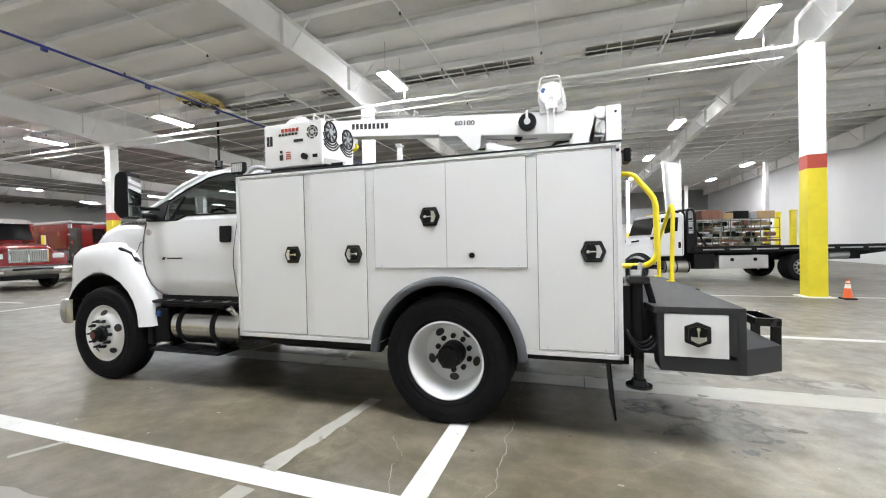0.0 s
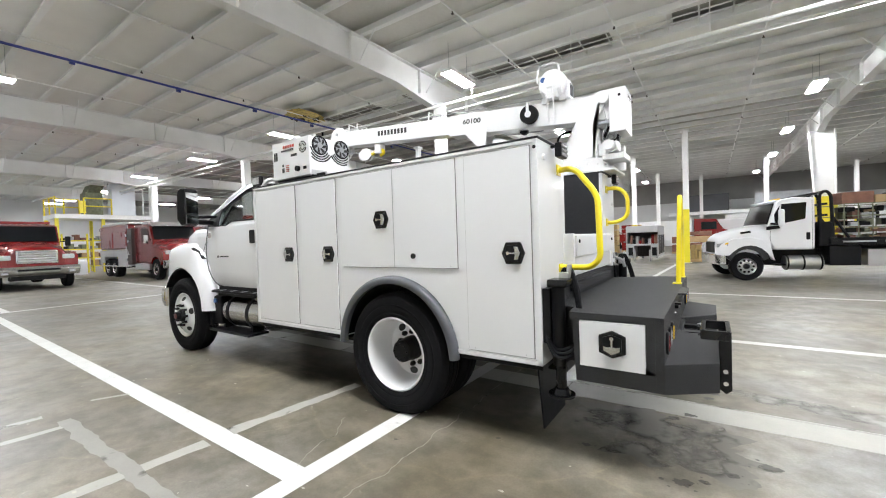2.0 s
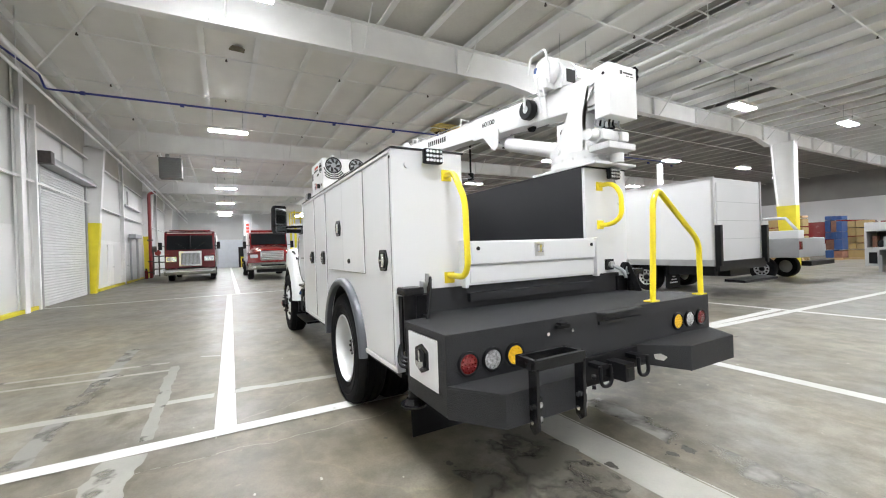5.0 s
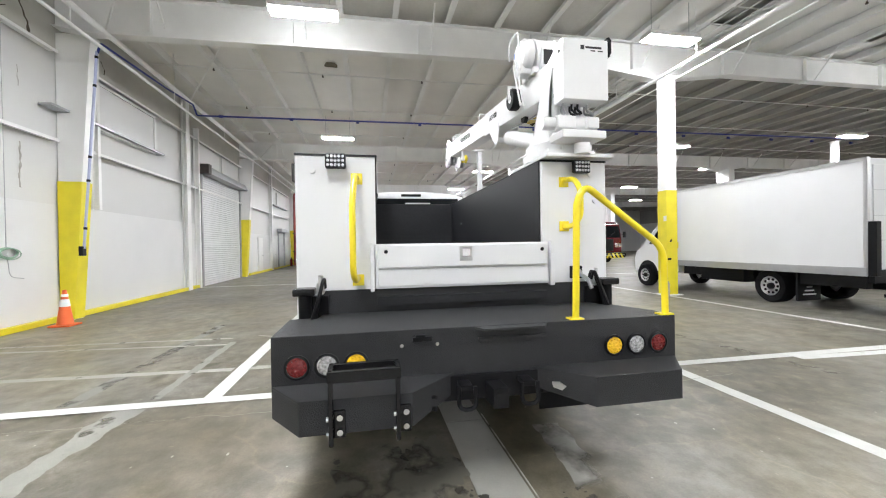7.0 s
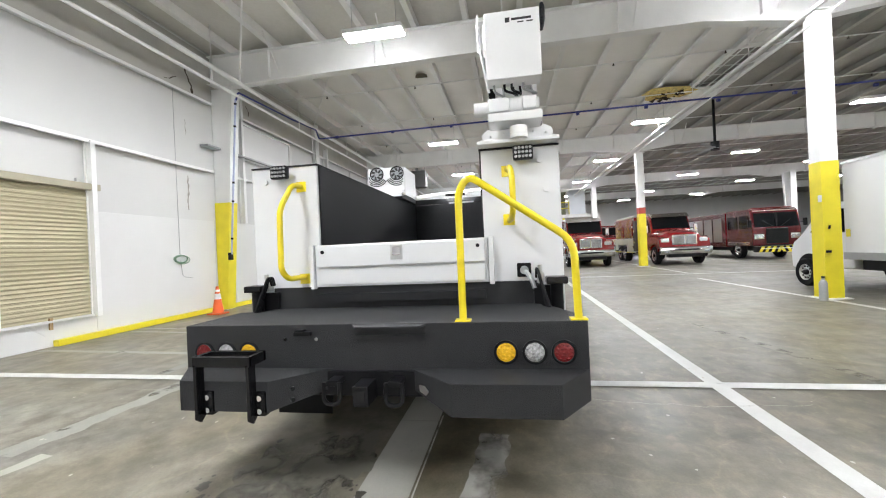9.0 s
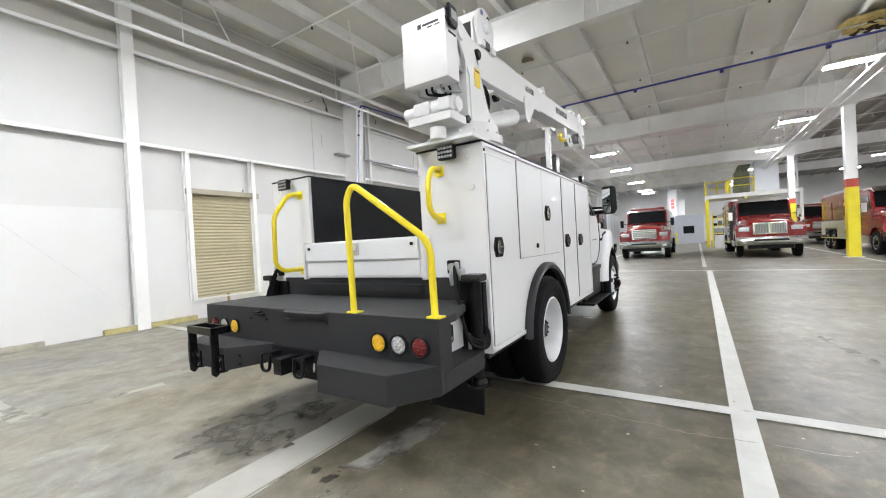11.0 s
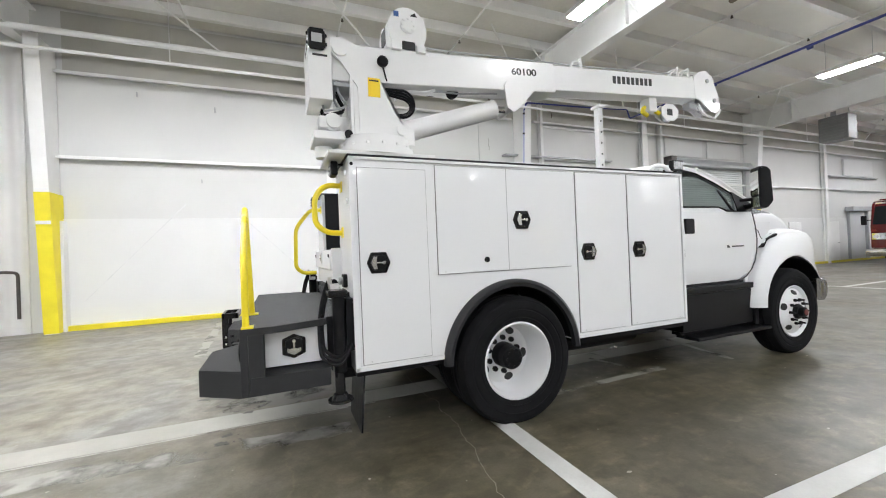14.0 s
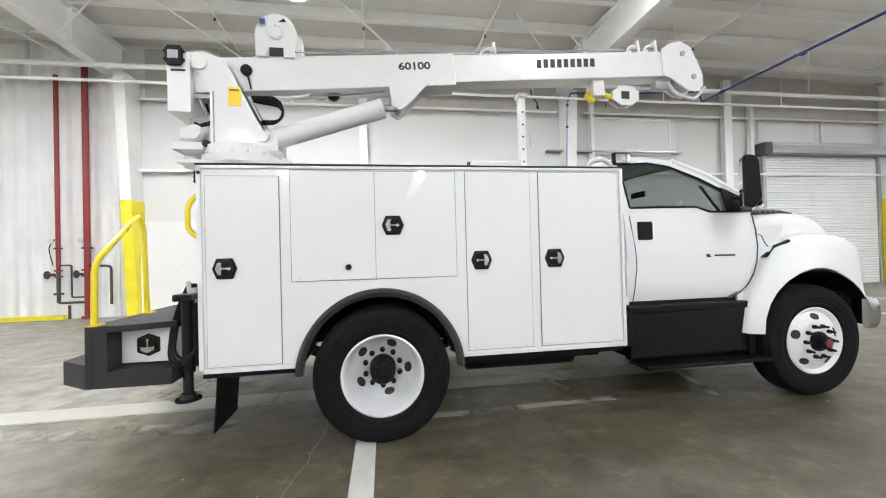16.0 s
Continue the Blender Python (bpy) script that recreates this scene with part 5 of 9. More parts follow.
def rear_wheel(x, s):
    z, c, q = 0.499, 1.085 if s < 0 else 1.115, -0.14
    w = part("rear_wheel", tyre(B(), (x, s * c, z), s), RUBBER, TRUCK, "black dual rear tyre")
    part("inner_tyre", tyre(B(), (x, s * (c - 0.3), z), s), RUBBER, w)
    bm = lathe(B(), [(0.302, 0.1), (0.312, 0.118), (0.3, 0.125), (0.288, 0.112), (0.275, 0.05), (0.265, q + 0.06), (0.245, q + 0.01), (0.2, q - 0.002), (0.13, q), (0.06, q), (0.06, q - 0.02), (0.26, q - 0.02), (0.295, q + 0.06)], (x, s * c, z), 56, True, s)
    rim = part("rim", bm, WHITE, w, "white deep-dished steel rim")
    for k in range(5):
        a = radians((40 if s > 0 else 54) + 72 * k)
        p = V(x + 0.205 * math.cos(a), s * (c + q + 0.002), z + 0.205 * math.sin(a))
        pts = [p + Matrix.Rotation(-a + math.pi / 2, 3, "Y") @ V(0.042 * math.cos(t), 0, 0.03 * math.sin(t)) for t in [i * math.pi / 8 for i in range(16)]]
        part("hand_hole", prism(B(), pts, (0, s * 0.006, 0)), SEAM, rim, "dark oval hand hole")
    bm = lathe(B(), [(0.105, q), (0.105, q + 0.06), (0.098, q + 0.08), (0.096, q + 0.1), (0.094, q + 0.165), (0.08, q + 0.18), (0.0005, q + 0.185)], (x, s * c, z), 32, False, s)
    for k in range(8):
        a = radians(45 * k)
        p = V(x + 0.065 * math.cos(a), s * (c + q + 0.18), z + 0.065 * math.sin(a))
        turned(bm, p, p + V(0, s * 0.014, 0), 0.01, seg=6)
    part("hub", bm, BLACK, w, "black axle hub")
    for k in range(10):
        a = radians(36 * k + 18)
        p = V(x + 0.143 * math.cos(a), s * (c + q), z + 0.143 * math.sin(a))
        part("wheel_nut", turned(turned(B(), p, p + V(0, s * 0.03, 0), 0.0225, seg=6), p + V(0, s * 0.03, 0), p + V(0, s * 0.045, 0), 0.012, seg=8), BLACK, rim)


def front_wheel(x, s):
    z, c = 0.508, 1.04
    w = part("front_wheel", tyre(B(), (x, s * c, z), s), RUBBER, TRUCK, "black front tyre")
    bm = lathe(B(), [(0.302, 0.1), (0.31, 0.118), (0.3, 0.124), (0.286, 0.108), (0.272, 0.092), (0.25, 0.1), (0.19, 0.135), (0.17, 0.14), (0.09, 0.14), (0.09, 0.1), (0.25, 0.06), (0.295, 0.06)], (x, s * c, z), 56, True, s)
    rim = part("rim", bm, WHITE, w, "white domed steel rim")
    for k in range(5):
        a = radians(90 + 72 * k)
        p = V(x + 0.225 * math.cos(a), s * (c + 0.114), z + 0.225 * math.sin(a))
        pts = [p + Matrix.Rotation(-a + math.pi / 2, 3, "Y") @ V(0.042 * math.cos(t), -s * 0.018 * math.sin(t), 0.028 * math.sin(t)) for t in [i * math.pi / 8 for i in range(16)]]
        part("hand_hole", prism(B(), pts, (0, s * 0.008, 0)), SEAM, rim, "dark oval hand hole")
    bm = lathe(B(), [(0.09, 0.1), (0.09, 0.16), (0.075, 0.18), (0.06, 0.182), (0.058, 0.225), (0.045, 0.232), (0.0005, 0.234)], (x, s * c, z), 32, False, s)
    part("hub", bm, BLACK, w, "black axle hub")
    part("hub_cap", lathe(B(), [(0.036, 0.228), (0.036, 0.24), (0.0005, 0.243)], (x, s * c, z), 20, False, s), mat("dull_red_enamel", (0.16, 0.03, 0.03), 0.4, vary=0.2), w, "dull red hub cap badge")
    for k in range(10):
        a = radians(36 * k)
        p = V(x + 0.143 * math.cos(a), s * (c + 0.136), z + 0.143 * math.sin(a))
        part("wheel_nut", turned(turned(B(), p, p + V(0, s * 0.03, 0), 0.019, seg=6), p + V(0, s * 0.03, 0), p + V(0, s * 0.065, 0), 0.011, seg=8), BLACK, rim)


for s in (-1, 1):
    rear_wheel(-1.255, s)
    front_wheel(-5.22, s)
# running gear under the chassis; muffler, tanks and sump added unseen to block light
part("muffler", turned(B(), (-4.3, 0.3, 0.5), (-3.3, 0.3, 0.5), 0.17, seg=20), mat("dull_brown_steel", (0.05, 0.045, 0.04), 0.6, 0.5, vary=0.3, scale=8), TRUCK, "dull steel muffler")
part("tail_pipe", tube(B(), bend([(-3.3, 0.3, 0.48), (-2.4, 0.55, 0.46), (-2.05, 0.6, 0.46), (-1.9, 0.6, 0.55)], 0.15), 0.05, 12), DARKPIPE, TRUCK, "dark exhaust tail pipe")
part("air_tank", turned(B(), (-3.2, -0.62, 0.5), (-2.1, -0.62, 0.5), 0.14, seg=20), BLACK, TRUCK, "black brake air tank")
part("air_tank", turned(B(), (-3.0, 0.72, 0.47), (-2.0, 0.72, 0.47), 0.12, seg=20), BLACK, TRUCK, "black brake air tank")
part("sump", bx(-5.0, -3.4, -0.34, 0.14, 0.3, 0.6, bevel=0.05), BLACK, TRUCK, "dark engine and gearbox sump")
part("battery_tray", bx(-4.5, -3.5, 0.2, 0.55, 0.42, 0.8, bevel=0.02), BLACK, TRUCK)
for s in (-1, 1):
    part("leaf_spring", tube(B(), bend([(-2.0, s * 0.5, 0.62), (-1.6, s * 0.5, 0.44), (-0.9, s * 0.5, 0.44), (-0.5, s * 0.5, 0.62)], 0.3), 0.05, 8), BLACK, TRUCK, "black leaf spring")
    part("leaf_spring", tube(B(), bend([(-5.85, s * 0.45, 0.6), (-5.4, s * 0.45, 0.43), (-5.0, s * 0.45, 0.43), (-4.6, s * 0.45, 0.6)], 0.3), 0.045, 8), BLACK, TRUCK, "black leaf spring")
bm = turned(B(), (-1.255, -0.6, 0.517), (-1.255, 0.6, 0.517), 0.09, seg=16)
turned(bm, (-1.4, 0, 0.517), (-1.05, 0, 0.517), 0.2, seg=18)
part("rear_axle", bm, BLACK, TRUCK, "black rear axle")
part("front_axle", turned(B(), (-5.22, -0.95, 0.48), (-5.22, 0.95, 0.48), 0.06, seg=12), BLACK, TRUCK)
for s in (-1, 1):
    part("chassis_rail", bx(-6.0, 0.7, s * 0.38, s * 0.46, 0.62, 0.88), BLACK, TRUCK, "black chassis rail")
# pans and trays added, mostly unseen, to cut bounce light beneath the truck
part("under_tray", bx(-3.27, -1.9, -1.16, 1.16, 0.545, 0.588), BLACK, TRUCK, "black pan added under the body to block light")
part("under_tray", bx(-3.2, -2.0, -0.9, 0.9, 0.45, 0.54), BLACK, TRUCK, "dark under-body tray")
part("gearbox", bx(-4.6, -3.3, -0.5, 0.5, 0.42, 0.95), BLACK, TRUCK)
part("rear_tray", bx(-0.62, 0.02, -1.16, 1.16, 0.55, 0.588), BLACK, TRUCK)
part("rear_tray", bx(-0.5, 0.1, -0.9, 0.9, 0.48, 0.545), BLACK, TRUCK)
part("cross_member", bx(-0.1, 0.1, -1.0, 1.0, 0.58, 0.9), BLACK, TRUCK)
part("drive_shaft", turned(B(), (-4.5, 0, 0.62), (-1.3, 0, 0.52), 0.05, seg=12), BLACK, TRUCK)


# cab
def lean(y, z):
    return y - 0.36 * max(0, z - 1.72)


def side_pt(x, z, s, out=1.0):
    return (x, s * lean(out, z), z)


low = [(-3.42, 0.93), (-3.42, 1.72), (-4.73, 1.70), (-4.765, 1.4), (-4.72, 1.15), (-4.6, 0.99), (-4.45, 0.91)]
win = [(-3.50, 1.775), (-3.5, 2.0), (-3.505, 2.2), (-3.8, 2.22), (-4.02, 2.185), (-4.3, 2.065), (-4.56, 1.92), (-4.49, 1.73), (-4.3, 1.732), (-4.18, 1.78)]
out = [(-3.42, 1.72), (-3.42, 2.0), (-3.44, 2.25), (-3.75, 2.285), (-4.06, 2.25), (-4.37, 2.11), (-4.85, 1.80), (-4.73, 1.70), (-4.3, 1.70), (-4.18, 1.72)]
cabin = part("cab", bx(-4.82, -3.42, -0.96, 0.96, 0.82, 0.92, bevel=0.02), BLACK, TRUCK, "white two-door cab")
for s in (-1, 1):
    d = B()
    # body side below the glass, bulging a little
    rows = []
    for k in range(9):
        z = 0.91 + (1.72 - 0.91) * k / 8
        rows.append(z)
    def edge(z):
        pts = low[2:]
        for (x0, z0), (x1, z1) in zip(pts, pts[1:]):
            if min(z0, z1) <= z <= max(z0, z1) and z0 != z1:
                return x0 + (x1 - x0) * (z - z0) / (z1 - z0)
        return -4.45 if z < 1 else -4.73
    grid_v = []
    for z in rows:
        xe = edge(z)
        bul = 1.0 + 0.03 * math.sin(math.pi * (z - 0.85) / 0.95) - (0.03 if z < 0.95 else 0) - (0.012 if 1.2 < z < 1.26 else 0)
        grid_v.append([d.verts.new((-3.42 + (xe + 3.42) * i / 10, s * bul, z)) for i in range(11)])
    for a, b in zip(grid_v, grid_v[1:]):
        for i in range(10):
            d.faces.new((a[i], a[i + 1], b[i + 1], b[i]))
    ext = bmesh.ops.extrude_face_region(d, geom=d.faces[:])
    bmesh.ops.translate(d, verts=[v for v in ext["geom"] if isinstance(v, bmesh.types.BMVert)], vec=(0, -s * 0.05, 0))
    door = part("cab_door", d, WHITE, cabin, "white cab door", sharp=50)
    f = B()
    o1 = [f.verts.new(side_pt(x, z, s, 1.0)) for x, z in out]
    w1 = [f.verts.new(side_pt(x, z, s, 1.0)) for x, z in win]
    for i in range(len(out)):
        j = (i + 1) % len(out)
        f.faces.new((o1[i], o1[j], w1[j], w1[i]))
    ext = bmesh.ops.extrude_face_region(f, geom=f.faces[:])
    bmesh.ops.translate(f, verts=[v for v in ext["geom"] if isinstance(v, bmesh.types.BMVert)], vec=(0, -s * 0.05, 0))
    part("window_surround", f, WHITE, cabin, "", 50)
    seal = tube(B(), [side_pt(x, z, s, 1.004) for x, z in win + win[:1]], 0.01, 6)
    part("window_seal", seal, BLACK, door)
    part("side_window", prism(B(), [side_pt(x, z, s, 0.98) for x, z in win], (0, -s * 0.006, 0)), TINT, door, "tinted side window")
    part("quarter_divider", tube(B(), [side_pt(-4.42, 1.72, s, 0.995), side_pt(-4.3, 1.99, s, 0.995)], 0.014, 6), BLACK, door)
    part("door_handle", bx(-3.68, -3.54, s * 1.01, s * 1.045, 1.48, 1.645, bevel=0.012), BLACK, door, "black pull door handle")
    seam = tube(B(), [(x, s * (1.008 + 0.03 * math.sin(math.pi * (z - 0.85) / 0.95)), z) for x, z in ((-4.735, 1.7), (-4.76, 1.55), (-4.768, 1.4), (-4.755, 1.26), (-4.72, 1.14), (-4.66, 1.04), (-4.57, 0.965), (-4.46, 0.925))], 0.0065, 6)
    part("door_gap", seam, HAIRLINE, door)
    seam = tube(B(), [(x, s * 1.004 + s * 0.026 * math.sin(math.pi * (z - 0.85) / 0.95), z) for x, z in ((-3.47, 1.7), (-3.51, 1.4), (-3.52, 1.25), (-3.5, 1.05), (-3.48, 0.93))], 0.004, 6)
    part("door_gap", seam, HAIRLINE, door)
    bm = bx(-4.42, -4.2, s * 1.024, s * 1.031, 1.314, 1.33) if s < 0 else bx(-4.53, -4.31, s * 1.024, s * 1.031, 1.314, 1.33)
    xb = -4.5 if s < 0 else -4.28
    prism(bm, [(xb, s * 1.024, 1.308), (xb + 0.05, s * 1.024, 1.308), (xb + 0.06, s * 1.024, 1.336), (xb + 0.025, s * 1.024, 1.338)], (0, s * 0.007, 0))
    part("door_badge", bm, INK, door, "small dark badge")
    if s < 0:
        part("round_sticker", turned(B(), (-4.685, s * 1.005, 1.61), (-4.685, s * 1.03, 1.61), 0.036, seg=20), mat("pinkish_grey_enamel", (0.42, 0.36, 0.36), 0.4, vary=0.2, scale=30), door, "small round pinkish sticker")
    part("step_sill", bx(-4.6, -3.42, s * 0.9, s * 0.985, 0.86, 0.93, bevel=0.01), BLACK, cabin)

# roof, windscreen, rear wall
roof = B()
secs = []
for x, z in ((-3.42, 2.2), (-3.44, 2.28), (-3.55, 2.315), (-3.75, 2.325), (-4.04, 2.285), (-4.17, 2.235)):
    h = lean(1.0, min(z, 2.25))
    secs.append([(x, h * math.sin(radians(a)) / math.sin(radians(70)), z - 0.05 + 0.1 * (math.cos(radians(a)) - math.cos(radians(70)))) for a in range(-70, 71, 10)])
vs = [[roof.verts.new(p) for p in r] for r in secs]
for a, b in zip(vs, vs[1:]):
    for i in range(len(a) - 1):
        roof.faces.new((a[i], a[i + 1], b[i + 1], b[i]))
ext = bmesh.ops.extrude_face_region(roof, geom=roof.faces[:])
bmesh.ops.translate(roof, verts=[v for v in ext["geom"] if isinstance(v, bmesh.types.BMVert)], vec=(0, 0, -0.03))
rf = part("roof", roof, WHITE, cabin, "white cab roof", 60)
part("brake_light", bx(-3.43, -3.405, -0.16, 0.16, 2.235, 2.275, bevel=0.008), BLACK, rf, "dark high brake light")
bm = prism(B(), [(-3.44, -0.84, 2.235), (-3.44, 0.84, 2.235), (-3.4, 0.97, 1.72), (-3.4, -0.97, 1.72)], (0.03, 0, 0))
part("rear_window", prism(B(), [(-3.395, -0.76, 2.2), (-3.395, 0.76, 2.2), (-3.37, 0.86, 1.75), (-3.37, -0.86, 1.75)], (0.012, 0, 0)), DARKGLASS, cabin, "dark rear window")
# pale strip laid over the rear window
part("window_plate", bx(-3.358, -3.352, -0.1, 0.3, 2.08, 2.13), ALU, cabin, "pale strip on the rear window")
part("rear_wall", bm, WHITE, cabin)
part("rear_wall", bx(-3.45, -3.405, -1.0, 1.0, 0.9, 1.73), WHITE, cabin)
part("windscreen", prism(B(), [(-4.14, -0.78, 2.22), (-4.14, 0.78, 2.22), (-4.93, 0.93, 1.76), (-4.93, -0.93, 1.76)], (0.01, 0, -0.012)), TINT, cabin, "raked windscreen")
for s in (-1, 1):
    part("pillar", tube(B(), [side_pt(-4.08, 2.24, s, 0.98), side_pt(-4.4, 2.1, s, 0.985), side_pt(-4.9, 1.77, s, 0.985)], 0.035, 8), WHITE, cabin)
# interior
part("dashboard", bx(-4.85, -4.5, -0.93, 0.93, 1.4, 1.74, bevel=0.05), BLACK, cabin, "dark dashboard")
bm = B()
for i in range(24):
    a, b = 2 * math.pi * i / 24, 2 * math.pi * (i + 1) / 24
    f = lambda t: (-4.38 + 0.06 * math.sin(t), -0.42 + 0.19 * math.cos(t), 1.72 + 0.17 * math.sin(t))
    tube(bm, [f(a), f(b)], 0.016, 6)
tube(bm, [(-4.5, -0.42, 1.66), (-4.38, -0.42, 1.72)], 0.03, 8)
tube(bm, [(-4.38, -0.6, 1.72), (-4.38, -0.24, 1.72)], 0.014, 6)
part("steering_wheel", bm, BLACK, cabin, "black steering wheel")
for y in (-0.45, 0.45):
    st = part("seat", bx(-4.15, -3.65, y - 0.25, y + 0.25, 1.2, 1.4, bevel=0.05), GREYM, cabin, "grey cab seat")
    part("seat_back", bx(-3.72, -3.56, y - 0.24, y + 0.24, 1.35, 1.95, bevel=0.05), GREYM, st)
    part("headrest", bx(-3.7, -3.6, y - 0.13, y + 0.13, 1.98, 2.14, bevel=0.03), GREYM, st)
part("cabin_mirror", bx(-4.3, -4.27, -0.12, 0.12, 2.0, 2.07, bevel=0.01), BLACK, cabin)

# hood and wings
hood = B()
secs = []
HOOD = ((-4.74, 0.985, 1.78, 1.5), (-4.95, 0.97, 1.81, 1.5), (-5.2, 0.94, 1.835, 1.49), (-5.45, 0.905, 1.82, 1.46), (-5.68, 0.87, 1.76, 1.4), (-5.86, 0.83, 1.67, 1.3), (-5.97, 0.78, 1.55, 1.2), (-6.03, 0.72, 1.38, 1.1))


def on_hood(x, a, lift=0.0):
    """A point of the hood's skin at x, a degrees round from its crest."""
    for (x0, h0, t0, s0), (x1, h1, t1, s1) in zip(HOOD, HOOD[1:]):
        if x1 <= x <= x0:
            f = (x - x0) / (x1 - x0)
            h, t, z = h0 + (h1 - h0) * f, t0 + (t1 - t0) * f, s0 + (s1 - s0) * f
    c, q = math.sin(radians(a)), max(0.0, math.cos(radians(a)))
    return (x, h * c + lift * c, z + (t - z) * q ** 0.33 + lift * q)


for x, hw, zt, zs in HOOD:
    secs.append([(x, -hw, zs - 0.3)] + [on_hood(x, a) for a in range(-90, 91, 6)] + [(x, hw, zs - 0.3)])
loft(hood, secs)
hd = part("hood", hood, WHITE, TRUCK, "white sloping hood", 60)
part("grille", bx(-6.07, -6.03, -0.6, 0.6, 0.95, 1.33, bevel=0.02), BLACK, hd, "black front grille")
for i in range(4):
    part("grille_bar", bx(-6.085, -6.065, -0.58, 0.58, 1.0 + 0.08 * i, 1.03 + 0.08 * i, bevel=0.006), CHROME, hd)
for s in (-1, 1):
    vents = [(-4.8, 58, 72), (-4.95, 56, 73), (-5.1, 58, 73), (-5.25, 63, 73), (-5.36, 69, 71.5)]
    rings = [[on_hood(x, s * a0, 0.008), on_hood(x, s * (a0 + a1) / 2, 0.008), on_hood(x, s * a1, 0.008), on_hood(x, s * a1, -0.01), on_hood(x, s * a0, -0.01)] for x, a0, a1 in vents]
    hv = part("hood_vent", loft(B(), rings), BLACK, hd, "black slatted hood vent", 60)
    for k in range(4):
        x = -4.93 - 0.07 * k
        part("vent_slat", tube(B(), [on_hood(x, s * 61, 0.012), on_hood(x - 0.035, s * 66, 0.012), on_hood(x, s * 70, 0.012)], 0.005, 6), GREYM, hv)
    outer = [(-4.545, 0.6), (-4.6, 0.9), (-4.76, 1.2), (-4.92, 1.42), (-5.1, 1.49), (-5.35, 1.515), (-5.58, 1.51), (-5.76, 1.48), (-5.9, 1.4), (-5.955, 1.26), (-5.96, 1.08), (-5.92, 0.92)]
    inner = [(-5.3 + (x + 5.3) * 1.13, z) for x, z in arc(-5.3, 0.62, 0.555, -2, 152, 11)]
    narrow = (1, 1, 1, 1, 1, 1, 0.995, 0.985, 0.97, 0.955, 0.95, 0.96)
    f = B()
    rings = []
    for (a, b), (c, e), k in zip(outer, inner, narrow):
        mx, mz = a * 0.86 + c * 0.14, b * 0.86 + e * 0.14
        nx, nz = a * 0.55 + c * 0.45, b * 0.55 + e * 0.45
        rings.append([(a, s * 0.6, b), (a, s * 0.96 * k, b), (mx * 0.5 + a * 0.5, s * 1.06 * k, mz * 0.5 + b * 0.5), (mx, s * 1.105 * k, mz), (nx, s * 1.14 * k, nz), (c * 0.9 + nx * 0.1, s * 1.175 * k, e * 0.9 + nz * 0.1), (c, s * 1.17 * k, e), (c, s * 1.13 * k, e), (c, s * 0.6, e)])
    loft(f, rings)
    wg = part("front_wing", f, WHITE, TRUCK, "white flared front wing", 70)
    part("wing_liner", loft(B(), [[(x, s * 1.13, z - 0.006), (x, s * 0.5, z - 0.006), (x, s * 0.5, z - 0.02), (x, s * 1.13, z - 0.02)] for x, z in [(-5.3 + (x + 5.3) * 1.13, z) for x, z in arc(-5.3, 0.62, 0.555, -2, 152, 14)]]), BLACK, wg, "black wheel arch liner")
    part("wing_inner", bx(-5.85, -4.7, s * 0.45, s * 0.52, 0.5, 1.4), BLACK, wg)
    hl = part("headlamp", prism(B(), [(-5.86, s * 1.02, 1.05), (-6.02, s * 0.92, 1.05), (-6.06, s * 0.68, 1.05), (-5.95, s * 0.66, 1.05)], (0.0, 0, 0.33), bevel=0.02), HEAD, wg, "clear stacked headlamp")
    part("lamp_bezel", prism(B(), [(-5.862, s * 1.03, 1.2), (-6.025, s * 0.93, 1.2), (-6.03, s * 0.9, 1.2), (-5.87, s * 1.0, 1.2)], (0, 0, 0.03)), GREYM, hl)
    part("side_vent", prism(B(), [(-4.8, s * 1.02, 1.29), (-4.9, s * 1.045, 1.295), (-4.96, s * 1.06, 1.36), (-5.07, s * 1.06, 1.425), (-5.06, s * 1.06, 1.455), (-4.92, s * 1.045, 1.4), (-4.88, s * 1.03, 1.345)], (0, s * 0.035, 0), bevel=0.004), BLACK, wg, "black side vent badge")
    part("side_marker", turned(B(), (-5.12, s * 1.06, 1.37), (-5.12, s * 1.09, 1.37), 0.016, seg=12), AMBER, wg)
    part("wing_gap", tube(B(), [(-5.056, s * 1.025, 1.456), (-5.03, s * 1.098, 1.36), (-5.024, s * 1.132, 1.305), (-5.05, s * 1.149, 1.24), (-5.073, s * 1.161, 1.184), (-5.092, s * 1.169, 1.147)], 0.005, 6), SEAM, wg)
    part("wing_filler", prism(B(), [(-4.745, s * 0.88, 1.6), (-4.77, s * 0.88, 1.4), (-4.73, s * 0.88, 1.15), (-4.56, s * 0.88, 0.95), (-4.58, s * 0.88, 0.62), (-4.74, s * 0.88, 0.62), (-5.0, s * 0.88, 1.3), (-5.1, s * 0.88, 1.6)], (0, s * 0.125, 0)), WHITE, wg)
    part("cowl_line", tube(B(), [(-4.76, s * 1.008, 1.52), (-4.84, s * 1.01, 1.5), (-4.88, s * 1.012, 1.42), (-4.92, s * 1.015, 1.38)], 0.004, 6), SEAM, wg)
    part("mud_guard", bx(-4.67, -4.6, s * 0.75, s * 1.08, 0.4, 0.62, bevel=0.01), BLACK, wg)
    # mirror on its arm; the far one is turned in towards the driver
    m = pose(-4.47 if s < 0 else -4.44, -1.36 if s < 0 else 1.27, 0, 0, 0, 22 if s < 0 else -38)

    def turned_in(bm):
        bmesh.ops.transform(bm, matrix=m, verts=bm.verts[:])
        return bm

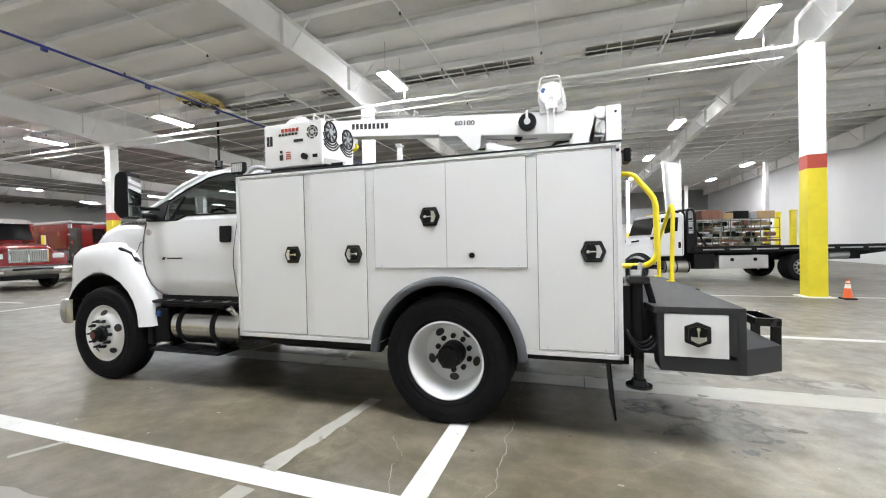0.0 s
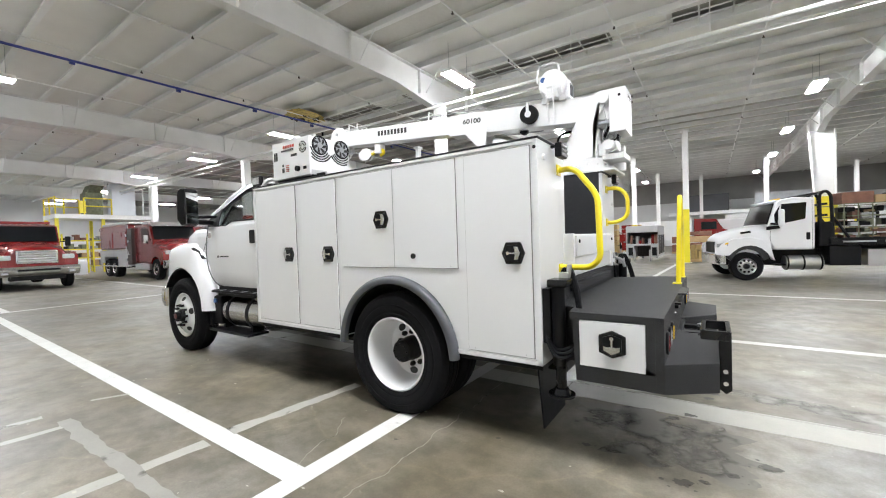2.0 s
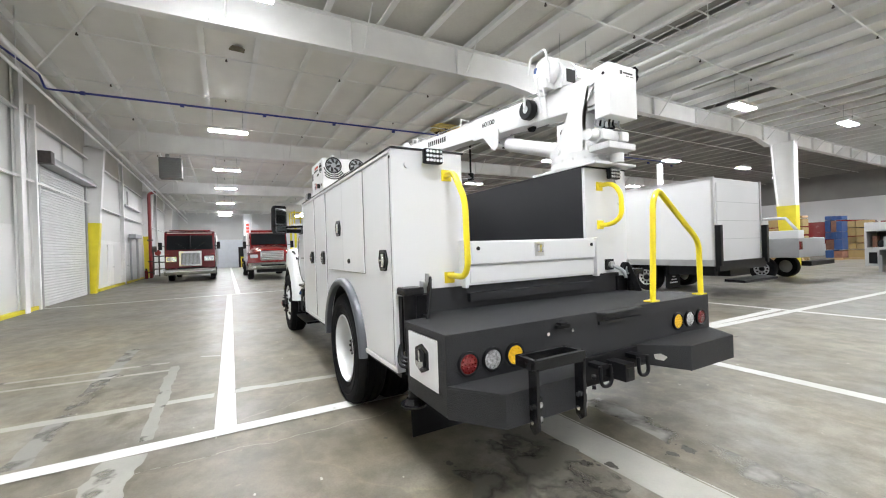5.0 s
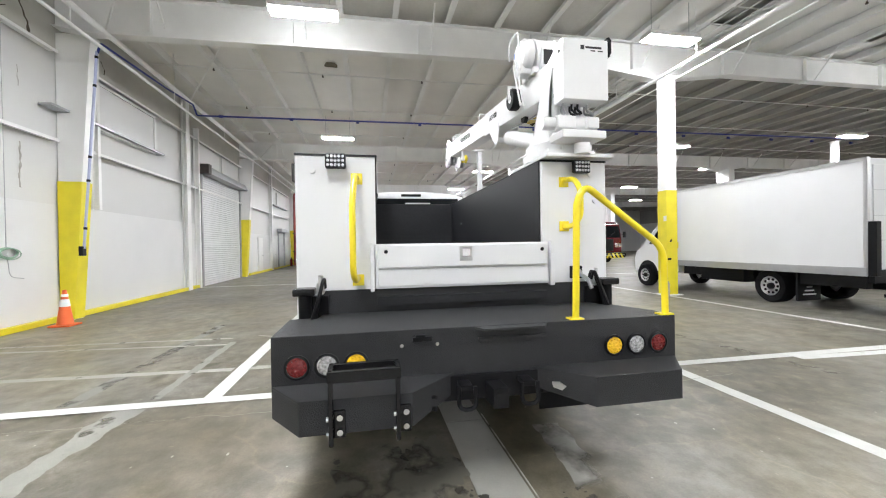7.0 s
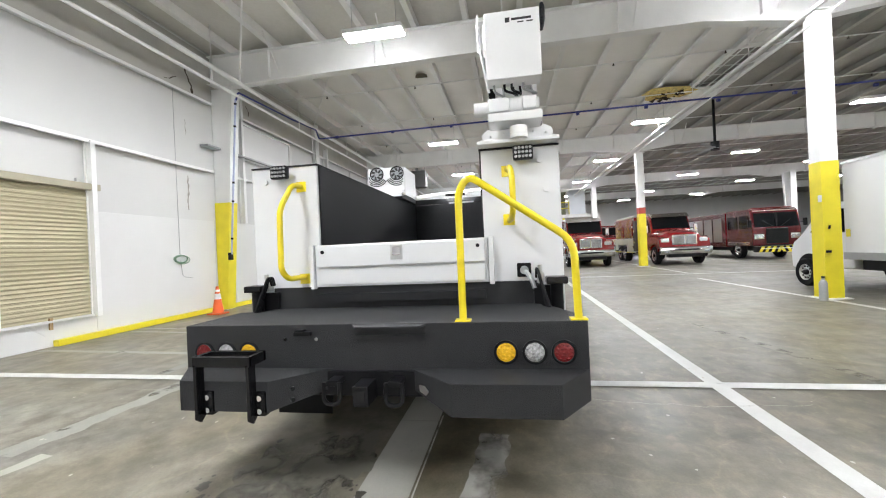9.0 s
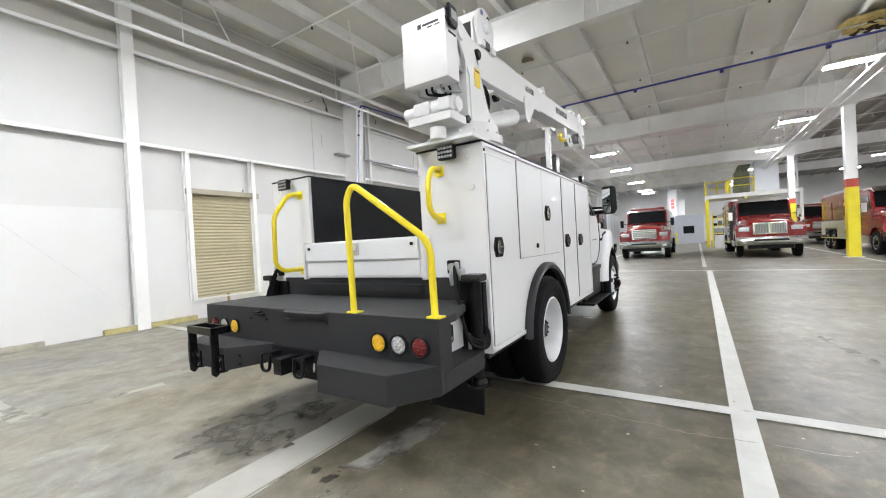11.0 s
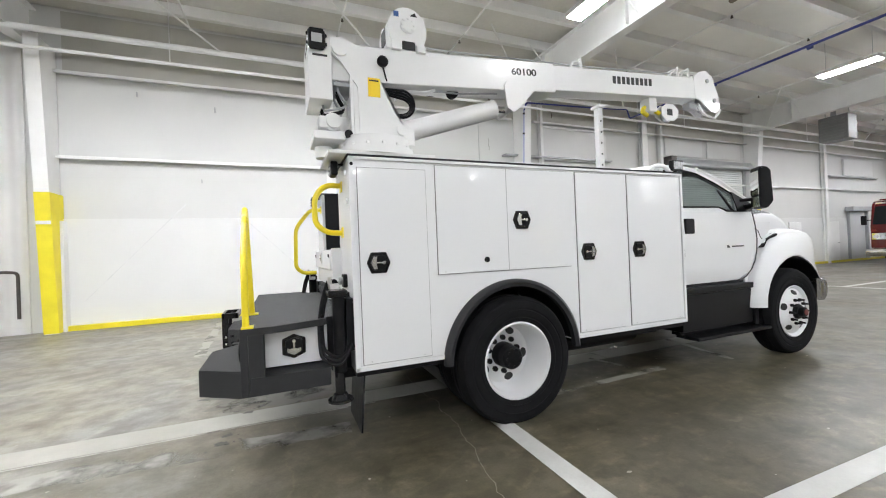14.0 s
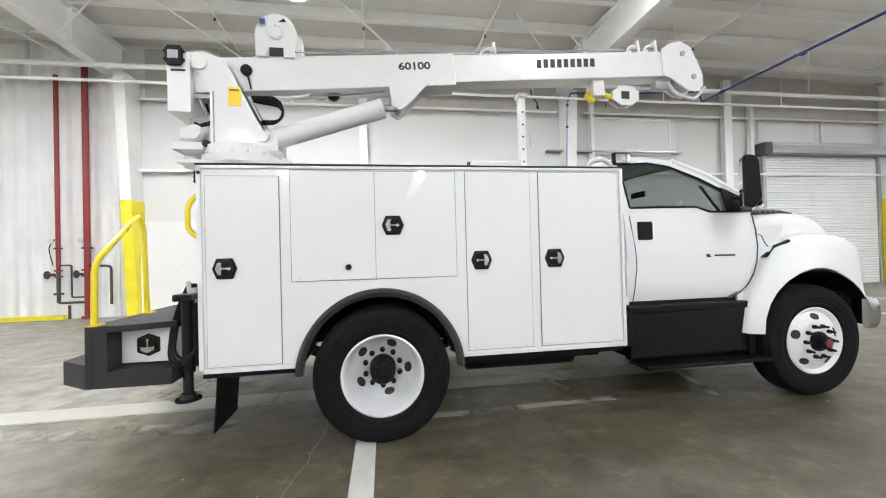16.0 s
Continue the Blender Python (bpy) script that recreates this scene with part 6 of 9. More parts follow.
    mr = part("door_mirror", turned_in(prism(B(), [(-0.02, -0.11, 1.72), (-0.08, -0.11, 1.8), (-0.065, -0.11, 2.14), (-0.03, -0.11, 2.18), (0.03, -0.11, 2.19), (0.05, -0.11, 2.17), (0.05, -0.11, 1.74)], (0, 0.22, 0), bevel=0.025)), BLACK, cabin, "large black towing mirror")
    part("glass", turned_in(bx(0.05, 0.056, -0.09, 0.09, 1.88, 2.14, bevel=0.002)), MIRROR, mr, "mirror glass")
    part("spot_glass", turned_in(bx(0.05, 0.056, -0.09, 0.09, 1.75, 1.86, bevel=0.002)), MIRROR, mr, "mirror glass")
    part("arm", tube(B(), [(-4.66, s * 0.97, 1.78), (-4.5, s * 1.3, 1.78)], 0.035, 8), BLACK, mr)
    part("arm", tube(B(), [(-4.6, s * 0.97, 1.86), (-4.48, s * 1.3, 1.84)], 0.02, 8), BLACK, mr)
    part("sail_panel", prism(B(), [side_pt(-4.47, 1.72, s, 1.01), side_pt(-4.74, 1.725, s, 1.01), side_pt(-4.76, 1.83, s, 1.01), side_pt(-4.5, 1.97, s, 1.01)], (0, s * 0.012, 0)), BLACK, cabin)
front = [(-5.88, -1.14), (-6.0, -1.13), (-6.1, -0.95), (-6.16, -0.5), (-6.17, 0.0), (-6.16, 0.5), (-6.1, 0.95), (-6.0, 1.13), (-5.88, 1.14), (-5.88, 1.08), (-6.02, 0.85), (-6.02, -0.85), (-5.88, -1.08)]
rings = []
for (x, y), nx, ny in zip(front[:9], (0.2, 0.55, 0.85, 0.98, 1, 0.98, 0.85, 0.55, 0.2), (-1, -0.8, -0.5, -0.15, 0, 0.15, 0.5, 0.8, 1)):
    ring = [(x + 0.07 * (1 if abs(y) < 1 else 0.6), y * 0.97, 0.59), (x + 0.07 * (1 if abs(y) < 1 else 0.6), y * 0.97, 0.86)]
    for k in range(9):
        a = radians(80 - 20 * k)
        o = 0.05 * math.cos(a) - 0.035
        ring.append((x - nx * o, y + ny * o, 0.725 + 0.15 * math.sin(a)))
    rings.append(ring)
bp = part("front_bumper", loft(B(), rings), mat("dull_chrome", (0.42, 0.42, 0.43), 0.22, 1.0, vary=0.03), TRUCK, "dull chrome front bumper", 50)
for s in (-1, 1):
    part("bumper_bracket", bx(-5.9, -5.75, s * 0.7, s * 0.98, 0.6, 0.92, bevel=0.01), BLACK, bp)
part("engine_block", bx(-5.9, -4.85, -0.45, 0.45, 0.5, 1.3), BLACK, TRUCK)

# near-side fuel tank and steps
tk = part("fuel_tank", turned(B(), (-4.36, -0.85, 0.6), (-3.46, -0.85, 0.6), 0.205, seg=44), mat("polished_aluminium", (0.6, 0.59, 0.57), 0.22, 1.0, vary=0.03, scale=1.5), TRUCK, "polished aluminium fuel tank with black straps")
for x in (-4.28, -3.82):
    part("strap", turned(B(), (x, -0.85, 0.6), (x + 0.06, -0.85, 0.6), 0.212, seg=44), BLACK, tk)
bm = turned(B(), (-3.6, -0.95, 0.77), (-3.6, -1.0, 0.82), 0.04, seg=18)
turned(bm, (-3.6, -1.0, 0.82), (-3.6, -1.025, 0.845), 0.05, 0.046, seg=12)
part("filler_cap", bm, CHROME, tk, "chrome filler cap")
part("def_tank", bx(-4.66, -4.4, -1.05, -0.6, 0.42, 0.8, bevel=0.03), BLACK, TRUCK, "black fluid tank with a blue cap")
part("blue_cap", turned(B(), (-4.52, -1.04, 0.73), (-4.52, -1.075, 0.74), 0.03, seg=16), BLUEP, tk, "blue filler cap")
st = part("upper_step", bx(-4.7, -3.45, -1.07, -0.7, 0.845, 0.875, bevel=0.008), BLACK, TRUCK, "black running board")
for k in range(14):
    part("tread_bar", bx(-4.66 + 0.085 * k, -4.62 + 0.085 * k, -1.06, -0.75, 0.875, 0.882), GALV if k % 3 == 0 else BLACK, st)
part("riser", bx(-4.72, -3.46, -1.0, -0.9, 0.8, 0.85), BLACK, st)
st = part("lower_step", bx(-4.6, -3.65, -1.12, -0.85, 0.345, 0.375, bevel=0.008), BLACK, TRUCK, "black lower cab step")
for x in (-4.45, -3.8):
    part("bracket", bx(x, x + 0.04, -1.0, -0.85, 0.37, 0.45), BLACK, st)
# far-side tool box and step
tb = part("tool_box", bx(-4.64, -3.42, 0.55, 1.05, 0.43, 0.83, bevel=0.012), BLACK, TRUCK, "black battery and tool box under the cab")
part("lid", bx(-4.66, -3.4, 0.55, 1.07, 0.83, 0.895, bevel=0.012), BLACK, tb)
st = part("lower_step", bx(-4.8, -3.5, 0.9, 1.16, 0.35, 0.385, bevel=0.008), BLACK, TRUCK, "black lower cab step")
part("step_bracket", bx(-4.64, -3.5, 0.85, 0.95, 0.38, 0.45), BLACK, st)
part("vent_box", bx(-3.42, -3.3, 0.9, 1.1, 0.55, 0.85, bevel=0.02), BLACK, tb)

# compressor unit on the near cabinet: a thing of its own, bolted on top
CMP = thing("air_compressor", (-2.8, -0.8, 2.1), "white engine-driven air compressor with two cooling fans, bolted on the cabinet", "compressor")
x0, x1, y0, y1, z0, z1 = -3.04, -2.4, -1.1, -0.56, 2.15, 2.56
part("casing", bx(x0, x1, y0, y1, z0, z1, bevel=0.02), WHITE2, CMP)
part("base_frame", bx(x0 + 0.05, x1 + 0.18, y0 + 0.03, y1, 2.1, 2.16), BLACK, CMP)
part("end_skirt", prism(B(), [(x1, y0 + 0.02, 2.16), (x1 + 0.2, y0 + 0.05, 2.12), (x1 + 0.2, y1, 2.12), (x1, y1, 2.16)], (0, 0, 0.05)), WHITE2, CMP)
for yc in (-0.965, -0.675):
    fan = part("fan_opening", lathe(B(), [(0.085, -0.01), (0.085, 0.006), (0.1, 0.008), (0.1, -0.01)], (0, 0, 0), 28), BLACK, None)
    fan.data.transform(Matrix.Translation(-origin(CMP)) @ pose(x1, yc, 2.47, 0, 0, -90))
    fan.parent = CMP
    fan["label"] = "black round fan opening with curved slots"
    bm = turned(B(), (x1 - 0.005, yc, 2.47), (x1 + 0.002, yc, 2.47), 0.082, seg=26)
    part("fan_dark", bm, SEAM, fan)
    bm = turned(B(), (x1 + 0.002, yc, 2.47), (x1 + 0.012, yc, 2.47), 0.03, seg=16)
    for k in range(7):
        a = 2 * math.pi * k / 7
        prism(bm, [(x1 + 0.003, yc + 0.03 * math.cos(a), 2.47 + 0.03 * math.sin(a)), (x1 + 0.003, yc + 0.078 * math.cos(a + 0.2), 2.47 + 0.078 * math.sin(a + 0.2)), (x1 + 0.003, yc + 0.078 * math.cos(a + 0.65), 2.47 + 0.078 * math.sin(a + 0.65))], (0.004, 0, 0))
    part("fan_blade", bm, GREYM, fan)
    for r in (0.118, 0.142, 0.166):
        k = 1 if yc > -0.8 else -1
        a0, a1 = (170, 330) if k < 0 else (210, 370)
        pts = [(x1 + 0.001, yc + r * math.cos(radians(a)), 2.47 + r * math.sin(radians(a))) for a in range(a0, a1, 12)]
        pts = [p for p in pts if y0 + 0.02 < p[1] < y1 - 0.02]
        if len(pts) > 2:
            part("cooling_slot", tube(B(), pts, 0.0075, 6), SEAM, fan, "dark curved slot")
# side face: slots, decals, plugs
for (xa, xb, za, zb, m, n) in (*[(-2.835 + 0.04 * k, -2.807 + 0.04 * k, 2.475, 2.505, REDINK, "red_decal") for k in range(5)], *[(-2.865 + 0.036 * k, -2.84 + 0.036 * k, 2.443, 2.462, INK, "dark_decal") for k in range(6)], (-3.0, -2.975, 2.36, 2.45, INK, "vent_panel"), (-2.965, -2.94, 2.36, 2.45, INK, "vent_panel"), *[(-2.79, -2.74, 2.225 + 0.02 * k, 2.233 + 0.02 * k, REDINK, "flag_stripe") for k in range(4)], (-2.86, -2.825, 2.22, 2.27, INK, "label_strip"), (-2.855, -2.83, 2.285, 2.31, INK, "label_strip"), (-2.7, -2.6, 2.375, 2.4, INK, "badge_plate"), (-2.5, -2.45, 2.22, 2.25, BLACK, "socket")):
    part(n, bx(xa, xb, y0 - 0.004, y0 + 0.002, za, zb), m, CMP)
part("control_knob", turned(B(), (-2.58, y0 - 0.03, 2.235), (-2.58, y0, 2.235), 0.028, seg=16), BLACK, CMP, "round black plug")
bm = B()
for k in range(6):
    a = math.pi * k / 3
    for r in (0.03, 0.055):
        tube(bm, [(-2.5 + r * math.cos(a + t), y0 - 0.001, 2.45 + r * math.sin(a + t)) for t in (0.1, 0.35, 0.6, 0.85)], 0.006, 5)
part("side_grille", bm, INK, CMP, "dark round slotted grille")
bm = lathe(B(), [(0.0005, -0.03), (0.07, -0.03), (0.08, -0.02), (0.08, 0.02), (0.07, 0.03), (0.0005, 0.03)], (-2.82, -0.95, 2.56), 28, False)
part("exhaust_dome", bm, WHITE2, CMP, "white rounded cover")
for x in (-2.66, -2.58, -2.5):
    part("lifting_stub", turned(B(), (x, -0.95, 2.55), (x, -0.95, 2.61), 0.016, seg=10), WHITE2, CMP)

# crane on the far cabinet
CR = thing("truck_crane", (-0.2, 0.93, 2.1), "white hydraulic truck crane with its boom folded over the cab", "crane")
YC = 0.92
bm = bx(-0.62, 0.16, 0.63, 1.19, 2.1, 2.125, bevel=0.006)
part("base_plate", bm, WHITE2, CR)
bm = turned(B(), (-0.22, YC, 2.12), (-0.22, YC, 2.18), 0.3, seg=40)
turned(bm, (-0.22, YC, 2.18), (-0.22, YC, 2.26), 0.27, seg=40)
for k in range(16):
    a = 2 * math.pi * k / 16
    turned(bm, (-0.22 + 0.285 * math.cos(a), YC + 0.285 * math.sin(a), 2.17), (-0.22 + 0.285 * math.cos(a), YC + 0.285 * math.sin(a), 2.2), 0.012, seg=6)
part("turntable", bm, WHITE2, CR)
part("turntable_wing", bx(0.02, 0.24, YC - 0.2, YC + 0.16, 2.225, 2.285, bevel=0.01), WHITE2, CR)
for dy in (-0.15, 0.135):
    pl = [(-0.5, 2.22), (-0.5, 2.33), (-0.36, 2.45), (-0.14, 2.9), (0.02, 2.97), (0.12, 2.95), (0.14, 2.88), (0.04, 2.8), (-0.08, 2.62), (-0.085, 2.22)]
    bm = prism(B(), [(x, YC + dy, z) for x, z in pl], (0, 0.016, 0))
    bmesh.ops.triangulate(bm, faces=[f for f in bm.faces if len(f.verts) > 4])
    part("mast_plate", bm, WHITE2, CR, "", 30)
part("mast_web", bx(-0.09, -0.05, YC - 0.14, YC + 0.14, 2.22, 2.75), WHITE2, CR)
part("mast_front_web", prism(B(), [(-0.375, YC - 0.135, 2.425), (-0.355, YC - 0.135, 2.425), (-0.225, YC - 0.135, 2.69), (-0.245, YC - 0.135, 2.69)], (0, 0.27, 0)), WHITE2, CR)
part("mast_rib", bx(-0.045, -0.025, YC + 0.1, YC + 0.15, 2.22, 2.8), WHITE2, CR)
part("plug", turned(B(), (0.0, YC + 0.12, 2.27), (0.0, YC + 0.17, 2.27), 0.028, seg=14), BLACK, CR, "black rubber plug")
part("warning_label", bx(-0.245, -0.155, YC + 0.151, YC + 0.154, 2.56, 2.7), YLABEL, CR, "yellow warning label")
part("label_text", bx(-0.235, -0.165, YC + 0.154, YC + 0.1555, 2.675, 2.685), INK, CR)
part("pivot_pin", turned(B(), (0.04, YC - 0.17, 2.88), (0.04, YC + 0.17, 2.88), 0.055, seg=20), WHITE2, CR)
part("ram_pin", turned(B(), (-0.4, YC - 0.165, 2.33), (-0.4, YC + 0.165, 2.33), 0.04, seg=18), WHITE2, CR)
part("bolt_head", turned(B(), (-0.1, YC + 0.15, 2.26), (-0.1, YC + 0.165, 2.26), 0.022, seg=12), BLACK, CR)
# control box behind the mast
cb = part("control_box", bx(0.1, 0.26, YC - 0.2, YC + 0.165, 2.5, 2.95, bevel=0.008), WHITE2, CR, "white winch and control box")
for y0, y1, z0, z1 in ((-0.06, -0.03, 2.868, 2.9), (-0.02, 0.11, 2.878, 2.893), (0.02, 0.06, 2.858, 2.866), (0.08, 0.12, 2.858, 2.866)):
    part("maker_mark", bx(0.26, 0.2615, YC + y0, YC + y1, z0, z1), INK, cb, "small dark maker's mark")
part("cable_sensor", bx(0.14, 0.26, YC + 0.165, YC + 0.2, 2.85, 2.97, bevel=0.015), BLACK, cb, "black remote receiver")
bm = bx(0.15, 0.25, YC + 0.168, YC + 0.195, 2.835, 2.985, bevel=0.012)
box(bm, 0.13, 0.27, YC + 0.168, YC + 0.188, 2.87, 2.89, bevel=0.004)
box(bm, 0.13, 0.27, YC + 0.168, YC + 0.188, 2.93, 2.95, bevel=0.004)
part("receiver_guard", bm, BLACK, cb)
part("sensor_screen", bx(0.165, 0.235, YC + 0.2, YC + 0.203, 2.88, 2.94), GREYM, cb)
part("slot", bx(0.13, 0.23, YC + 0.166, YC + 0.168, 2.8, 2.815), SEAM, cb)
part("top_bolt", turned(B(), (0.2, YC - 0.205, 2.87), (0.2, YC - 0.195, 2.87), 0.014, seg=10), BLACK, cb)
rng = random.Random(3)
for k in range(4):
    y = YC - 0.11 + 0.06 * k + 0.03 * rng.random()
    part("control_hose", tube(B(), bend([(0.03, y, 2.78), (0.05 + 0.03 * rng.random(), y, 2.6), (-0.01, y + 0.02, 2.48), (0.08 + 0.06 * rng.random(), y + 0.05 * (k % 2), 2.43 + 0.02 * rng.random()), (0.15, y - 0.05, 2.46), (0.16, y - 0.05, 2.5)], 0.05), 0.009, 6), BLACK if k % 3 else GREYM, CR, "black hydraulic hose")
part("hose_clamp", bx(-0.06, 0.09, YC - 0.13, YC + 0.13, 2.62, 2.65, bevel=0.004), GREYM, CR)
bm = turned(B(), (0.04, YC - 0.02, 2.29), (0.04, YC - 0.02, 2.42), 0.09, seg=22)
turned(bm, (0.1, YC - 0.2, 2.36), (0.1, YC + 0.12, 2.36), 0.065, seg=20)
turned(bm, (0.1, YC - 0.3, 2.36), (0.1, YC - 0.2, 2.36), 0.05, seg=20)
turned(bm, (0.1, YC + 0.12, 2.36), (0.1, YC + 0.15, 2.36), 0.05, seg=16)
box(bm, 0.12, 0.2, YC + 0.03, YC + 0.13, 2.31, 2.4, bevel=0.015)
box(bm, 0.08, 0.18, YC - 0.2, YC - 0.05, 2.31, 2.41, bevel=0.02)
part("swing_motor", bm, WHITE2, CR, "white swing gear motor")
bm = turned(B(), (0.16, YC, 2.12), (0.16, YC, 2.2), 0.06, seg=18)
part("pinion", bm, WHITE2, CR)

# boom along a rising line
A0, A1 = V(0.08, YC, 2.80), V(-4.1, YC - 0.06, 3.125)
ux = (A1 - A0).normalized()
uy = V(0, 0, 1).cross(-ux).normalized()
uz = (-ux).cross(uy).normalized()
if uz.z < 0:
    uz, uy = -uz, -uy


def on_boom(d, y=0.0, z=0.0):
    return A0 + ux * d + uy * y + uz * z


def boom_box(d0, d1, w, h, zc=0.0, bevel=0.012):
    bm = bx(d0, d1, -w / 2, w / 2, zc - h / 2, zc + h / 2, bevel=bevel)
    m = Matrix(((ux.x, uy.x, uz.x, A0.x), (ux.y, uy.y, uz.y, A0.y), (ux.z, uy.z, uz.z, A0.z), (0, 0, 0, 1)))
    bmesh.ops.transform(bm, matrix=m, verts=bm.verts[:])
    return bm


bo = part("boom", boom_box(-0.03, 2.0, 0.22, 0.27), WHITE2, CR, "white box-section boom")
part("boom_extension", boom_box(1.98, 4.0, 0.19, 0.235, 0.012), WHITE2, bo)
part("boom_tip_box", boom_box(3.55, 4.05, 0.15, 0.2, 0.01), WHITE2, bo)
for s in (-1, 1):
    pts = [(1.43, -0.1), (1.44, -0.29), (1.5, -0.33), (1.57, -0.29), (1.78, -0.1), (1.74, -0.06), (1.46, -0.06)]
    bm = prism(B(), [on_boom(d, s * 0.112, z) for d, z in pts], uy * (s * 0.014))
    part("ram_lug", bm, WHITE2, bo)
    pts = [(3.98, 0.14), (4.08, 0.2), (4.2, 0.22), (4.3, 0.16), (4.4, -0.08), (4.4, -0.2), (4.32, -0.26), (4.22, -0.24), (4.06, -0.12), (3.98, -0.1)]
    bm = prism(B(), [on_boom(d, s * 0.085, z) for d, z in pts], uy * (s * 0.014), bevel=0.003)
    hp = part("head_plate", bm, WHITE2, bo, "white rounded boom head plate")
    for d, z in ((4.2, 0.1), (4.3, -0.12)):
        part("sheave_pin", turned(B(), on_boom(d, s * 0.098, z), on_boom(d, s * 0.112, z), 0.024, seg=14), GALV, hp)
bm = turned(B(), on_boom(4.2, -0.05, 0.08), on_boom(4.2, 0.05, 0.08), 0.11, seg=24)
turned(bm, on_boom(4.28, -0.05, -0.12), on_boom(4.28, 0.05, -0.12), 0.1, seg=24)
part("sheave", bm, GALV, bo, "grey rope sheaves")
for d in (2.32, 3.72, 3.9):
    bm = tube(B(), bend([on_boom(d - 0.08, 0.05, 0.12), on_boom(d - 0.03, 0.05, 0.2), on_boom(d + 0.06, 0.05, 0.2), on_boom(d + 0.08, 0.05, 0.12)], 0.03), 0.011, 8)
    tube(bm, [on_boom(d + 0.06, -0.06, 0.12), on_boom(d + 0.06, -0.06, 0.24), on_boom(d + 0.06, 0.06, 0.24), on_boom(d + 0.06, 0.06, 0.12)], 0.012, 8)
    part("rope_guide", bm, WHITE2, bo)
tube_pts = [on_boom(0.55, 0, 0.22)] + [on_boom(2.4, 0, 0.19), on_boom(4.12, 0, 0.2)]
part("winch_rope", tube(B(), tube_pts, 0.006, 6), GALV, bo, "thin steel winch rope")
for s in (-1, 1):
    part("tip_label", prism(B(), [on_boom(d, s * 0.0885, z) for d, z in ((3.7, 0.05), (3.84, 0.05), (3.84, 0.085), (3.7, 0.085))], uy * (s * 0.002)), INK, bo, "small dark label")
part("tip_guard", tube(B(), bend([on_boom(4.02, 0.09, -0.16), on_boom(4.1, 0.09, -0.27), on_boom(4.3, 0.09, -0.33), on_boom(4.42, 0.09, -0.22)], 0.05), 0.014, 8), WHITE2, bo)
part("rope_wedge", bx(on_boom(4.0, 0, -0.16).x - 0.07, on_boom(4.0, 0, -0.16).x + 0.07, YC - 0.09, YC + 0.0, on_boom(4.0, 0, -0.16).z - 0.05, on_boom(4.0, 0, -0.16).z + 0.03, bevel=0.015), GREYM, bo, "grey rope socket")
# winch
wn = part("winch", bx(0, 0.001, 0, 0.001, 0, 0.001), WHITE2, CR, "white drum winch on the boom")
wc = on_boom(0.6, 0, 0.3)
for s in (-1, 1):
    rim = [(wc.x + 0.145 * math.cos(a), wc.z + 0.03 + 0.135 * math.sin(a)) for a in [math.pi * k / 14 for k in range(15)]]
    rim = [(wc.x + 0.16, wc.z + 0.01), (wc.x + 0.148, wc.z + 0.03)] + rim[1:-1] + [(wc.x - 0.148, wc.z + 0.03), (wc.x - 0.16, wc.z + 0.01), (wc.x - 0.155, wc.z - 0.05), (wc.x - 0.11, wc.z - 0.17), (wc.x + 0.11, wc.z - 0.17), (wc.x + 0.155, wc.z - 0.05)]
    bm = prism(B(), [(x, wc.y + s * 0.085, z) for x, z in rim], (0, s * 0.03, 0), bevel=0.006)
    lathe(bm, [(0.0005, 0.0), (0.062, 0.0), (0.062, 0.012), (0.05, 0.016), (0.0005, 0.016)], (wc.x, wc.y + s * 0.115, wc.z + 0.02), 26, False, s)
    for k in (-1, 1):
        box(bm, wc.x + k * 0.1 - 0.04, wc.x + k * 0.1 + 0.04, wc.y + s * 0.1, wc.y + s * 0.14, wc.z - 0.185, wc.z - 0.13, bevel=0.006)
    for k in range(8):
        a = math.pi * k / 4
        p = V(wc.x + 0.048 * math.cos(a), wc.y + s * 0.128, wc.z + 0.02 + 0.048 * math.sin(a))
        turned(bm, p, p + V(0, s * 0.01, 0), 0.01, seg=6)
    part("winch_flange", bm, WHITE2, wn)
bm = prism(B(), [(wc.x - 0.02, wc.y - 0.08, wc.z + 0.12), (wc.x + 0.09, wc.y - 0.08, wc.z + 0.13), (wc.x + 0.165, wc.y - 0.08, wc.z + 0.02), (wc.x + 0.165, wc.y - 0.08, wc.z - 0.15), (wc.x - 0.02, wc.y - 0.08, wc.z - 0.15)], (0, 0.16, 0), bevel=0.006)
part("winch_shroud", bm, WHITE2, wn)
part("shroud_opening", bx(wc.x + 0.166, wc.x + 0.169, wc.y - 0.062, wc.y + 0.062, wc.z - 0.12, wc.z + 0.01), SEAM, wn, "dark opening in the winch shroud")
part("winch_drum", turned(B(), (wc.x, wc.y - 0.09, wc.z), (wc.x, wc.y + 0.09, wc.z), 0.1, seg=26), GALV, wn, "grey rope on the drum")
bm = lathe(B(), [(0.0005, 0.0), (0.135, 0.0), (0.15, 0.012), (0.15, 0.07), (0.125, 0.1), (0.06, 0.11), (0.0005, 0.11)], (wc.x, wc.y - 0.125, wc.z + 0.01), 32, False, -1)
box(bm, wc.x - 0.07, wc.x + 0.07, wc.y - 0.24, wc.y - 0.13, wc.z - 0.17, wc.z - 0.06, bevel=0.015)
part("winch_motor", bm, WHITE2, wn)
bm = bx(wc.x - 0.17, wc.x + 0.17, wc.y - 0.11, wc.y + 0.11, wc.z - 0.195, wc.z - 0.17, bevel=0.006)
part("winch_base", bm, WHITE2, wn)
part("base_gap", bx(wc.x - 0.055, wc.x + 0.05, wc.y + 0.09, wc.y + 0.125, wc.z - 0.168, wc.z - 0.105, bevel=0.004), SEAM, wn)
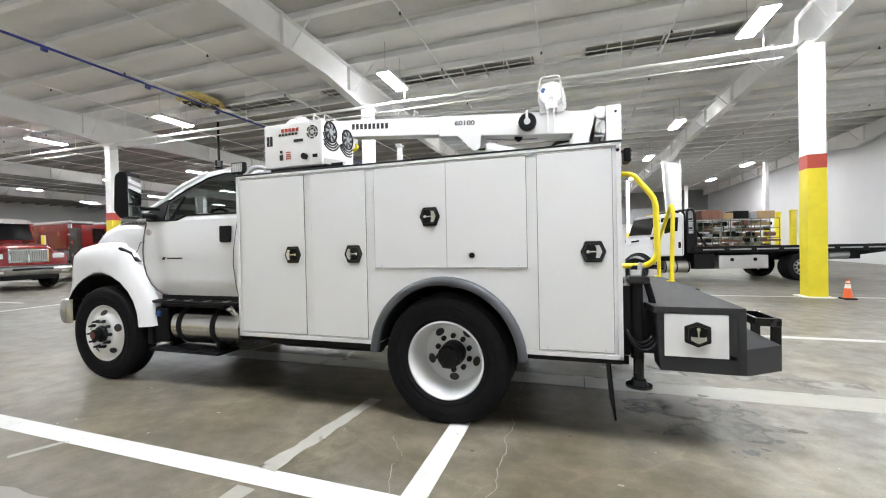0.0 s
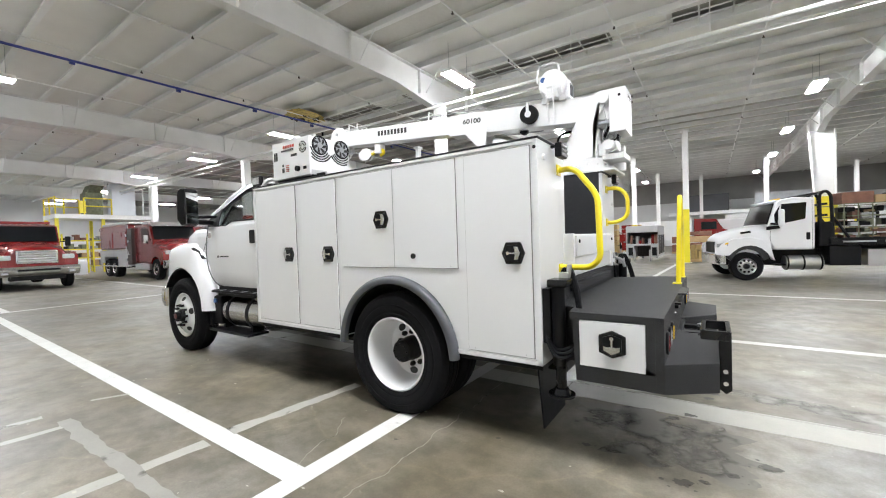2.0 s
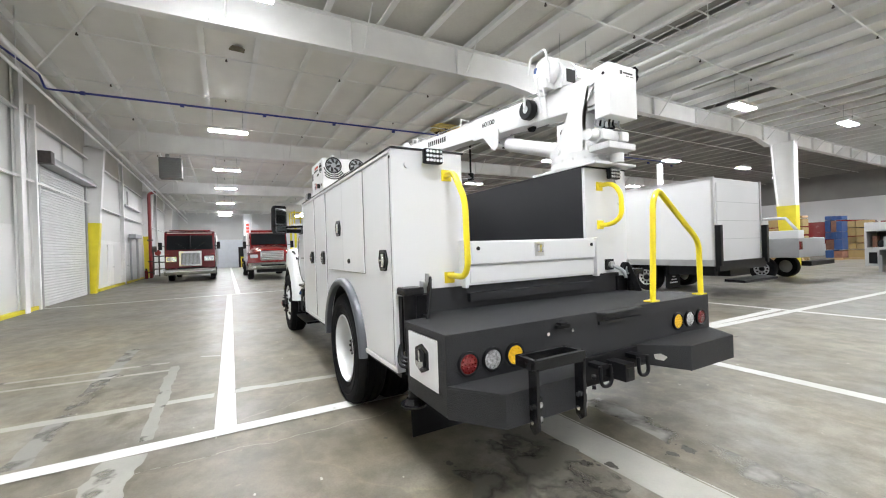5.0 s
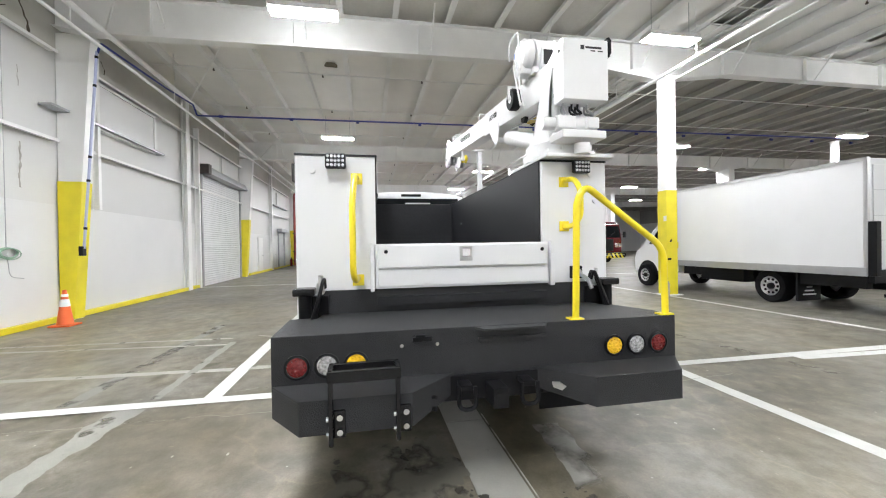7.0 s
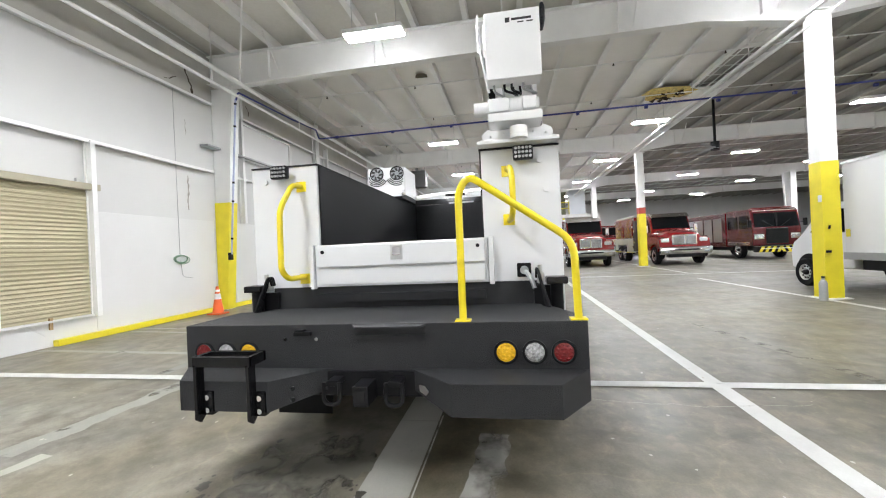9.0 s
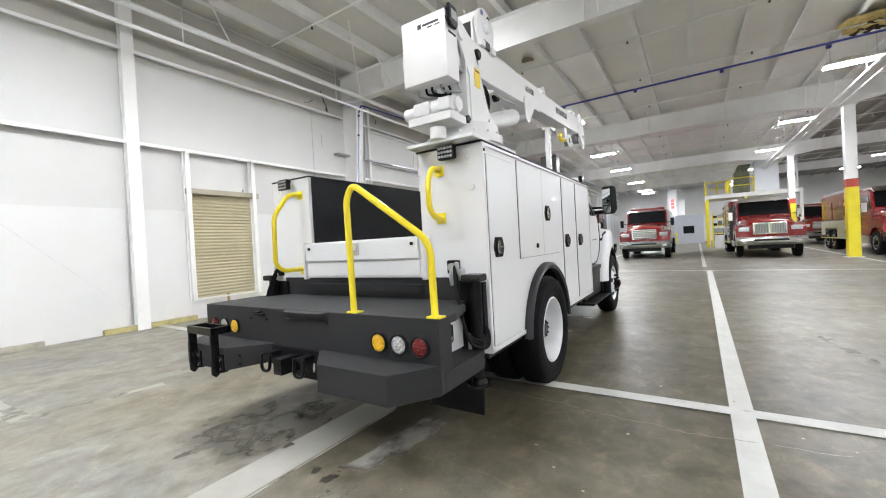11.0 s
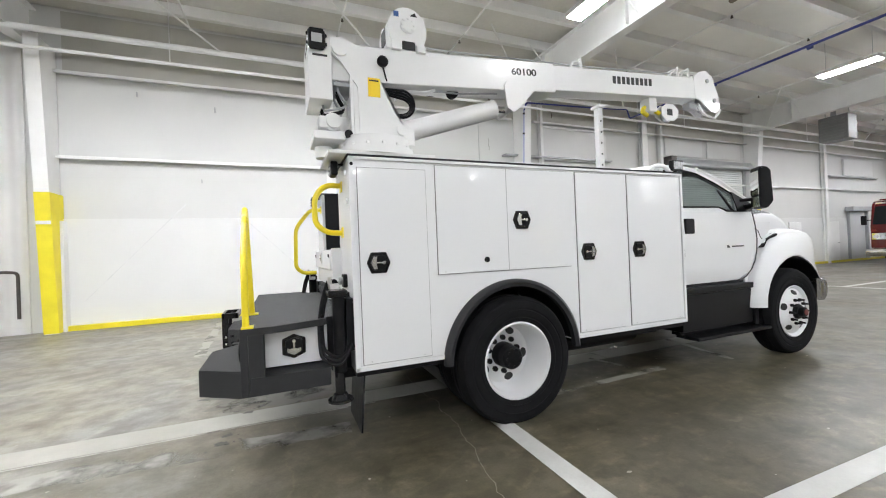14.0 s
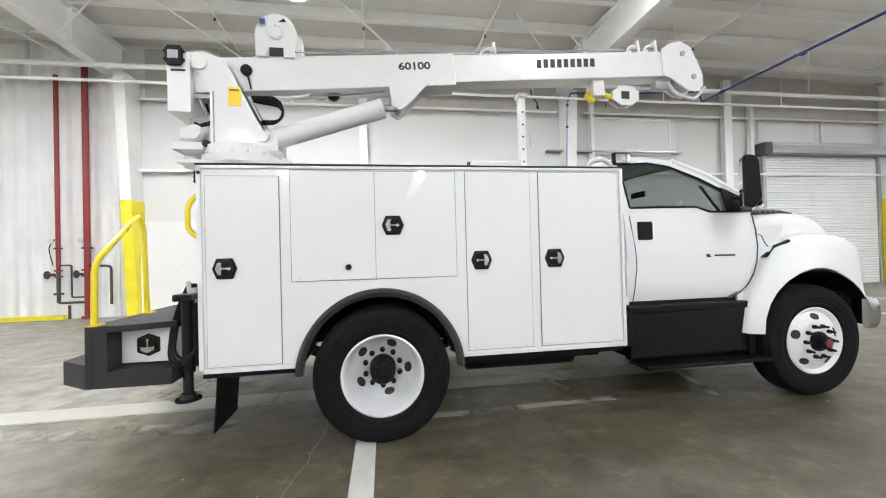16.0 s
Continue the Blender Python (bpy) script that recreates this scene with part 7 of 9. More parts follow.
part("rope_opening", prism(B(), [(wc.x - 0.06, wc.y + 0.115, wc.z + 0.13), (wc.x - 0.02, wc.y + 0.115, wc.z + 0.1), (wc.x - 0.08, wc.y + 0.115, wc.z + 0.1)], (0, 0.003, 0)), SEAM, wn)
part("blue_tag", turned(B(), (wc.x - 0.085, wc.y - 0.232, wc.z + 0.05), (wc.x - 0.085, wc.y - 0.228, wc.z + 0.05), 0.03, seg=12), BLUEP, wn, "small blue tag")
part("blue_tag", bx(wc.x + 0.075, wc.x + 0.115, wc.y + 0.131, wc.y + 0.133, wc.z + 0.07, wc.z + 0.11), BLUEP, wn, "small blue tag")
bm = tube(B(), bend([(wc.x - 0.14, wc.y - 0.27, wc.z + 0.02), (wc.x - 0.12, wc.y - 0.27, wc.z + 0.19), (wc.x + 0.1, wc.y - 0.27, wc.z + 0.19), (wc.x + 0.14, wc.y - 0.27, wc.z - 0.16)], 0.05), 0.01, 8)
tube(bm, [(wc.x - 0.04, wc.y - 0.27, wc.z - 0.05), (wc.x - 0.04, wc.y - 0.2, wc.z - 0.42)], 0.009, 6)
tube(bm, [(wc.x + 0.03, wc.y - 0.27, wc.z - 0.05), (wc.x + 0.03, wc.y - 0.2, wc.z - 0.45)], 0.009, 6)
tube(bm, [(wc.x - 0.04, wc.y - 0.27, wc.z - 0.05), (wc.x + 0.03, wc.y - 0.27, wc.z - 0.05)], 0.009, 6)
part("winch_guard", bm, WHITE2, wn)
# lift ram
p0, p1 = V(-0.4, YC, 2.34), on_boom(1.44, 0, -0.25)
q = p0.lerp(p1, 0.93)
part("lift_ram", turned(B(), p0, q, 0.08, seg=26), WHITE2, CR, "white lift ram cylinder")
part("ram_rod", turned(B(), q, on_boom(1.5, 0, -0.27), 0.03, seg=16), CHROME, CR, "chrome ram rod")
part("rod_end", turned(B(), on_boom(1.51, -0.12, -0.27), on_boom(1.51, 0.12, -0.27), 0.035, seg=14), WHITE2, CR)
# hoses under the mast and boom
for k in range(4):
    r = 0.013 * k
    y = YC + 0.09 - 0.02 * k
    loop = [(-0.3, y, 2.655 - 0.3 * r)] + [(-0.43 - (0.1 - 0.3 * r) * math.cos(radians(a)), y, 2.555 + (0.105 - r) * math.sin(radians(a))) for a in range(80, -100, -15)] + [(-0.36, y, 2.45 + r)]
    part("boom_hose", tube(B(), loop, 0.0105, 7), BLACK, CR, "black hydraulic hose")
part("hose_rail", tube(B(), bend([on_boom(0.3, 0.05, -0.16), on_boom(0.72, 0.05, -0.17), on_boom(0.8, 0.05, -0.14)], 0.04), 0.014, 8), WHITE2, CR)
part("hose_line", tube(B(), [on_boom(0.75, 0.04, -0.15), on_boom(1.05, 0.04, -0.16), on_boom(1.4, 0.04, -0.145)], 0.008, 6), GREYM, CR)
# tool wheel on the near side of the boom and small knob on the far side
c = on_boom(0.86, 0, 0.0)
bm = B()
bmesh.ops.transform(lathe(bm, [(0.04, -0.045), (0.095, -0.045), (0.105, -0.03), (0.105, 0.03), (0.095, 0.045), (0.04, 0.045)], (0, 0, 0), 30), matrix=Matrix.Translation(c - V(0, 0.165, 0)), verts=bm.verts[:])
bw = part("hose_wheel", bm, BLACK, CR, "black rubber roller with a white hub")
bm = turned(B(), c - V(0, 0.21, 0), c - V(0, 0.1, 0), 0.038, seg=18)
box(bm, c.x - 0.015, c.x + 0.015, c.y - 0.225, c.y - 0.1, c.z + 0.0, c.z + 0.125)
part("hub", bm, WHITE2, bw)
c = on_boom(0.36, 0, 0.0)
bm = lathe(B(), [(0.0005, 0.0), (0.03, 0.0), (0.042, 0.012), (0.042, 0.03), (0.03, 0.04), (0.0005, 0.04)], (c.x, c.y + 0.11, c.z + 0.02), 20, False)
tube(bm, [(c.x, c.y + 0.12, c.z), (c.x - 0.03, c.y + 0.12, c.z - 0.12)], 0.006, 6)
part("flood_lamp", bm, BLACK, CR, "small black lamp on the boom")
bm = turned(B(), on_boom(0.98, -0.02, -0.14), on_boom(0.98, 0.02, -0.14), 0.05, seg=18)
part("under_roller", bm, BLACK, CR)
# boom rest
br = part("boom_rest", bx(-2.56, -2.5, YC - 0.06, YC + 0.0, 2.1, 2.78, bevel=0.005), WHITE2, CR, "white boom rest post")
part("rest_head", bx(-2.57, -2.49, YC - 0.09, YC + 0.03, 2.77, 2.8, bevel=0.004), WHITE2, br)
for k in range(5):
    part("pin_hole", turned(B(), (-2.53, YC - 0.001, 2.2 + 0.11 * k), (-2.53, YC + 0.003, 2.2 + 0.11 * k), 0.009, seg=8), SEAM, br)
part("rest_foot", bx(-2.63, -2.43, YC - 0.14, YC + 0.08, 2.1, 2.112), WHITE2, br)
# hook block
hc = on_boom(3.62, 0.0, -0.25)
bm = B()
for s in (-1, 1):
    pts = [(hc.x + 0.13 * math.cos(a) * 1.1, hc.y + s * 0.03, hc.z + 0.1 * math.sin(a)) for a in [radians(22.5 + 45 * k) for k in range(8)]]
    prism(bm, pts, (0, s * 0.012, 0), bevel=0.003)
hb = part("hook_block", bm, WHITE2, CR, "white hook block with a yellow hook")
part("block_sheave", turned(B(), (hc.x, hc.y - 0.025, hc.z), (hc.x, hc.y + 0.025, hc.z), 0.09, seg=24), GALV, hb)
part("block_plate", bx(hc.x - 0.03, hc.x + 0.05, hc.y + 0.043, hc.y + 0.046, hc.z - 0.035, hc.z + 0.035), INK, hb)
bm = tube(B(), bend([(hc.x + 0.12, hc.y, hc.z - 0.01), (hc.x + 0.22, hc.y, hc.z + 0.02), (hc.x + 0.34, hc.y, hc.z + 0.04), (hc.x + 0.38, hc.y, hc.z - 0.02), (hc.x + 0.3, hc.y, hc.z - 0.05)], 0.05), 0.024, 10)
part("hook", bm, YELT, hb, "yellow forged hook")
part("block_rope", tube(B(), [(hc.x - 0.05, hc.y, hc.z + 0.06), on_boom(4.28, 0, -0.2)], 0.006, 6), GALV, hb)
part("hook_stop", boom_box(3.28, 3.4, 0.12, 0.16, -0.17), WHITE2, bo)

# markings: model number lettered, maker's name as plain dark blocks
tilt = math.degrees(math.atan2(ux.z, -ux.x))
for s in (-1, 1):
    rz = 0 if s < 0 else 180
    p = on_boom(1.66, 0, 0.03) + V(0, s * 0.111, 0)
    writing("60100", 0.082, tuple(p), (90, tilt if s < 0 else -tilt, rz), INK, bo, "model_number", 1.3)
    for k in range(9):
        p = on_boom(3.02 - 0.064 * (k - 4) * (-s) * -1, 0, 0.035) + V(0, s * 0.0965, 0)
        bm = bx(p.x - 0.021, p.x + 0.021, p.y - 0.0012, p.y + 0.0012, p.z - 0.037, p.z + 0.037)
        part("name_mark", bm, INK, bo)

# ---- fittings on the wall ----
rd = thing("roller_door", (-16.3, YS, 0), "closed white slatted roller door with a metal hood in the wall", "roller door")
part("curtain", bx(-18.55, -13.95, YS + 0.01, YS + 0.06, 0.0, 4.35), SHUT, rd, "white slatted curtain")
for k in range(47):
    part("slat", bx(-18.54, -13.96, YS + 0.06, YS + 0.07, 0.04 + 0.09 * k, 0.12 + 0.09 * k, bevel=0.006, seg=1), SHUT, rd)
for x in (-18.62, -13.93):
    part("guide_rail", bx(x - 0.06, x + 0.06, YS, YS + 0.12, 0.0, 4.4, bevel=0.005), GALV, rd, "grey steel guide rail")
bm = prism(B(), [(-18.95, YS, 4.75), (-18.95, YS + 0.3, 4.7), (-18.95, YS + 0.42, 4.5), (-18.95, YS + 0.42, 4.4), (-18.95, YS, 4.4)], (5.2, 0, 0), bevel=0.01)
part("hood", bm, GREYM, rd, "grey metal hood")
part("drive_box", bx(-13.85, -13.55, YS, YS + 0.5, 4.35, 4.72, bevel=0.02), DARKPIPE, rd, "dark door motor")
for x in (-17.4, -14.9):
    part("upper_panel", bx(x - 1.1, x + 1.1, YS + 0.01, YS + 0.05, 4.85, 5.55, bevel=0.01), WALL, rd)

sh = thing("counter_shutter", (-2.65, YS, 0.44), "closed beige slatted counter shutter in the white wall", "shutter")
bm = bx(-3.38, -1.93, YS + 0.04, YS + 0.06, 0.46, 2.8)
part("shutter_backing", bm, BEIGE, sh)
for k in range(33):
    part("slat", bx(-3.37, -1.94, YS + 0.06, YS + 0.072, 0.475 + 0.07 * k, 0.535 + 0.07 * k, bevel=0.004, seg=1), BEIGE, sh)
part("shutter_hood", bx(-3.5, -1.82, YS + 0.04, YS + 0.22, 2.8, 2.92, bevel=0.01), mat("dull_beige_metal", (0.4, 0.37, 0.28), 0.5, vary=0.15), sh, "dull beige hood")
for x in (-3.41, -1.9):
    part("guide_rail", bx(x - 0.03, x + 0.03, YS + 0.04, YS + 0.09, 0.44, 2.8), GALV, sh)
part("sill", bx(-3.45, -1.86, YS + 0.05, YS + 0.12, 0.42, 0.455), STEEL, sh)
part("pull_strap", bx(-2.68, -2.63, YS + 0.07, YS + 0.1, 0.3, 0.5), CARD, sh)

for i, (x0, x1) in enumerate(((-10.68, -7.98), (-30.0, -27.0))):
    w = thing("blanked_window", ((x0 + x1) / 2, YS, 4.5), "blanked-off upper window panel with a ledge", "window panel")
    part("panel", bx(x0, x1, YS + 0.02, YS + 0.1, 4.52, 5.38, bevel=0.01), WALL, w)
    part("ledge", bx(x0 - 0.1, x1 + 1.7, YS + 0.02, YS + 0.26, 4.38, 4.43, bevel=0.005), GALV, w)
for i, x in enumerate((-22.4, -25.8)):
    d = tagged(part("door_%d" % (i + 1), bx(x - 0.5, x + 0.5, YS + 0.05, YS + 0.1, 0, 2.1, bevel=0.01), STEEL), "plain white steel personnel door", "door", kind="structure")
    part("door_handle", bx(x - 0.42, x - 0.3, YS + 0.1, YS + 0.15, 1.0, 1.03), GALV, d)

# red risers with valves
for i, x in enumerate((6.0, 6.64)):
    rp = thing("fire_riser", (x, -6.92, 0), "red fire riser pipe with iron valves on the wall", "riser pipe", "fire risers")
    r = 0.07 if i == 0 else 0.05
    part("riser", turned(B(), (x, -6.92, 1.3 if i else 0.02), (x, -6.92, 6.1 if i else 6.4), r, seg=18), REDPIPE, rp)
    if i:
        part("iron_stub", turned(B(), (x, -6.92, 0.42), (x, -6.92, 1.3), 0.042, seg=16), DARKPIPE, rp, "dark iron lower pipe")
    part("base_flange", turned(B(), (x, -6.92, 0.02 if i == 0 else 0.62), (x, -6.92, 0.07 if i == 0 else 0.67), r * 2.0, seg=18), REDPIPE if i == 0 else DARKPIPE, rp)
    for z in (1.05, 1.2, 1.75):
        part("flange", turned(B(), (x, -6.92, z), (x, -6.92, z + 0.045), r * 1.7, seg=16), REDPIPE if z < 1.7 else DARKPIPE, rp)
    bm = turned(B(), (x + 0.08, -6.92, 1.12), (x + 0.24, -6.92, 1.12), 0.035, seg=12)
    turned(bm, (x + 0.24, -6.92, 1.12), (x + 0.26, -6.92, 1.12), 0.1, seg=16)
    part("valve", bm, DARKPIPE, rp, "dark iron valve wheel")
    part("gauge", turned(B(), (x + 0.1, -6.86, 1.95), (x + 0.1, -6.82, 1.95), 0.06, seg=16), ALU, rp)
    for z in (3.2, 5.2):
        part("pipe_clamp", turned(B(), (x, -6.92, z), (x, -6.92, z + 0.03), r * 1.15, seg=14), REDPIPE, rp)
    pts = [(x - 0.05, -6.88, 1.32), (x - 0.35, -6.88, 1.32), (x - 0.55, -6.88, 1.3), (x - 0.55, -6.88, 0.35)] if i == 0 else [(x, -6.9, 0.62), (x, -6.9, 0.42), (x - 0.62, -6.9, 0.42)]
    part("branch_pipe", tube(B(), bend(pts, 0.08), 0.03, 10), DARKPIPE, rp, "dark branch pipe")
    if i == 1:
        part("branch_pipe", tube(B(), bend([(x, -6.9, 1.35), (x - 0.3, -6.9, 1.35), (x - 0.3, -6.9, 0.55), (x - 0.62, -6.9, 0.55)], 0.05), 0.02, 8), DARKPIPE, rp)
        part("drain", turned(B(), (x - 0.28, -6.85, 0.02), (x - 0.28, -6.85, 0.36), 0.03, seg=10), DARKPIPE, rp)
        part("air_line", tube(B(), bend([(x + 0.02, -6.85, 2.0), (x + 0.16, -6.84, 1.8), (x + 0.06, -6.84, 1.35)], 0.12), 0.01, 6), BLACK, rp)

# coiled cable on the wall
cc = thing("coiled_cable", (-5.5, YS + 0.06, 1.4), "green and white cable coiled on a wall hook", "cable")
bm = B()
rng = random.Random(11)
for k in range(6):
    r = 0.11 + 0.03 * rng.random()
    o = V(-5.45 + rng.uniform(-0.03, 0.03), YS + 0.075 + 0.012 * k, 1.42 + rng.uniform(-0.02, 0.02))
    tube(bm, [o + V(1.6 * r * math.cos(a), 0, 0.75 * r * math.sin(a)) for a in [i * math.pi / 9 for i in range(19)]], 0.009, 6)
part("coil", bm, mat("green_cable", (0.25, 0.38, 0.28), 0.5, vary=0.4, scale=30), cc)
part("riser_cable", tube(B(), [(-5.45, YS + 0.06, 1.5), (-5.44, YS + 0.06, 5.6)], 0.007, 6), GALV, cc)
part("tail", tube(B(), bend([(-5.45, YS + 0.07, 1.4), (-5.5, YS + 0.07, 1.0), (-5.8, YS + 0.07, 0.95)], 0.1), 0.006, 6), GALV, cc)

for x, y, k in ((-5.97, -6.5, 1.0), (5.55, 7.0, 0.65)):
    cn = thing("traffic_cone", (x, y, 0), "orange traffic cone with white reflective bands", "traffic cone", "traffic cones")
    part("base", bx(x - 0.18 * k, x + 0.18 * k, y - 0.18 * k, y + 0.18 * k, 0.0, 0.035, bevel=0.012), ORANGE if y < 0 else BLACK, cn)
    part("cone_body", turned(B(), (x, y, 0.03), (x, y, 0.7 * k), 0.135 * k, 0.03 * k, seg=24), ORANGE, cn)
    part("band", turned(B(), (x, y, 0.38 * k), (x, y, 0.52 * k), 0.087 * k, 0.065 * k, seg=24, caps=False), CONEW, cn, "white reflective band")
    part("band", turned(B(), (x, y, 0.57 * k), (x, y, 0.62 * k), 0.058 * k, 0.05 * k, seg=24, caps=False), CONEW, cn, "white reflective band")

for x, y, z in ((-9.4, -1.66, 6.99),):
    bm = B()
    rng = random.Random(int(-x))
    ring = [bm.verts.new((x + 0.16 * rng.uniform(0.6, 1.3) * math.cos(a), y + 0.3 * rng.uniform(0.5, 1.3) * math.sin(a), z - 0.03 - 0.05 * rng.random())) for a in [k * math.pi / 5 for k in range(10)]]
    mid = bm.verts.new((x, y, z - 0.12))
    for k in range(10):
        bm.faces.new((ring[k], ring[(k + 1) % 10], mid))
    setting("roof_tear", bm, mat("dusty_brown_felt", (0.16, 0.14, 0.1), 0.9, vary=0.4, scale=9), "small brown tear in the roof facing", "insulation")

# unit heater
HEATER = mat("dark_grey_heater_paint", (0.13, 0.13, 0.125), 0.5, vary=0.15)
ht = thing("unit_heater", (-19.5, -4.15, 6.05), "grey gas unit heater hung from the roof", "heater")
part("casing", bx(-19.85, -19.2, -4.6, -3.72, 5.02, 5.95, bevel=0.02), HEATER, ht)
for k in range(7):
    part("louvre", bx(-19.19, -19.16, -4.52, -3.8, 5.12 + 0.11 * k, 5.18 + 0.11 * k), HEATER, ht)
part("flue", turned(B(), (-19.6, -4.3, 5.95), (-19.6, -4.3, 7.1), 0.08, seg=14), GREYM, ht)
for y in (-4.5, -3.8):
    part("hanger", turned(B(), (-19.5, y, 5.95), (-19.5, y, 7.05), 0.012, seg=6), GALV, ht)

# big ceiling fan
fx, fy = -15.0, 9.4
fn = thing("ceiling_fan", (fx, fy, 7.0), "large dark ceiling fan at rest under the roof", "ceiling fan")
part("drop_rod", turned(B(), (fx, fy, 5.2), (fx, fy, 7.05), 0.05, seg=12), BLACK, fn)
part("motor", turned(B(), (fx, fy, 4.95), (fx, fy, 5.3), 0.16, seg=18), BLACK, fn)
for k in range(6):
    a = math.pi * k / 3 + 0.3
    d = V(math.cos(a), math.sin(a), 0)
    n = V(-d.y, d.x, 0)
    c = V(fx, fy, 5.0)
    part("blade", prism(B(), [c + d * 0.15 - n * 0.07, c + d * 1.5 - n * 0.06, c + d * 1.5 + n * 0.06 + V(0, 0, 0.02), c + d * 0.15 + n * 0.07 + V(0, 0, 0.03)], (0, 0, 0.012)), GREYM, fn)


# ---- parked vehicles ----
def simple_wheel(parent, x, y, s, r=0.5, w=0.28, rimmat=None, name="wheel"):
    o = part(name, lathe(B(), [(r * 0.58, -w / 2), (r * 0.92, -w / 2), (r, -w / 2 + 0.05), (r, w / 2 - 0.05), (r * 0.92, w / 2), (r * 0.58, w / 2 - 0.01)], (x, y, r), 36, True, s), RUBBER, parent, "black tyre")
    part("rim", lathe(B(), [(0.0005, w / 2 - 0.1), (r * 0.6, w / 2 - 0.1), (r * 0.6, w / 2 - 0.03), (r * 0.57, w / 2 - 0.005), (r * 0.53, w / 2 - 0.03), (r * 0.46, w / 2 - 0.05), (r * 0.3, w / 2 - 0.035), (r * 0.24, w / 2 - 0.06), (0.0005, w / 2 - 0.06)], (x, y, r), 30, False, s), rimmat or CHROME, o, "bright rim")
    part("hub", lathe(B(), [(r * 0.2, w / 2 - 0.06), (r * 0.18, w / 2 + 0.0), (r * 0.1, w / 2 + 0.03), (0.0005, w / 2 + 0.034)], (x, y, r), 20, False, s), BLACK, o, "dark hub")
    for k in range(10):
        a = math.pi * k / 5
        c = (x + r * 0.41 * math.cos(a), r + r * 0.41 * math.sin(a))
        part("rim_hole", turned(B(), (c[0], y + s * (w / 2 - 0.06), c[1]), (c[0], y + s * (w / 2 - 0.036), c[1]), 0.08 * r, seg=10), BLACK, o)
    return o


def mirror_pair(v, x, y, hw, z, mm=None):
    for s in (-1, 1):
        m = part("mirror", bx(x - 0.05, x + 0.05, y + s * hw, y + s * (hw + 0.18), z - 0.2, z + 0.22, bevel=0.02), mm or BLACK, v, "door mirror")
        part("arm", tube(B(), [(x - 0.1, y + s * (hw - 0.15), z), (x, y + s * (hw + 0.05), z)], 0.02, 6), BLACK, m)


def fire_engine(front, yc, group="fire trucks", trim=None):
    """Flat-fronted red fire engine, front towards +x."""
    v = thing("fire_engine", (front - 4, yc, 0), "red flat-fronted fire engine with a chrome bumper", "fire engine", group)
    cabf = part("cab", prism(B(), [(x, yc - 1.22, z) for x, z in ((front - 2.7, 0.75), (front, 0.75), (front, 1.75), (front - 0.22, 2.72), (front - 0.4, 2.85), (front - 2.7, 2.9))], (0, 2.44, 0), bevel=0.05), MAROON, v, "red cab")
    part("windscreen", prism(B(), [(front + 0.012, yc - 1.12, 1.8), (front + 0.012, yc + 1.12, 1.8), (front - 0.17, yc + 1.08, 2.6), (front - 0.17, yc - 1.08, 2.6)], (0.012, 0, 0.003)), DARKGLASS, cabf, "dark split windscreen")
    part("screen_divider", bx(front - 0.2, front + 0.05, yc - 0.03, yc + 0.03, 1.8, 2.6), BLACK, cabf)
    for s in (-1, 1):
        part("wiper", tube(B(), [(front + 0.04, yc + s * 0.2, 1.82), (front - 0.02, yc + s * 0.7, 2.2)], 0.012, 6), BLACK, cabf)
        part("cab_door_trim", bx(front - 2.6, front - 0.3, yc + s * 1.22, yc + s * 1.228, 0.8, 0.98), CHROME, cabf)
        for x0, x1 in ((front - 1.25, front - 0.35), (front - 2.5, front - 1.5)):
            part("side_window", bx(x0, x1, yc + s * 1.22, yc + s * 1.235, 1.75, 2.5, bevel=0.02), DARKGLASS, cabf)
        lp = part("lamp_cluster", bx(front, front + 0.05, yc + s * 0.66, yc + s * 1.16, 1.12, 1.42, bevel=0.02), CHROME, cabf, "chrome lamp cluster")
        for y in (0.8, 1.03):
            part("headlamp", turned(B(), (front + 0.05, yc + s * y, 1.27), (front + 0.065, yc + s * y, 1.27), 0.09, seg=16), HEAD, lp)
        part("marker", bx(front, front + 0.03, yc + s * 1.0, yc + s * 1.18, 1.5, 1.58), REDLENS, cabf)
    g = part("grille", bx(front, front + 0.06, yc - 0.55, yc + 0.55, 0.86, 1.72, bevel=0.02), trim or CHROME, cabf, "grille surround")
    part("grille_mesh", bx(front + 0.05, front + 0.066, yc - 0.45, yc + 0.45, 0.95, 1.6), trim or GREYM, g)
    for k in range(14):
        part("grille_bar", bx(front + 0.066, front + 0.072, yc - 0.44 + 0.064 * k, yc - 0.425 + 0.064 * k, 0.96, 1.59), trim or DARKPIPE, g)
    bp = part("bumper", prism(B(), [(front + x, yc - 1.24, z) for x, z in ((0, 0.4), (0.28, 0.4), (0.42, 0.5), (0.46, 0.6), (0.42, 0.72), (0, 0.74))], (0, 2.48, 0), bevel=0.02), trim or CHROME, v, "front bumper")
    part("bumper_strip", bx(front + 0.45, front + 0.465, yc - 1.1, yc + 1.1, 0.58, 0.615), CONEW, bp)
    part("light_bar", bx(front - 0.7, front - 0.35, yc - 1.0, yc + 1.0, 2.87, 2.925, bevel=0.02), REDLENS, v, "red roof light bar")
    part("body", bx(front - 8.2, front - 2.75, yc - 1.25, yc + 1.25, 0.7, 2.85, bevel=0.05), LOCKER if not trim else MAROON, v, "rear equipment body")
    part("header_strip", bx(front - 0.35, front - 0.2, yc - 1.1, yc + 1.1, 2.7, 2.78, bevel=0.02), CHROME, cabf, "bright strip over the windscreen")
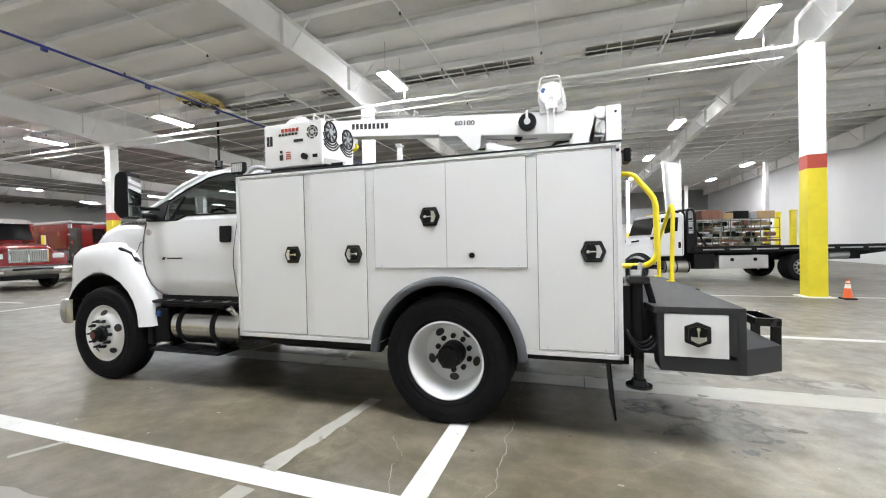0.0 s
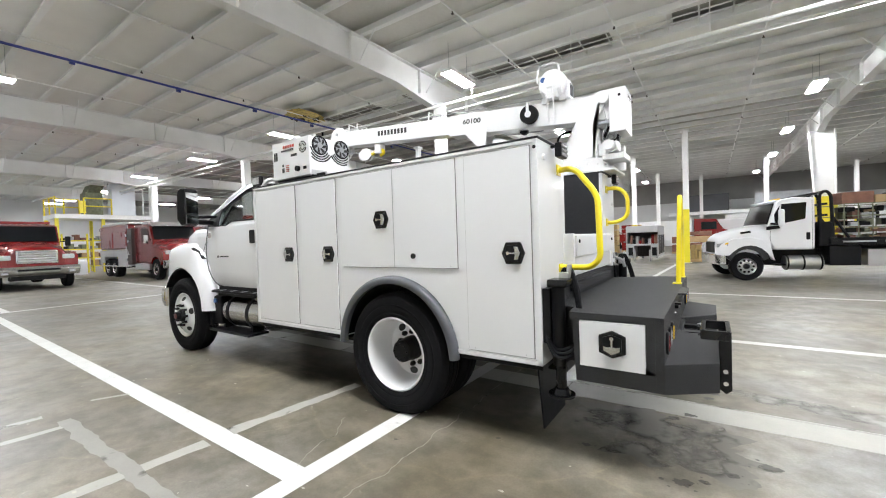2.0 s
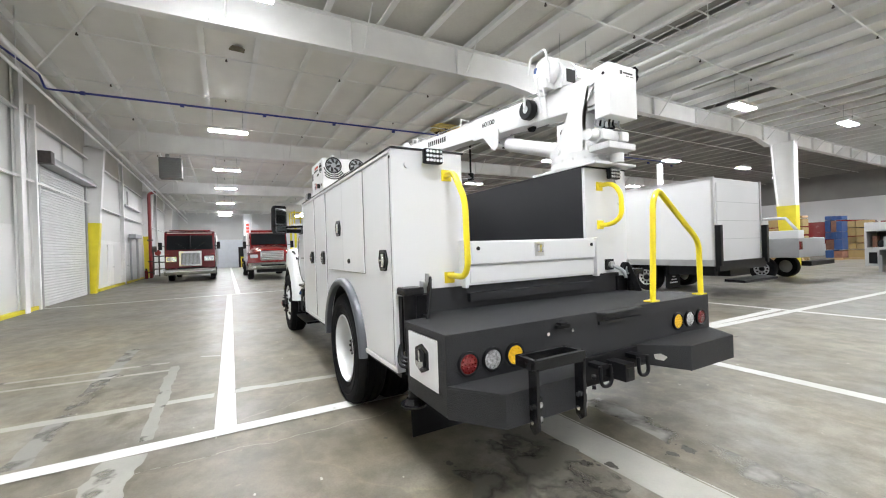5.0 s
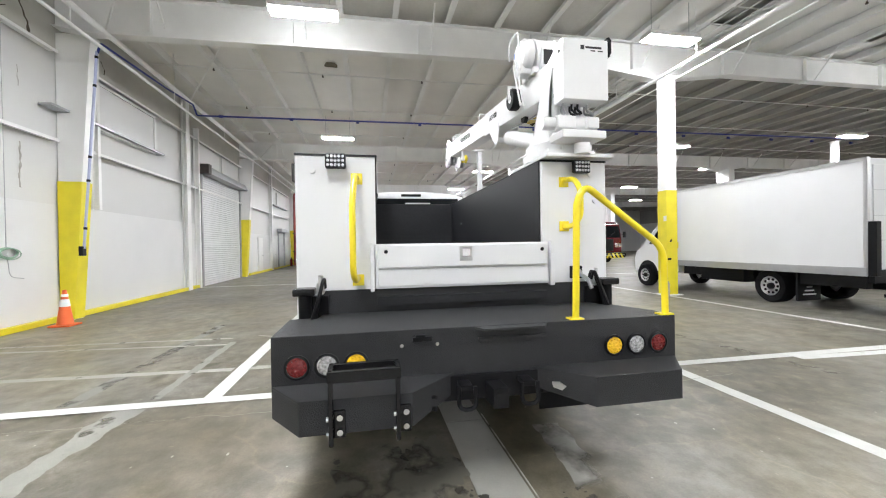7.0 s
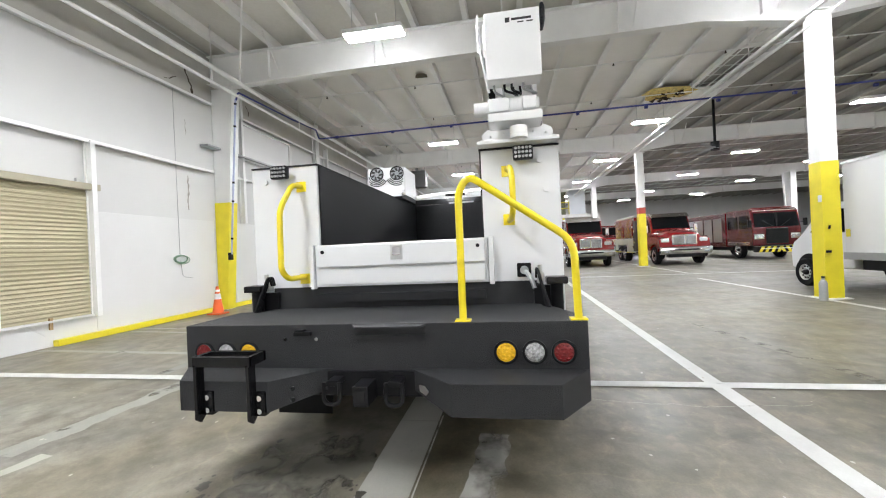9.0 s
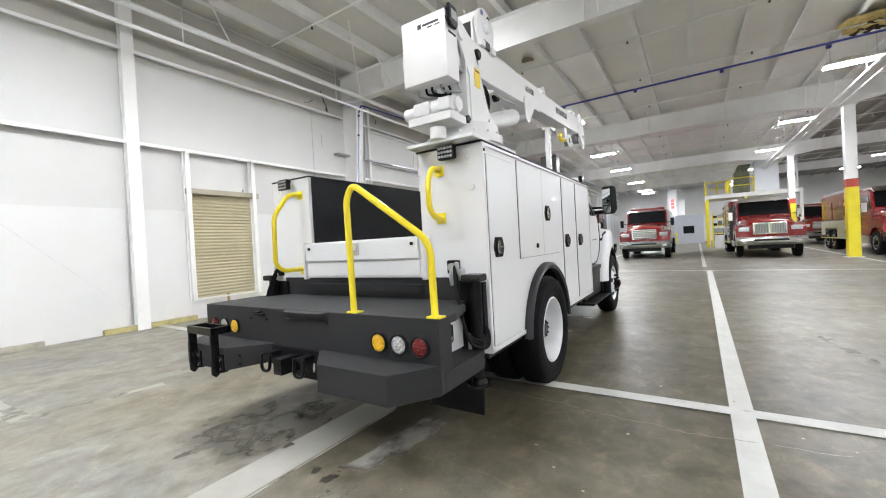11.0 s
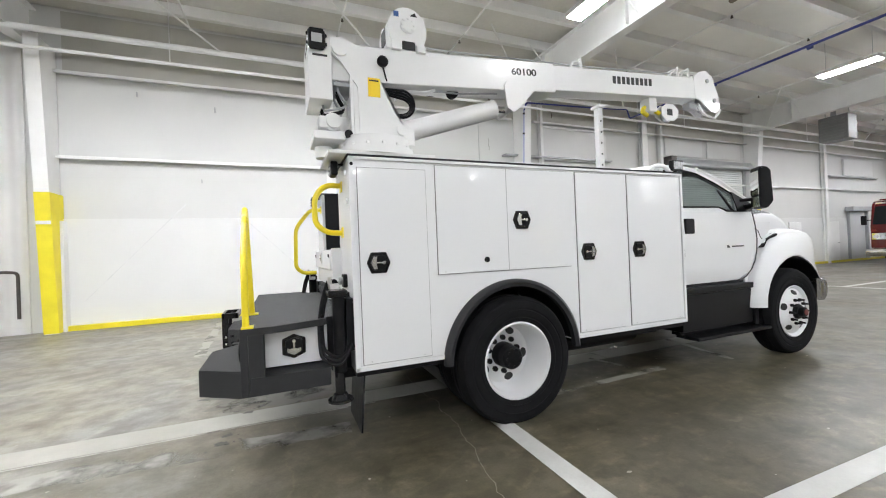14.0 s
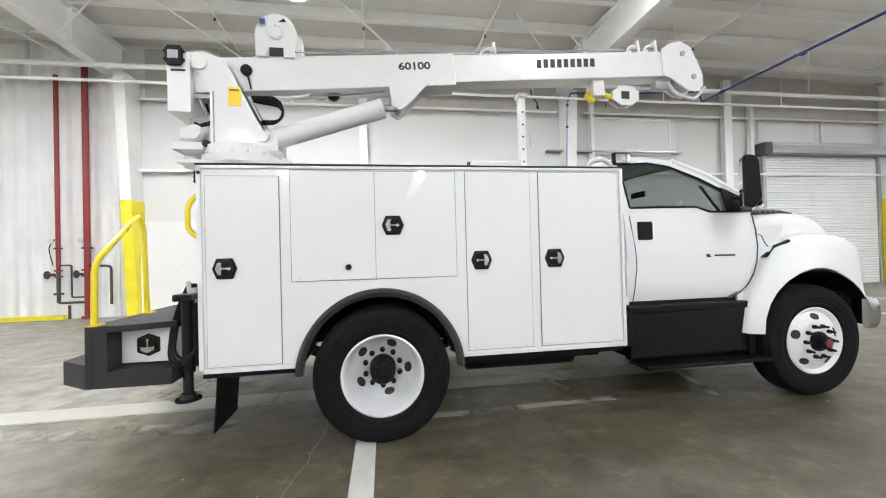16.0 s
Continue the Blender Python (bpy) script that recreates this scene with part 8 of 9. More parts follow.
    for s in (-1, 1):
        for k in range(4):
            part("locker_shutter", bx(front - 8.0 + 1.25 * k, front - 6.95 + 1.25 * k, yc + s * 1.25, yc + s * 1.262, 1.0, 2.55), ALU, v, "aluminium locker shutter")
        for x in (front - 1.6, front - 6.2):
            simple_wheel(v, x, yc + s * 1.05, s, 0.52)
    part("chassis", bx(front - 8, front, yc - 0.6, yc + 0.6, 0.45, 0.8), BLACK, v)
    mirror_pair(v, front + 0.05, yc, 1.3, 2.0)
    return v


def conventional(front, yc, rear, label, name="fire_truck"):
    """Bonneted red truck, front towards +x; rear: 'locker' or 'tank'."""
    v = thing(name, (front - 4, yc, 0), label, "fire truck" if rear == "locker" else "tanker", "fire trucks")
    secs = []
    for x, hw, zt in ((front - 1.75, 1.05, 1.94), (front - 1.2, 1.02, 1.91), (front - 0.5, 0.95, 1.81), (front - 0.1, 0.9, 1.69), (front, 0.82, 1.54)):
        secs.append([(x, yc - hw, 0.95), (x, yc - hw, zt - 0.32), (x, yc - hw * 0.85, zt - 0.1), (x, yc - hw * 0.5, zt), (x, yc + hw * 0.5, zt), (x, yc + hw * 0.85, zt - 0.1), (x, yc + hw, zt - 0.32), (x, yc + hw, 0.95)])
    hd = part("hood", loft(B(), secs), FIRE, v, "red hood", 50)
    g = part("grille", bx(front - 0.02, front + 0.05, yc - 0.6, yc + 0.6, 1.05, 1.58, bevel=0.04), CHROME, hd, "chrome grille")
    part("grille_mesh", bx(front + 0.048, front + 0.054, yc - 0.54, yc + 0.54, 1.11, 1.52), MESH, g, "grey wire mesh")
    if rear == "locker":
        for k in range(4):
            part("grille_bar", bx(front + 0.05, front + 0.06, yc - 0.54, yc + 0.54, 1.15 + 0.095 * k, 1.18 + 0.095 * k), CHROME, g)
    else:
        part("grille_bar", bx(front + 0.05, front + 0.075, yc - 0.05, yc + 0.05, 1.08, 1.56, bevel=0.01), CHROME, g)
        for k in range(20):
            part("grille_wire", bx(front + 0.054, front + 0.058, yc - 0.53 + 0.055 * k, yc - 0.518 + 0.055 * k, 1.11, 1.52), DARKPIPE, g)
        part("visor", prism(B(), [(front - 1.72, yc - 0.98, 2.58), (front - 1.64, yc - 0.98, 2.62), (front - 2.0, yc - 0.98, 2.84), (front - 2.1, yc - 0.98, 2.78)], (0, 1.96, 0), bevel=0.01), SATIN, hd, "bright metal sun visor")
    for s in (-1, 1):
        wg = part("front_wing", prism(B(), [(x, yc + s * 0.8, z) for x, z in [(front - 1.7, 0.75), (front - 1.6, 1.38), (front - 1.2, 1.54), (front - 0.3, 1.48), (front - 0.02, 1.3), (front, 0.95), (front - 0.25, 0.8)] + [(front - 0.85 + 0.6 * math.cos(a), 0.52 + 0.6 * math.sin(a)) for a in [radians(20 + 17 * k) for k in range(9)]]], (0, s * 0.42, 0)), FIRE, v, "red wing")
        part("headlamp", bx(front - 0.16, front + 0.02, yc + s * 0.72, yc + s * 1.12, 1.2, 1.4, bevel=0.04), HEAD, wg, "clear headlamp")
        simple_wheel(v, front - 0.95, yc + s * 1.05, s, 0.5)
        for x in ((front - 6.2,) if rear == "locker" else (front - 6.4, front - 7.45)):
            simple_wheel(v, x, yc + s * 1.02, s, 0.5, 0.4)
    part("bumper", prism(B(), [(front - 0.05 + x, yc - 1.22, z) for x, z in ((0, 0.58), (0.16, 0.56), (0.3, 0.68), (0.35, 0.8), (0.32, 0.94), (0, 0.96))], (0, 2.44, 0), bevel=0.02), CHROME, v, "chrome bumper")
    part("bumper_slot", bx(front + 0.3, front + 0.305, yc - 0.6, yc + 0.6, 0.76, 0.84), BLACK, v)
    part("under_guard", bx(front - 0.3, front + 0.1, yc - 0.8, yc + 0.8, 0.4, 0.6, bevel=0.03), BLACK, v)
    cabf = part("cab", prism(B(), [(x, yc - 1.02, z) for x, z in ((front - 3.9, 0.8), (front - 1.65, 0.8), (front - 1.65, 1.9), (front - 1.95, 2.62), (front - 2.25, 2.7), (front - 3.9, 2.75))], (0, 2.04, 0), bevel=0.05), FIRE, v, "red cab")
    part("windscreen", prism(B(), [(front - 1.66, yc - 0.95, 1.95), (front - 1.66, yc + 0.95, 1.95), (front - 1.93, yc + 0.93, 2.6), (front - 1.93, yc - 0.93, 2.6)], (0.03, 0, 0.02)), DARKGLASS, cabf, "dark windscreen")
    for s in (-1, 1):
        part("side_window", prism(B(), [(front - 1.92, yc + s * 1.02, 1.9), (front - 2.2, yc + s * 1.02, 2.5), (front - 3.0, yc + s * 1.02, 2.55), (front - 3.0, yc + s * 1.02, 1.85)], (0, s * 0.012, 0)), DARKGLASS, cabf)
        part("step", bx(front - 3.6, front - 1.8, yc + s * 0.9, yc + s * 1.15, 0.45, 0.75, bevel=0.02), ALU, v, "bright step tank")
    part("lower_lamp", bx(front + 0.2, front + 0.31, yc - 1.05, yc - 0.85, 0.66, 0.74, bevel=0.01), HEAD, v)
    part("lower_lamp", bx(front + 0.2, front + 0.31, yc + 0.85, yc + 1.05, 0.66, 0.74, bevel=0.01), HEAD, v)
    part("light_bar", bx(front - 2.9, front - 2.5, yc - 0.9, yc + 0.9, 2.74, 2.86, bevel=0.03), REDLENS, v, "red roof light bar")
    mirror_pair(v, front - 1.7, yc, 1.2, 1.95, CHROME if rear == "tank" else BLACK)
    if rear == "locker":
        part("body", bx(front - 8.0, front - 3.95, yc - 1.1, yc + 1.1, 0.7, 2.7, bevel=0.04), LOCKER, v, "satin metal locker body")
        for s in (-1, 1):
            for k in range(3):
                part("locker_shutter", bx(front - 7.8 + 1.3 * k, front - 6.7 + 1.3 * k, yc + s * 1.1, yc + s * 1.112, 0.95, 2.45), ALU, v, "aluminium locker shutter")
        part("front_guard", bx(front - 4.0, front - 3.92, yc - 1.12, yc + 1.12, 0.9, 2.74), ALU, v)
    else:
        tk = part("tank", bx(front - 8.7, front - 4.5, yc - 1.18, yc + 1.18, 1.5, 2.85, bevel=0.1, seg=3), FIRE, v, "red water tank")
        for s in (-1, 1):
            for k in range(2):
                part("tank_panel", bx(front - 8.5 + 2.0 * k, front - 6.65 + 2.0 * k, yc + s * 1.18, yc + s * 1.195, 1.58, 2.45, bevel=0.02), FIRE, tk)
            part("side_locker", bx(front - 5.85, front - 4.5, yc + s * 0.6, yc + s * 1.2, 0.62, 1.48, bevel=0.02), LOCKER, v, "satin metal side locker")
            part("side_locker", bx(front - 8.7, front - 8.0, yc + s * 0.6, yc + s * 1.2, 0.75, 1.48, bevel=0.02), LOCKER, v, "satin metal side locker")
            part("wheel_fender", bx(front - 8.0, front - 5.85, yc + s * 0.6, yc + s * 1.2, 1.1, 1.48, bevel=0.02), LOCKER, v, "satin metal wheel fender")
            part("rub_rail", bx(front - 8.7, front - 4.0, yc + s * 1.18, yc + s * 1.24, 0.58, 0.64), CHROME, v)
            pp = part("pump_panel", bx(front - 4.5, front - 3.9, yc + s * 0.7, yc + s * 1.18, 0.7, 2.6, bevel=0.02), DARKPIPE, v, "dark pump panel with bright fittings")
            for k in range(5):
                part("fitting", turned(B(), (front - 4.35 + 0.28 * (k % 2), yc + s * 1.18, 0.95 + 0.32 * k), (front - 4.35 + 0.28 * (k % 2), yc + s * 1.27, 0.95 + 0.32 * k), 0.08, seg=12), CHROME, pp)
            part("scene_lamp", bx(front - 4.45, front - 4.2, yc + s * 1.18, yc + s * 1.24, 2.6, 2.78, bevel=0.02), HEAD, v, "bright side lamp")
            part("scene_lamp", bx(front - 8.6, front - 8.4, yc + s * 1.18, yc + s * 1.24, 2.6, 2.75, bevel=0.02), HEAD, v, "bright side lamp")
        part("tank_top", bx(front - 8.5, front - 4.4, yc - 1.1, yc + 1.1, 2.85, 2.97, bevel=0.03), LOCKER, v, "silver walkway on the tank")
        part("roof_lights", bx(front - 3.1, front - 2.3, yc - 0.95, yc + 0.95, 2.72, 2.85, bevel=0.03), HEAD, v, "long clear roof light bar")
    part("chassis", bx(front - 8.2, front - 0.2, yc - 0.5, yc + 0.5, 0.5, 0.85), BLACK, v)
    return v


fire_engine(-24.0, -3.8)
conventional(-21.3, 0.2, "locker", "red bonneted fire truck with chrome bumper and aluminium lockers")
conventional(-20.1, 5.33, "tank", "red bonneted tanker truck with a chrome grille", "tanker_truck")
conventional(-19.4, 9.85, "tank", "red bonneted tanker truck parked beside the column", "tanker_truck")
chv = fire_engine(-22.0, 15.7, trim=BLACK)
for k in range(8):
    y = 14.5 + 0.3 * k
    part("chevron", prism(B(), [(-21.545, y, 0.4), (-21.545, y + 0.15, 0.4), (-21.545, y + 0.15 + (0.16 if k < 4 else -0.16), 0.71), (-21.545, y + (0.16 if k < 4 else -0.16), 0.71)], (0.006, 0, 0)), YEL, chv, "yellow chevron stripe")
fire_engine(-33.0, 14.2)
conventional(-33.5, 9.9, "locker", "red bonneted fire truck parked further back")

# spray can and label at the foot of the aisle column
can = thing("metal_canister", (-6.25, 7.1, 0), "small bright metal canister beside the yellow column", "canister")
part("body", turned(B(), (-6.25, 7.1, 0), (-6.25, 7.1, 0.28), 0.06, seg=20), ALU, can)
part("neck", turned(B(), (-6.25, 7.1, 0.28), (-6.25, 7.1, 0.36), 0.045, 0.02, seg=16), GREYM, can)

# white box truck
FRP = mat("dulled_white_panel", (0.7, 0.705, 0.715), 0.4, vary=0.04, scale=1.2)
bt = thing("box_truck", (-5.5, 9.5, 0), "white box truck with a roller rear door and tail lift", "box truck")
part("cargo_box", bx(-7.35, -2.72, 8.3, 10.72, 0.76, 2.93, bevel=0.03), FRP, bt, "plain white cargo box")
part("corner_trim", bx(-2.76, -2.69, 8.29, 8.36, 0.75, 2.94, bevel=0.01), ALU, bt)
part("corner_trim", bx(-2.76, -2.69, 10.66, 10.73, 0.75, 2.94, bevel=0.01), ALU, bt)
part("bottom_rail", bx(-7.36, -2.7, 8.28, 8.3, 0.74, 0.9), GALV, bt, "aluminium bottom rail")
part("roof_rail", bx(-7.36, -2.7, 8.285, 8.3, 2.87, 2.94), ALU, bt)
rr = part("rear_door", bx(-2.72, -2.7, 8.45, 10.57, 0.95, 2.8, bevel=0.005), FRP, bt, "white roller rear door")
for z in (1.4, 1.86, 2.33):
    part("door_joint", bx(-2.7, -2.697, 8.46, 10.56, z, z + 0.008), GALV, rr)
for y in (8.33, 10.69):
    part("lift_post", bx(-2.68, -2.55, y - 0.06, y + 0.06, 0.75, 1.75, bevel=0.01), BLACK, bt, "black tail lift post")
bm = bx(-2.7, -2.6, 8.3, 10.7, 0.62, 0.86)
part("tail_lift", bm, BLACK, bt, "black folded tail lift")
part("lift_platform", prism(B(), [(-2.65, 8.6, 0.35), (-2.25, 8.7, 0.33), (-2.25, 10.4, 0.33), (-2.65, 10.5, 0.35)], (0, 0, 0.06)), BLACK, bt)
for s, y in ((-1, 8.62), (1, 10.4)):
    simple_wheel(bt, -4.62, y, s, 0.38, 0.36, ALU)
    simple_wheel(bt, -8.72, y + s * 0.12, s, 0.36, 0.26, ALU)
mf = part("mud_flap", bx(-3.99, -3.95, 8.36, 8.98, 0.12, 0.8), BLACK, bt, "black mud flap")
for y0, y1, z0, z1 in ((8.5, 8.85, 0.24, 0.27), (8.55, 8.8, 0.32, 0.35), (8.6, 8.75, 0.4, 0.43)):
    part("flap_mark", bx(-3.95, -3.946, y0, y1, z0, z1), CONEW, mf)
part("side_label", bx(-7.28, -7.18, 8.285, 8.299, 1.25, 1.42), YEL, bt, "small yellow sticker")
part("chassis", bx(-8.8, -2.7, 9.0, 10.0, 0.45, 0.85), BLACK, bt)
part("belly_box", bx(-6.6, -5.3, 8.5, 8.95, 0.4, 0.78, bevel=0.02), BLACK, bt, "black underfloor box")
part("rear_skirt", bx(-3.9, -2.75, 8.36, 8.5, 0.5, 0.76), BLACK, bt)
part("side_guard", bx(-7.3, -5.15, 8.6, 8.75, 0.5, 0.85), BLACK, bt, "dark side underrun guard")
bc = part("cab", prism(B(), [(x, 8.5, z) for x, z in ((-7.4, 0.5), (-7.4, 2.05), (-8.0, 2.1), (-8.35, 1.95), (-8.85, 1.35), (-9.3, 1.16), (-9.42, 0.9), (-9.38, 0.45))], (0, 2.0, 0), bevel=0.06), WHITE, bt, "white van cab")
for s, y in ((-1, 8.5), (1, 10.5)):
    part("side_window", prism(B(), [(-7.55, y, 1.35), (-7.55, y, 1.9), (-8.1, y, 1.95), (-8.65, y, 1.38)], (0, s * 0.012, 0)), DARKGLASS, bc, "dark side window")
    part("wheel_arch", prism(B(), [(-8.72 + 0.46 * math.cos(a), y - s * 0.1, 0.38 + 0.46 * math.sin(a)) for a in [radians(15 * k) for k in range(13)]], (0, s * 0.11, 0)), BLACK, bc)
part("windscreen", prism(B(), [(-8.38, 8.6, 1.92), (-8.38, 10.4, 1.92), (-8.86, 10.4, 1.38), (-8.86, 8.6, 1.38)], (-0.03, 0, 0.03)), DARKGLASS, bc)

# white rollback flatbed with crates, parked askew; built along x from its front axle, near side at y = 0
PARKED = Matrix.Translation((1.66, 10.38, 0)) @ Matrix.Rotation(radians(12), 4, "Z")
fb = thing("flatbed_truck", (0, 0, 0), "white rollback truck with a black flat bed, parked askew", "flatbed truck")
W = 2.3
yc = W / 2
secs = []
for x, hw, zt, zs in ((0.64, 1.02, 1.57, 1.34), (0.1, 0.95, 1.5, 1.26), (-0.3, 0.86, 1.41, 1.19), (-0.6, 0.74, 1.33, 1.1), (-0.78, 0.63, 1.25, 1.02), (-0.86, 0.55, 1.1, 0.95)):
    secs.append([(x, yc - hw, 0.75), (x, yc - hw, zs), (x, yc - hw * 0.88, zt - 0.06), (x, yc - hw * 0.5, zt), (x, yc + hw * 0.5, zt), (x, yc + hw * 0.88, zt - 0.06), (x, yc + hw, zs), (x, yc + hw, 0.75)])
hd = part("hood", loft(B(), secs), WHITE, fb, "white sloping hood", 50)
for s in (-1, 1):
    part("hood_vent", prism(B(), [(0.15, yc + s * 0.97, 1.36), (-0.1, yc + s * 0.93, 1.33), (-0.12, yc + s * 0.93, 1.38), (0.13, yc + s * 0.97, 1.42)], (0, s * 0.02, 0)), BLACK, hd, "black hood vent")
fc = part("cab", prism(B(), [(x, 0.08, z) for x, z in ((1.68, 0.86), (0.7, 0.86), (0.62, 1.1), (0.54, 1.52), (0.78, 2.2), (0.9, 2.27), (1.2, 2.31), (1.68, 2.27))], (0, W - 0.16, 0), bevel=0.06, seg=3), WHITE, fb, "white day cab")
for s, y in ((-1, 0.08), (1, W - 0.08)):
    part("side_window", prism(B(), [(0.72, y, 1.58), (0.94, y, 1.6), (1.44, y, 1.7), (1.47, y, 2.15), (0.86, y, 2.13), (0.7, y, 1.85)], (0, s * 0.012, 0)), DARKGLASS, fc, "dark side window")
    part("mirror_base", prism(B(), [(0.5, y, 1.42), (0.84, y, 1.46), (0.8, y, 1.54), (0.5, y, 1.52)], (0, s * 0.05, 0), bevel=0.01), BLACK, fc, "black mirror base")
    part("window_post", prism(B(), [(0.78, y + s * 0.012, 1.56), (0.82, y + s * 0.012, 1.56), (0.87, y + s * 0.012, 2.13), (0.84, y + s * 0.012, 2.13)], (0, s * 0.006, 0)), WHITE, fc)
    part("door_handle", bx(1.46, 1.55, y, y + s * 0.02, 1.13, 1.33, bevel=0.015), BLACK, fc, "black pull handle")
    for x0, x1, z0, z1 in ((1.6, 1.606, 0.86, 2.2), (0.66, 1.6, 0.855, 0.861), (0.6, 0.606, 1.1, 1.5)):
        part("door_seam", bx(x0, x1, y, y + s * 0.003, z0, z1), SEAM, fc)
    part("front_wing", prism(B(), [(x, y - s * 0.25, z) for x, z in [(0.72, 0.56), (0.62, 0.95), (0.42, 1.16), (0.1, 1.24), (-0.35, 1.2), (-0.75, 1.06), (-0.92, 0.92), (-0.92, 0.74), (-0.6, 0.72)] + [(0.08 + 0.56 * math.cos(c), 0.5 + 0.52 * math.sin(c)) for c in [radians(155 - 17 * k) for k in range(9)]]], (0, s * 0.25, 0), bevel=0.02), WHITE, fb, "white wing")
    part("arch_lining", prism(B(), [(0.06 + 0.57 * math.cos(c), y - s * 0.2, 0.5 + 0.53 * math.sin(c)) for c in [radians(165 - 15 * k) for k in range(11)]] + [(0.04 + 0.43 * math.cos(c), y - s * 0.2, 0.45 + 0.44 * math.sin(c)) for c in [radians(15 + 15 * k) for k in range(11)]], (0, s * 0.16, 0)), FLAREBLK, fb, "dark grey plastic arch lining")
    hl = part("headlamp", prism(B(), [(-0.94, y - s * 0.14, 0.96), (-0.5, y - s * 0.02, 1.0), (-0.48, y - s * 0.02, 1.1), (-0.92, y - s * 0.14, 1.06)], (0, s * 0.03, 0)), HEAD, fb, "clear headlamp")
    part("turn_lamp", prism(B(), [(-0.62, y + s * 0.005, 1.03), (-0.48, y + s * 0.012, 1.06), (-0.48, y + s * 0.012, 1.1), (-0.6, y + s * 0.005, 1.09)], (0, s * 0.01, 0)), AMBER, hl)
    simple_wheel(fb, 0.134, y + s * -0.1, s, 0.405, 0.26, ALU)
    simple_wheel(fb, 5.2, y - s * 0.16, s, 0.45, 0.48, ALU)
    mr = part("mirror", bx(0.74, 0.85, y + s * 0.14, y + s * 0.34, 1.52, 1.98, bevel=0.04), WHITE, fb, "white door mirror")
    part("arm", tube(B(), [(0.62, y, 1.6), (0.8, y + s * 0.2, 1.56)], 0.03, 8), BLACK, mr)
    part("cab_step", bx(0.72, 1.66, y - s * 0.3, y - s * 0.02, 0.42, 0.47), BLACK, fb)
part("windscreen", prism(B(), [(0.56, 0.16, 1.58), (0.56, W - 0.16, 1.58), (0.76, W - 0.24, 2.16), (0.76, 0.24, 2.16)], (-0.03, 0, 0.012)), DARKGLASS, fc, "dark windscreen")
part("roof_lip", bx(0.72, 0.92, 0.2, W - 0.2, 2.2, 2.255, bevel=0.02), WHITE, fc)
for y in (0.75, 0.95, 1.15, 1.35, 1.55):
    part("roof_marker", bx(1.0, 1.08, y - 0.03, y + 0.03, 2.285, 2.33, bevel=0.01), AMBER, fc, "small amber roof marker")
part("underbody", bx(-0.75, 1.95, 0.45, W - 0.45, 0.42, 0.85), BLACK, fb)
part("grille", bx(-0.9, -0.82, 0.65, W - 0.65, 0.78, 1.12, bevel=0.03), BLACK, fb)
part("bumper", prism(B(), [(-0.6, 0.02, 0.44), (-0.82, 0.12, 0.44), (-0.94, 0.5, 0.44), (-0.97, yc, 0.44), (-0.94, W - 0.5, 0.44), (-0.82, W - 0.12, 0.44), (-0.6, W - 0.02, 0.44)], (0, 0, 0.32), bevel=0.04), CHROME, fb, "chrome bumper")
ft = part("fuel_tank", turned(B(), (0.98, 0.24, 0.5), (1.84, 0.24, 0.5), 0.2, seg=24), ALU, fb, "polished fuel tank")
for x in (1.0, 1.38, 1.78):
    part("strap", turned(B(), (x, 0.24, 0.5), (x + 0.045, 0.24, 0.5), 0.208, seg=24), BLACK, ft)
part("flat_bed", bx(1.95, 7.85, -0.02, W + 0.02, 0.97, 1.08, bevel=0.01), BLACK, fb, "black steel flat bed")
for k in range(7):
    part("edge_plate", bx(2.2 + 0.82 * k, 2.85 + 0.82 * k, -0.035, -0.02, 1.035, 1.075), GALV, fb, "worn bright edge plate")
part("side_rail", bx(1.95, 7.85, -0.02, 0.05, 1.08, 1.16), BLACK, fb)
part("bed_frame", bx(1.8, 7.4, 0.6, 1.7, 0.66, 0.97), BLACK, fb)
hr = part("headache_rack", bx(1.8, 2.02, 0.08, W - 0.08, 0.96, 1.6, bevel=0.01), BLACK, fb, "black headache rack")
for y in (0.12, 0.8, 1.5, W - 0.12):
    part("rack_post", tube(B(), bend([(1.8, y, 0.95), (1.78, y, 2.36), (1.92, y, 2.44), (2.02, y, 2.3), (2.06, y, 1.0)], 0.08), 0.04, 8), BLACK, hr)
    part("rack_brace", tube(B(), [(2.04, y, 1.75), (2.42, y, 1.1)], 0.03, 8), BLACK, hr)
for z in (1.75, 2.05, 2.38):
    part("rack_bar", bx(1.88, 1.94, 0.1, W - 0.1, z, z + 0.06), BLACK, hr)
part("rack_hood", prism(B(), [(1.5, 0.2, 2.38), (1.78, 0.2, 2.4), (1.78, 0.2, 2.36), (1.55, 0.2, 2.34)], (0, W - 0.4, 0)), BLACK, hr)
part("control_box", bx(1.95, 2.6, 0.05, 0.5, 0.42, 0.95, bevel=0.02), BLACK, fb, "black valve box")
tb = part("side_box", bx(2.7, 4.2, 0.0, 0.5, 0.42, 0.85, bevel=0.01), ALU, fb, "aluminium side tool box")
for x in (3.1, 3.8):
    part("box_latch", turned(B(), (x, -0.014, 0.72), (x, 0.0, 0.72), 0.06, seg=14), BLACK, tb)
part("tail_frame", prism(B(), [(5.7, 0.25, 0.62), (7.85, 0.25, 0.9), (7.85, 0.25, 0.97), (5.7, 0.25, 0.97)], (0, 1.8, 0)), BLACK, fb)
part("air_tank", turned(B(), (6.1, 0.25, 0.8), (6.7, 0.25, 0.83), 0.13, seg=16), GALV, fb)
part("mud_flap", bx(5.75, 5.78, 0.02, 0.6, 0.15, 0.9), BLACK, fb)
